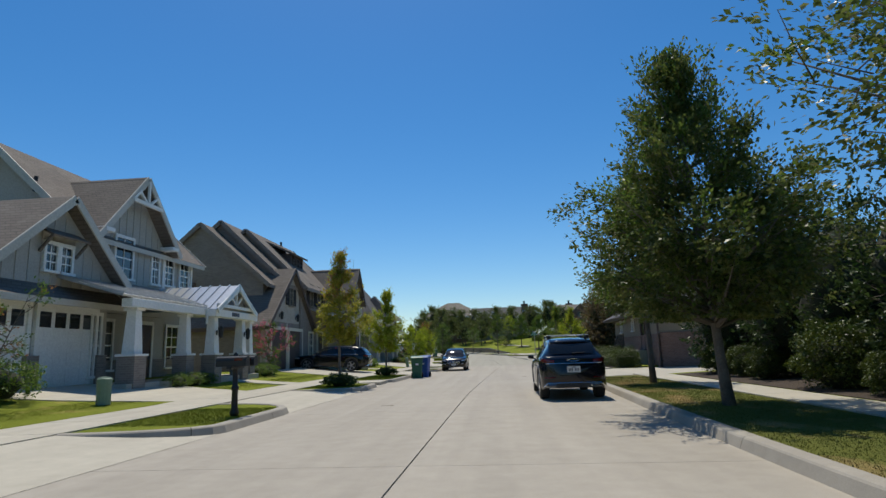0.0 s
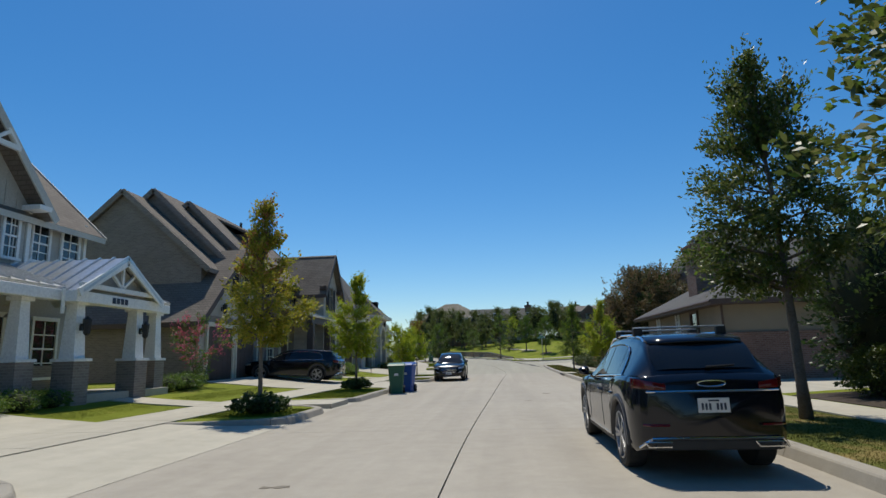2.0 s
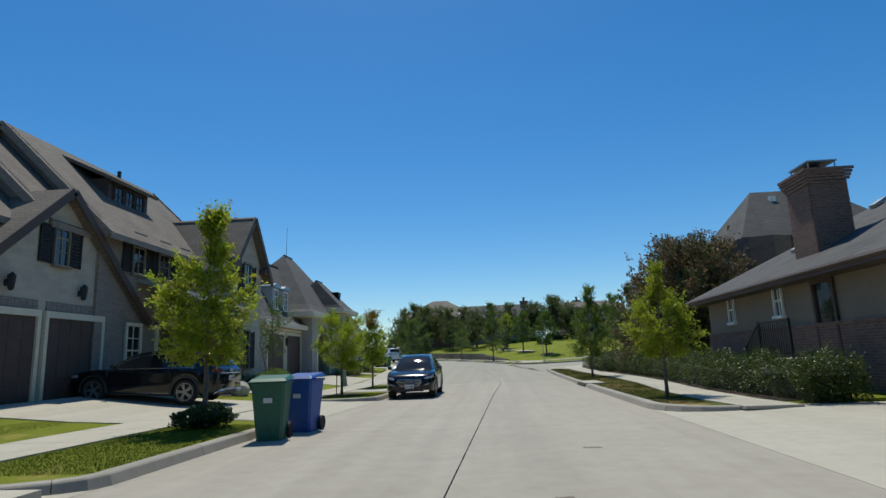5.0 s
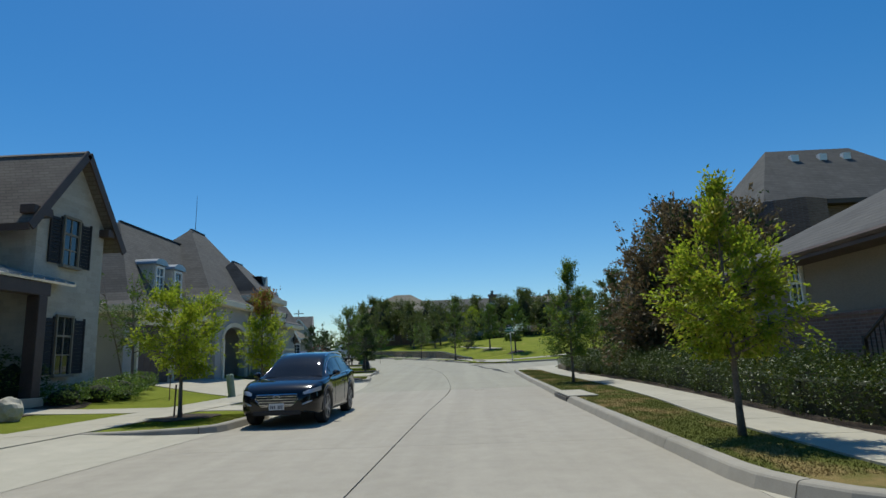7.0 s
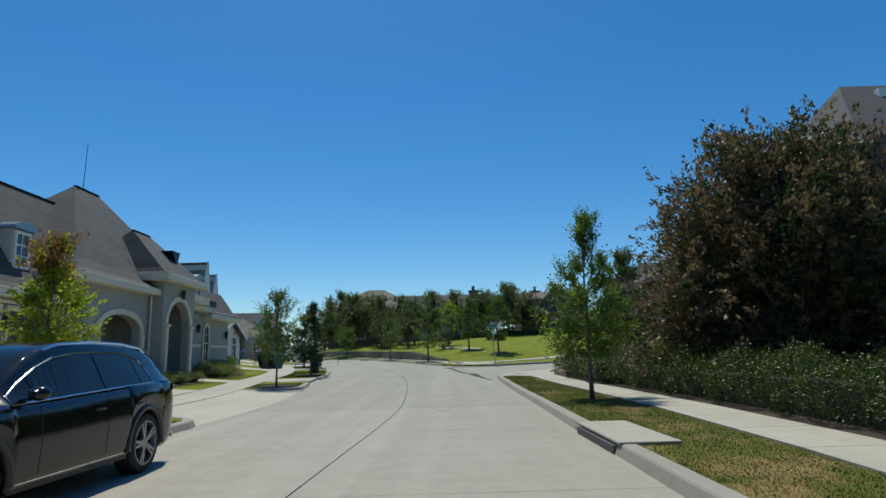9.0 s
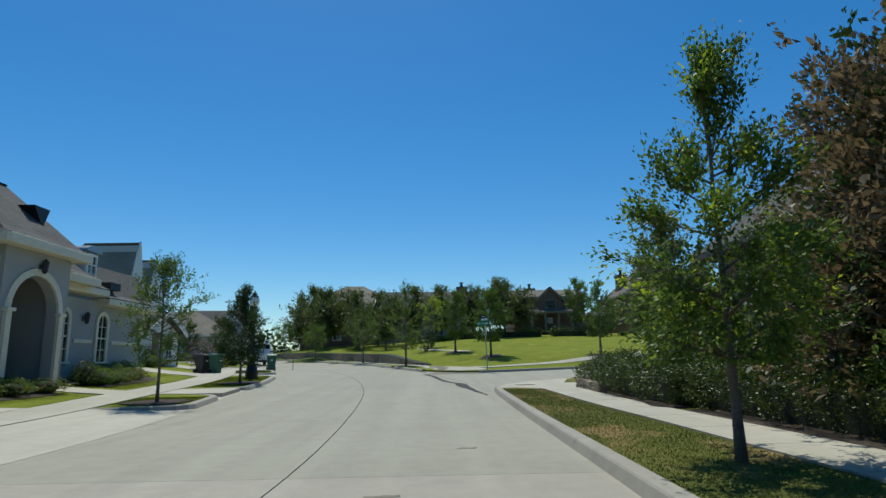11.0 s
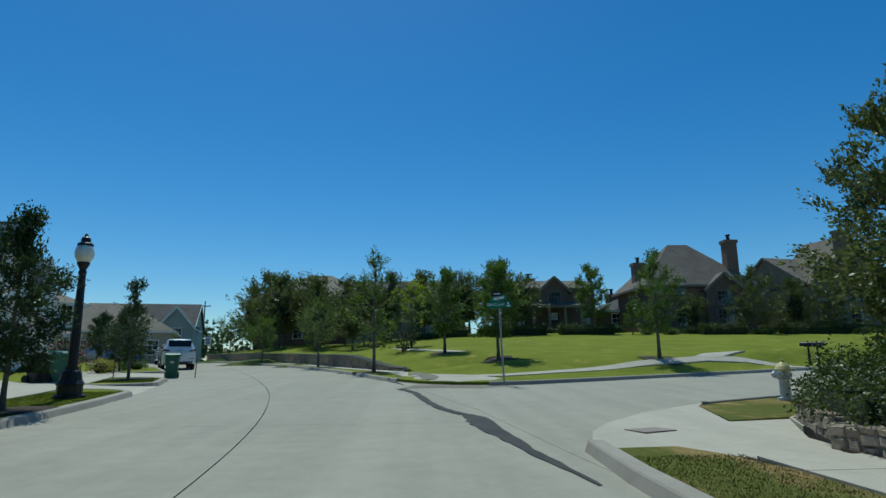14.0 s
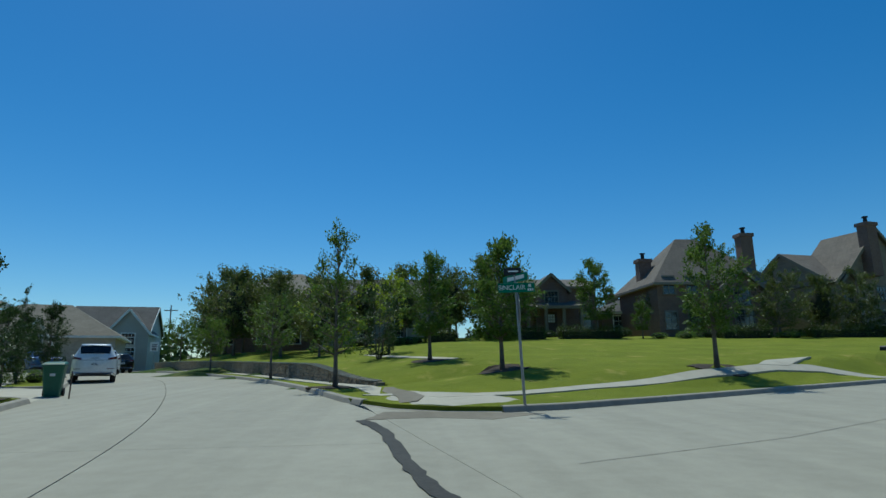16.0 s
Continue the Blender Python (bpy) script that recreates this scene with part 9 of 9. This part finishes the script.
def speed_sign(x, y, label):
    b = thing("road_sign", label, "road sign", pose(x, y, z_lot(x, y), 0, 0, 20))
    part("post", Mesh().tube([(0, 0, 0), (0, 0, 2.3)], [0.03, 0.03], 8), M["galv"], b)
    pl = part("plate", Mesh().box(-0.3, -0.045, 1.55, 0.3, -0.03, 2.3), M["sign_white"], b, round_by=0.004)
    part("panel_mark", Mesh().box(-0.2, -0.05, 2.05, 0.2, -0.044, 2.12).box(-0.2, -0.05, 1.92, 0.2, -0.044, 1.99).box(-0.15, -0.05, 1.63, -0.02, -0.044, 1.85).box(0.02, -0.05, 1.63, 0.15, -0.044, 1.85), M["ink"], pl)


speed_sign(-13.6, 110.0, "white rectangular road sign with dark unreadable marks")


def hydrant():
    b = thing("fire_hydrant", "silver fire hydrant with a pale yellow cap", "hydrant")
    part("barrel", Mesh().lathe([(0.15, 0), (0.15, 0.05), (0.10, 0.06), (0.10, 0.40), (0.14, 0.42), (0.14, 0.46), (0.11, 0.47), (0.11, 0.56)], 16), M["silver_paint"], b)
    part("bonnet", Mesh().lathe([(0.145, 0.56), (0.15, 0.60), (0.12, 0.66), (0.07, 0.72), (0.03, 0.74), (0.03, 0.79), (0.0, 0.80)], 16), M["yellow_paint"], b, "pale yellow domed cap")
    for a in (0, 90, 180):
        o = Mesh().lathe([(0.055, 0.08), (0.055, 0.15), (0.07, 0.15), (0.07, 0.20), (0.025, 0.21), (0.025, 0.24)], 10).moved(pose(0, 0, 0.5, 0, 0, a) @ pose(0, 0, 0, 0, 90, 0))
        part("nozzle", o, M["silver_paint"], b)
    return b


hy = hydrant()
hy.matrix_basis = pose(12.75, 65.6, z_lot(12.75, 65.6) - 0.01, 0, 0, 30)


def utility_post(x, y, label, h=0.6, r=0.16, lean=0.0):
    b = thing("utility_box", label, "utility box", pose(x, y, z_lot(x, y) - 0.01, 0, lean, 0))
    part("body", Mesh().lathe([(r, 0), (r, h * 0.8), (r * 1.06, h * 0.8), (r * 1.06, h), (r * 0.9, h + 0.02)], 14), M["util_green"], b)
    part("lid", Mesh().lathe([(r * 0.92, h + 0.0), (r * 0.85, h + 0.04), (r * 0.2, h + 0.05)], 14), M["util_green"], b)


utility_post(-5.55, 13.35, "pale green round utility post on the lawn")
utility_post(-3.4, 46.3, "pale green leaning utility post by the verge", 0.75, 0.12, -8)
stake = thing("stake", "thin brown metal stake in the lawn", "stake", pose(-4.55, 44.3, z_lot(-4.55, 44.3)))
part("rod", Mesh().tube([(0, 0, 0), (0, 0, 0.75)], [0.015, 0.015], 6), M["brown_wood"], stake)
part("flag", Mesh().box(-0.03, -0.012, 0.66, 0.03, 0.012, 0.78), M["brown_wood"], stake)
for x, y, a in ((-2.0, 39.5, 0), (-2.75, 77.0, 0), (-5.9, 77.3, 0)):
    st = thing("tree_stake", "short dark stake beside a young tree", "stake", pose(x, y, z_lot(x, y)))
    part("rod", Mesh().tube([(0, 0, 0), (0.02, 0, 0.7)], [0.02, 0.018], 6), M["dark_wood"], st)


def boulder(x, y, r, label, seed=1):
    rng = np.random.default_rng(seed)
    bm = bmesh.new()
    bmesh.ops.create_icosphere(bm, subdivisions=3, radius=r)
    for v in bm.verts:
        v.co *= 1 + 0.22 * noise.noise(v.co * 2.2 / r + Vector((seed, 0, 0)))
        v.co.z = v.co.z * 1.05 + r * 0.75
    me = bpy.data.meshes.new("boulder")
    bm.to_mesh(me)
    bm.free()
    me.materials.append(M["cap"])
    ob = new("boulder", me)
    ob.matrix_basis = pose(x, y, z_lot(x, y) - 0.06)
    return tagged(ob, label, "rock")


boulder(-5.15, 38.6, 0.30, "pale upright garden boulder beside the path", 3)


# ---- low stone edging and the retaining wall of the green ----
def stone_wall(label, line, height, base, course, seed, thick=0.3, cap=False, taper=None):
    """A wall of separate rough stones in courses on a mortar core."""
    rr = random.Random(seed)
    w = thing("stone_wall", label, "wall", kind="structure")
    core, joined, pieces = Mesh(), Mesh(), 0
    variants = []
    for k in range(10):
        bm = bmesh.new()
        bmesh.ops.create_cube(bm, size=1)
        bmesh.ops.bevel(bm, geom=bm.edges[:], offset=0.14, segments=1, affect="EDGES")
        for v in bm.verts:
            v.co += Vector((rr.uniform(-0.07, 0.07), rr.uniform(-0.07, 0.07), rr.uniform(-0.07, 0.07)))
        me = bpy.data.meshes.new("stone")
        bm.to_mesh(me)
        bm.free()
        me.materials.append(M["rubble"])
        variants.append(me)
    for (xa, ya), (xb, yb) in zip(line, line[1:]):
        ln = math.hypot(xb - xa, yb - ya)
        ang = math.degrees(math.atan2(yb - ya, xb - xa))
        dx, dy = (xb - xa) / ln, (yb - ya) / ln
        s = 0.0
        while s < ln:
            L = rr.uniform(0.8, 1.5) * course * 1.35
            hh = height * (1.0 if taper is None else taper(ya + dy * s))
            x, y = xa + dx * (s + L / 2), ya + dy * (s + L / 2)
            z, top = base(x, y), base(x, y) + hh
            while z < top - course * 0.35:
                ch = min(course * rr.uniform(0.75, 1.2), top - z)
                if pieces < 300:
                    ob = new("stone", variants[rr.randrange(10)])
                    ob.parent = w
                    ob.matrix_basis = pose(x, y, z + ch / 2, rr.uniform(-3, 3), rr.uniform(-3, 3), ang + rr.uniform(-4, 4)) @ Matrix.Diagonal((L * 0.97, thick * rr.uniform(0.9, 1.1), ch * 0.96, 1))
                    pieces += 1
                else:
                    m = pose(x, y, z + ch / 2, 0, 0, ang) @ Matrix.Diagonal((L * 0.97, thick, ch * 0.96, 1))
                    src = variants[rr.randrange(10)]
                    joined.add([tuple(m @ v.co) for v in src.vertices], [tuple(p.vertices) for p in src.polygons])
                z += ch
            beam(core, (xa + dx * s, ya + dy * s, base(x, y) + hh / 2 - 0.03), (xa + dx * (s + L), ya + dy * (s + L), base(x, y) + hh / 2 - 0.03), thick * 0.8, hh * 0.92)
            if cap and hh > 0.15:
                c = Mesh().box(0, -thick * 0.58, 0, L - 0.012, thick * 0.58, 0.045)
                part("cap_stone", c, M["cap"], w, at=pose(xa + dx * s, ya + dy * s, top, 0, 0, ang))
            s += L
    part("mortar", core, M["mortar"], w)
    if joined.v:
        o = part("stones", joined, M["rubble"], w)
        o["kind"] = "stuff"


stone_wall("low edging of rough tan stones round a hedge", [(10.0, 58.0), (10.0, 60.3), (10.95, 62.4), (13.2, 63.3)], 0.30, lambda x, y: z_lot(x, y) - 0.03, 0.145, 11, 0.24)
wall_line = [(x - 0.12, y) for y, x in WALL]
stone_wall("low tan field-stone retaining wall with a pale cap", wall_line, 1.0, lambda x, y: z_road(y) + 0.12, 0.15, 12, 0.34, True, wall_height)

# ---- fence behind the far pavement ----
fence = thing("fence", "black iron picket fence behind bushes", "fence")
picket = Mesh().box(-0.008, -0.008, 0, 0.008, 0.008, 1.35).data("picket", M["iron"])
y = 4.0
while y < 22.0:
    part("post", Mesh().box(11.75, y - 0.03, 0.1, 11.81, y + 0.03, 1.65), M["iron"], fence)
    for z in (0.35, 1.35):
        part("rail", Mesh().box(11.765, y + 0.03, z, 11.795, y + 2.22, z + 0.035), M["iron"], fence)
    for i in range(1, 18):
        ob = new("picket", picket)
        ob.parent, ob.matrix_basis = fence, pose(11.78, y + i * 0.125, 0.15)
    y += 2.25
gate = thing("gate", "black iron gate beside the corner house", "gate", pose(12.9, 42.2, z_lot(12.9, 42.2)))
for i in range(16):
    part("picket", Mesh().box(-0.9 + i * 0.12, -0.008, 0.05, -0.884 + i * 0.12, 0.008, 1.5 + 0.08 * math.sin(i / 15 * math.pi)), M["iron"], gate)
part("rail", Mesh().box(-0.95, -0.015, 0.2, 0.95, 0.015, 0.24), M["iron"], gate)
part("rail", Mesh().box(-0.95, -0.015, 1.3, 0.95, 0.015, 1.34), M["iron"], gate)

# ---- water run and stains at the mouth of the side street ----
def blotch(points, mat, lift, label, seed, name="water"):
    """A flat irregular patch on the road."""
    rr = random.Random(seed)
    out = []
    for (xa, ya), (xb, yb) in zip(points, points[1:] + points[:1]):
        for i in range(5):
            t = i / 5
            out.append((xa + (xb - xa) * t + rr.uniform(-0.03, 0.03), ya + (yb - ya) * t + rr.uniform(-0.03, 0.03)))
    return lay(name, out, M[mat], lift, label, "puddle" if mat == "wet" else "stain", cell=0.8, skirt=0.003, height=flat)


blotch([(6.30, 65.05), (6.52, 64.95), (6.68, 64.6), (6.72, 63.6), (6.79, 62.2), (6.86, 61.2), (7.06, 59.6), (7.01, 59.5), (6.77, 60.9), (6.60, 62.1), (6.42, 62.9), (6.30, 63.9)][::-1], "wet", 0.010, "dark patch of standing water on the gutter line", 2)
blotch([(5.10, 71.9), (5.32, 71.3), (5.58, 70.2), (5.78, 68.2), (5.92, 67.0), (6.05, 66.2), (6.28, 65.5), (6.52, 64.9), (6.40, 64.8), (6.12, 65.3), (5.90, 66.0), (5.76, 66.9), (5.58, 68.2), (5.40, 70.0), (5.15, 71.0), (4.95, 71.7)][::-1], "wet", 0.012, "thin dark runnel of water in the gutter", 3)
blotch([(5.1, 71.9), (5.4, 73.2), (6.4, 73.2), (8.6, 72.35), (7.4, 71.5), (6.4, 72.0)][::-1], "damp", 0.008, "damp brown stain on the corner of the road", 4, "trim")
silt = [(5.35, 79.6), (5.62, 79.2), (5.75, 77.9), (6.02, 76.4), (6.35, 75.0), (6.15, 74.0), (5.75, 74.0), (5.72, 75.0), (5.55, 76.2), (5.3, 77.6)]
lay("trim", silt[::-1], M["damp"], 0.026, "silt washed over the path at the corner", "stain", cell=0.5, skirt=0.003, height=ramp_height)
tac = part("trim", Mesh().box(-0.27, -0.19, 0, 0.27, 0.19, 0.012), M["tactile"])
tac.matrix_basis = pose(8.52, 62.0, z_lot(8.52, 62.0) - 0.019, 0, 0, 22)
tagged(tac, "worn brown tactile plate in the corner ramp", "paving", kind="structure")
# small marks on the carriageway
for x, y, r, s in ((5.0, 47.5, 0.16, 6), (5.9, 50.2, 0.12, 7), (4.2, 24.0, 0.10, 8), (4.9, 26.8, 0.12, 9), (1.2, 13.6, 0.14, 10), (5.8, 4.6, 0.22, 11)):
    blotch([(x - r, y - r * 0.3), (x + r, y - r * 0.2), (x + r * 0.9, y + r * 0.4), (x - r * 0.8, y + r * 0.3)], "damp", 0.004, "small dark mark on the concrete", s, "trim")
# utility pole far off
pole = thing("utility_pole", "distant wooden utility pole with a cross arm", "pole", pose(-42, 190, 1.7))
part("post", Mesh().tube([(0, 0, 0), (0, 0, 14)], [0.18, 0.12], 8), M["dark_wood"], pole)
part("arm", Mesh().box(-1.4, -0.08, 12.8, 1.4, 0.08, 13.0), M["dark_wood"], pole)

# ---- from the plan's scale to metres ----
for ob in scene.objects:
    if ob.parent is None and ob.type in ("MESH", "EMPTY"):
        ob.matrix_basis = Matrix.Scale(TRUE, 4) @ ob.matrix_basis
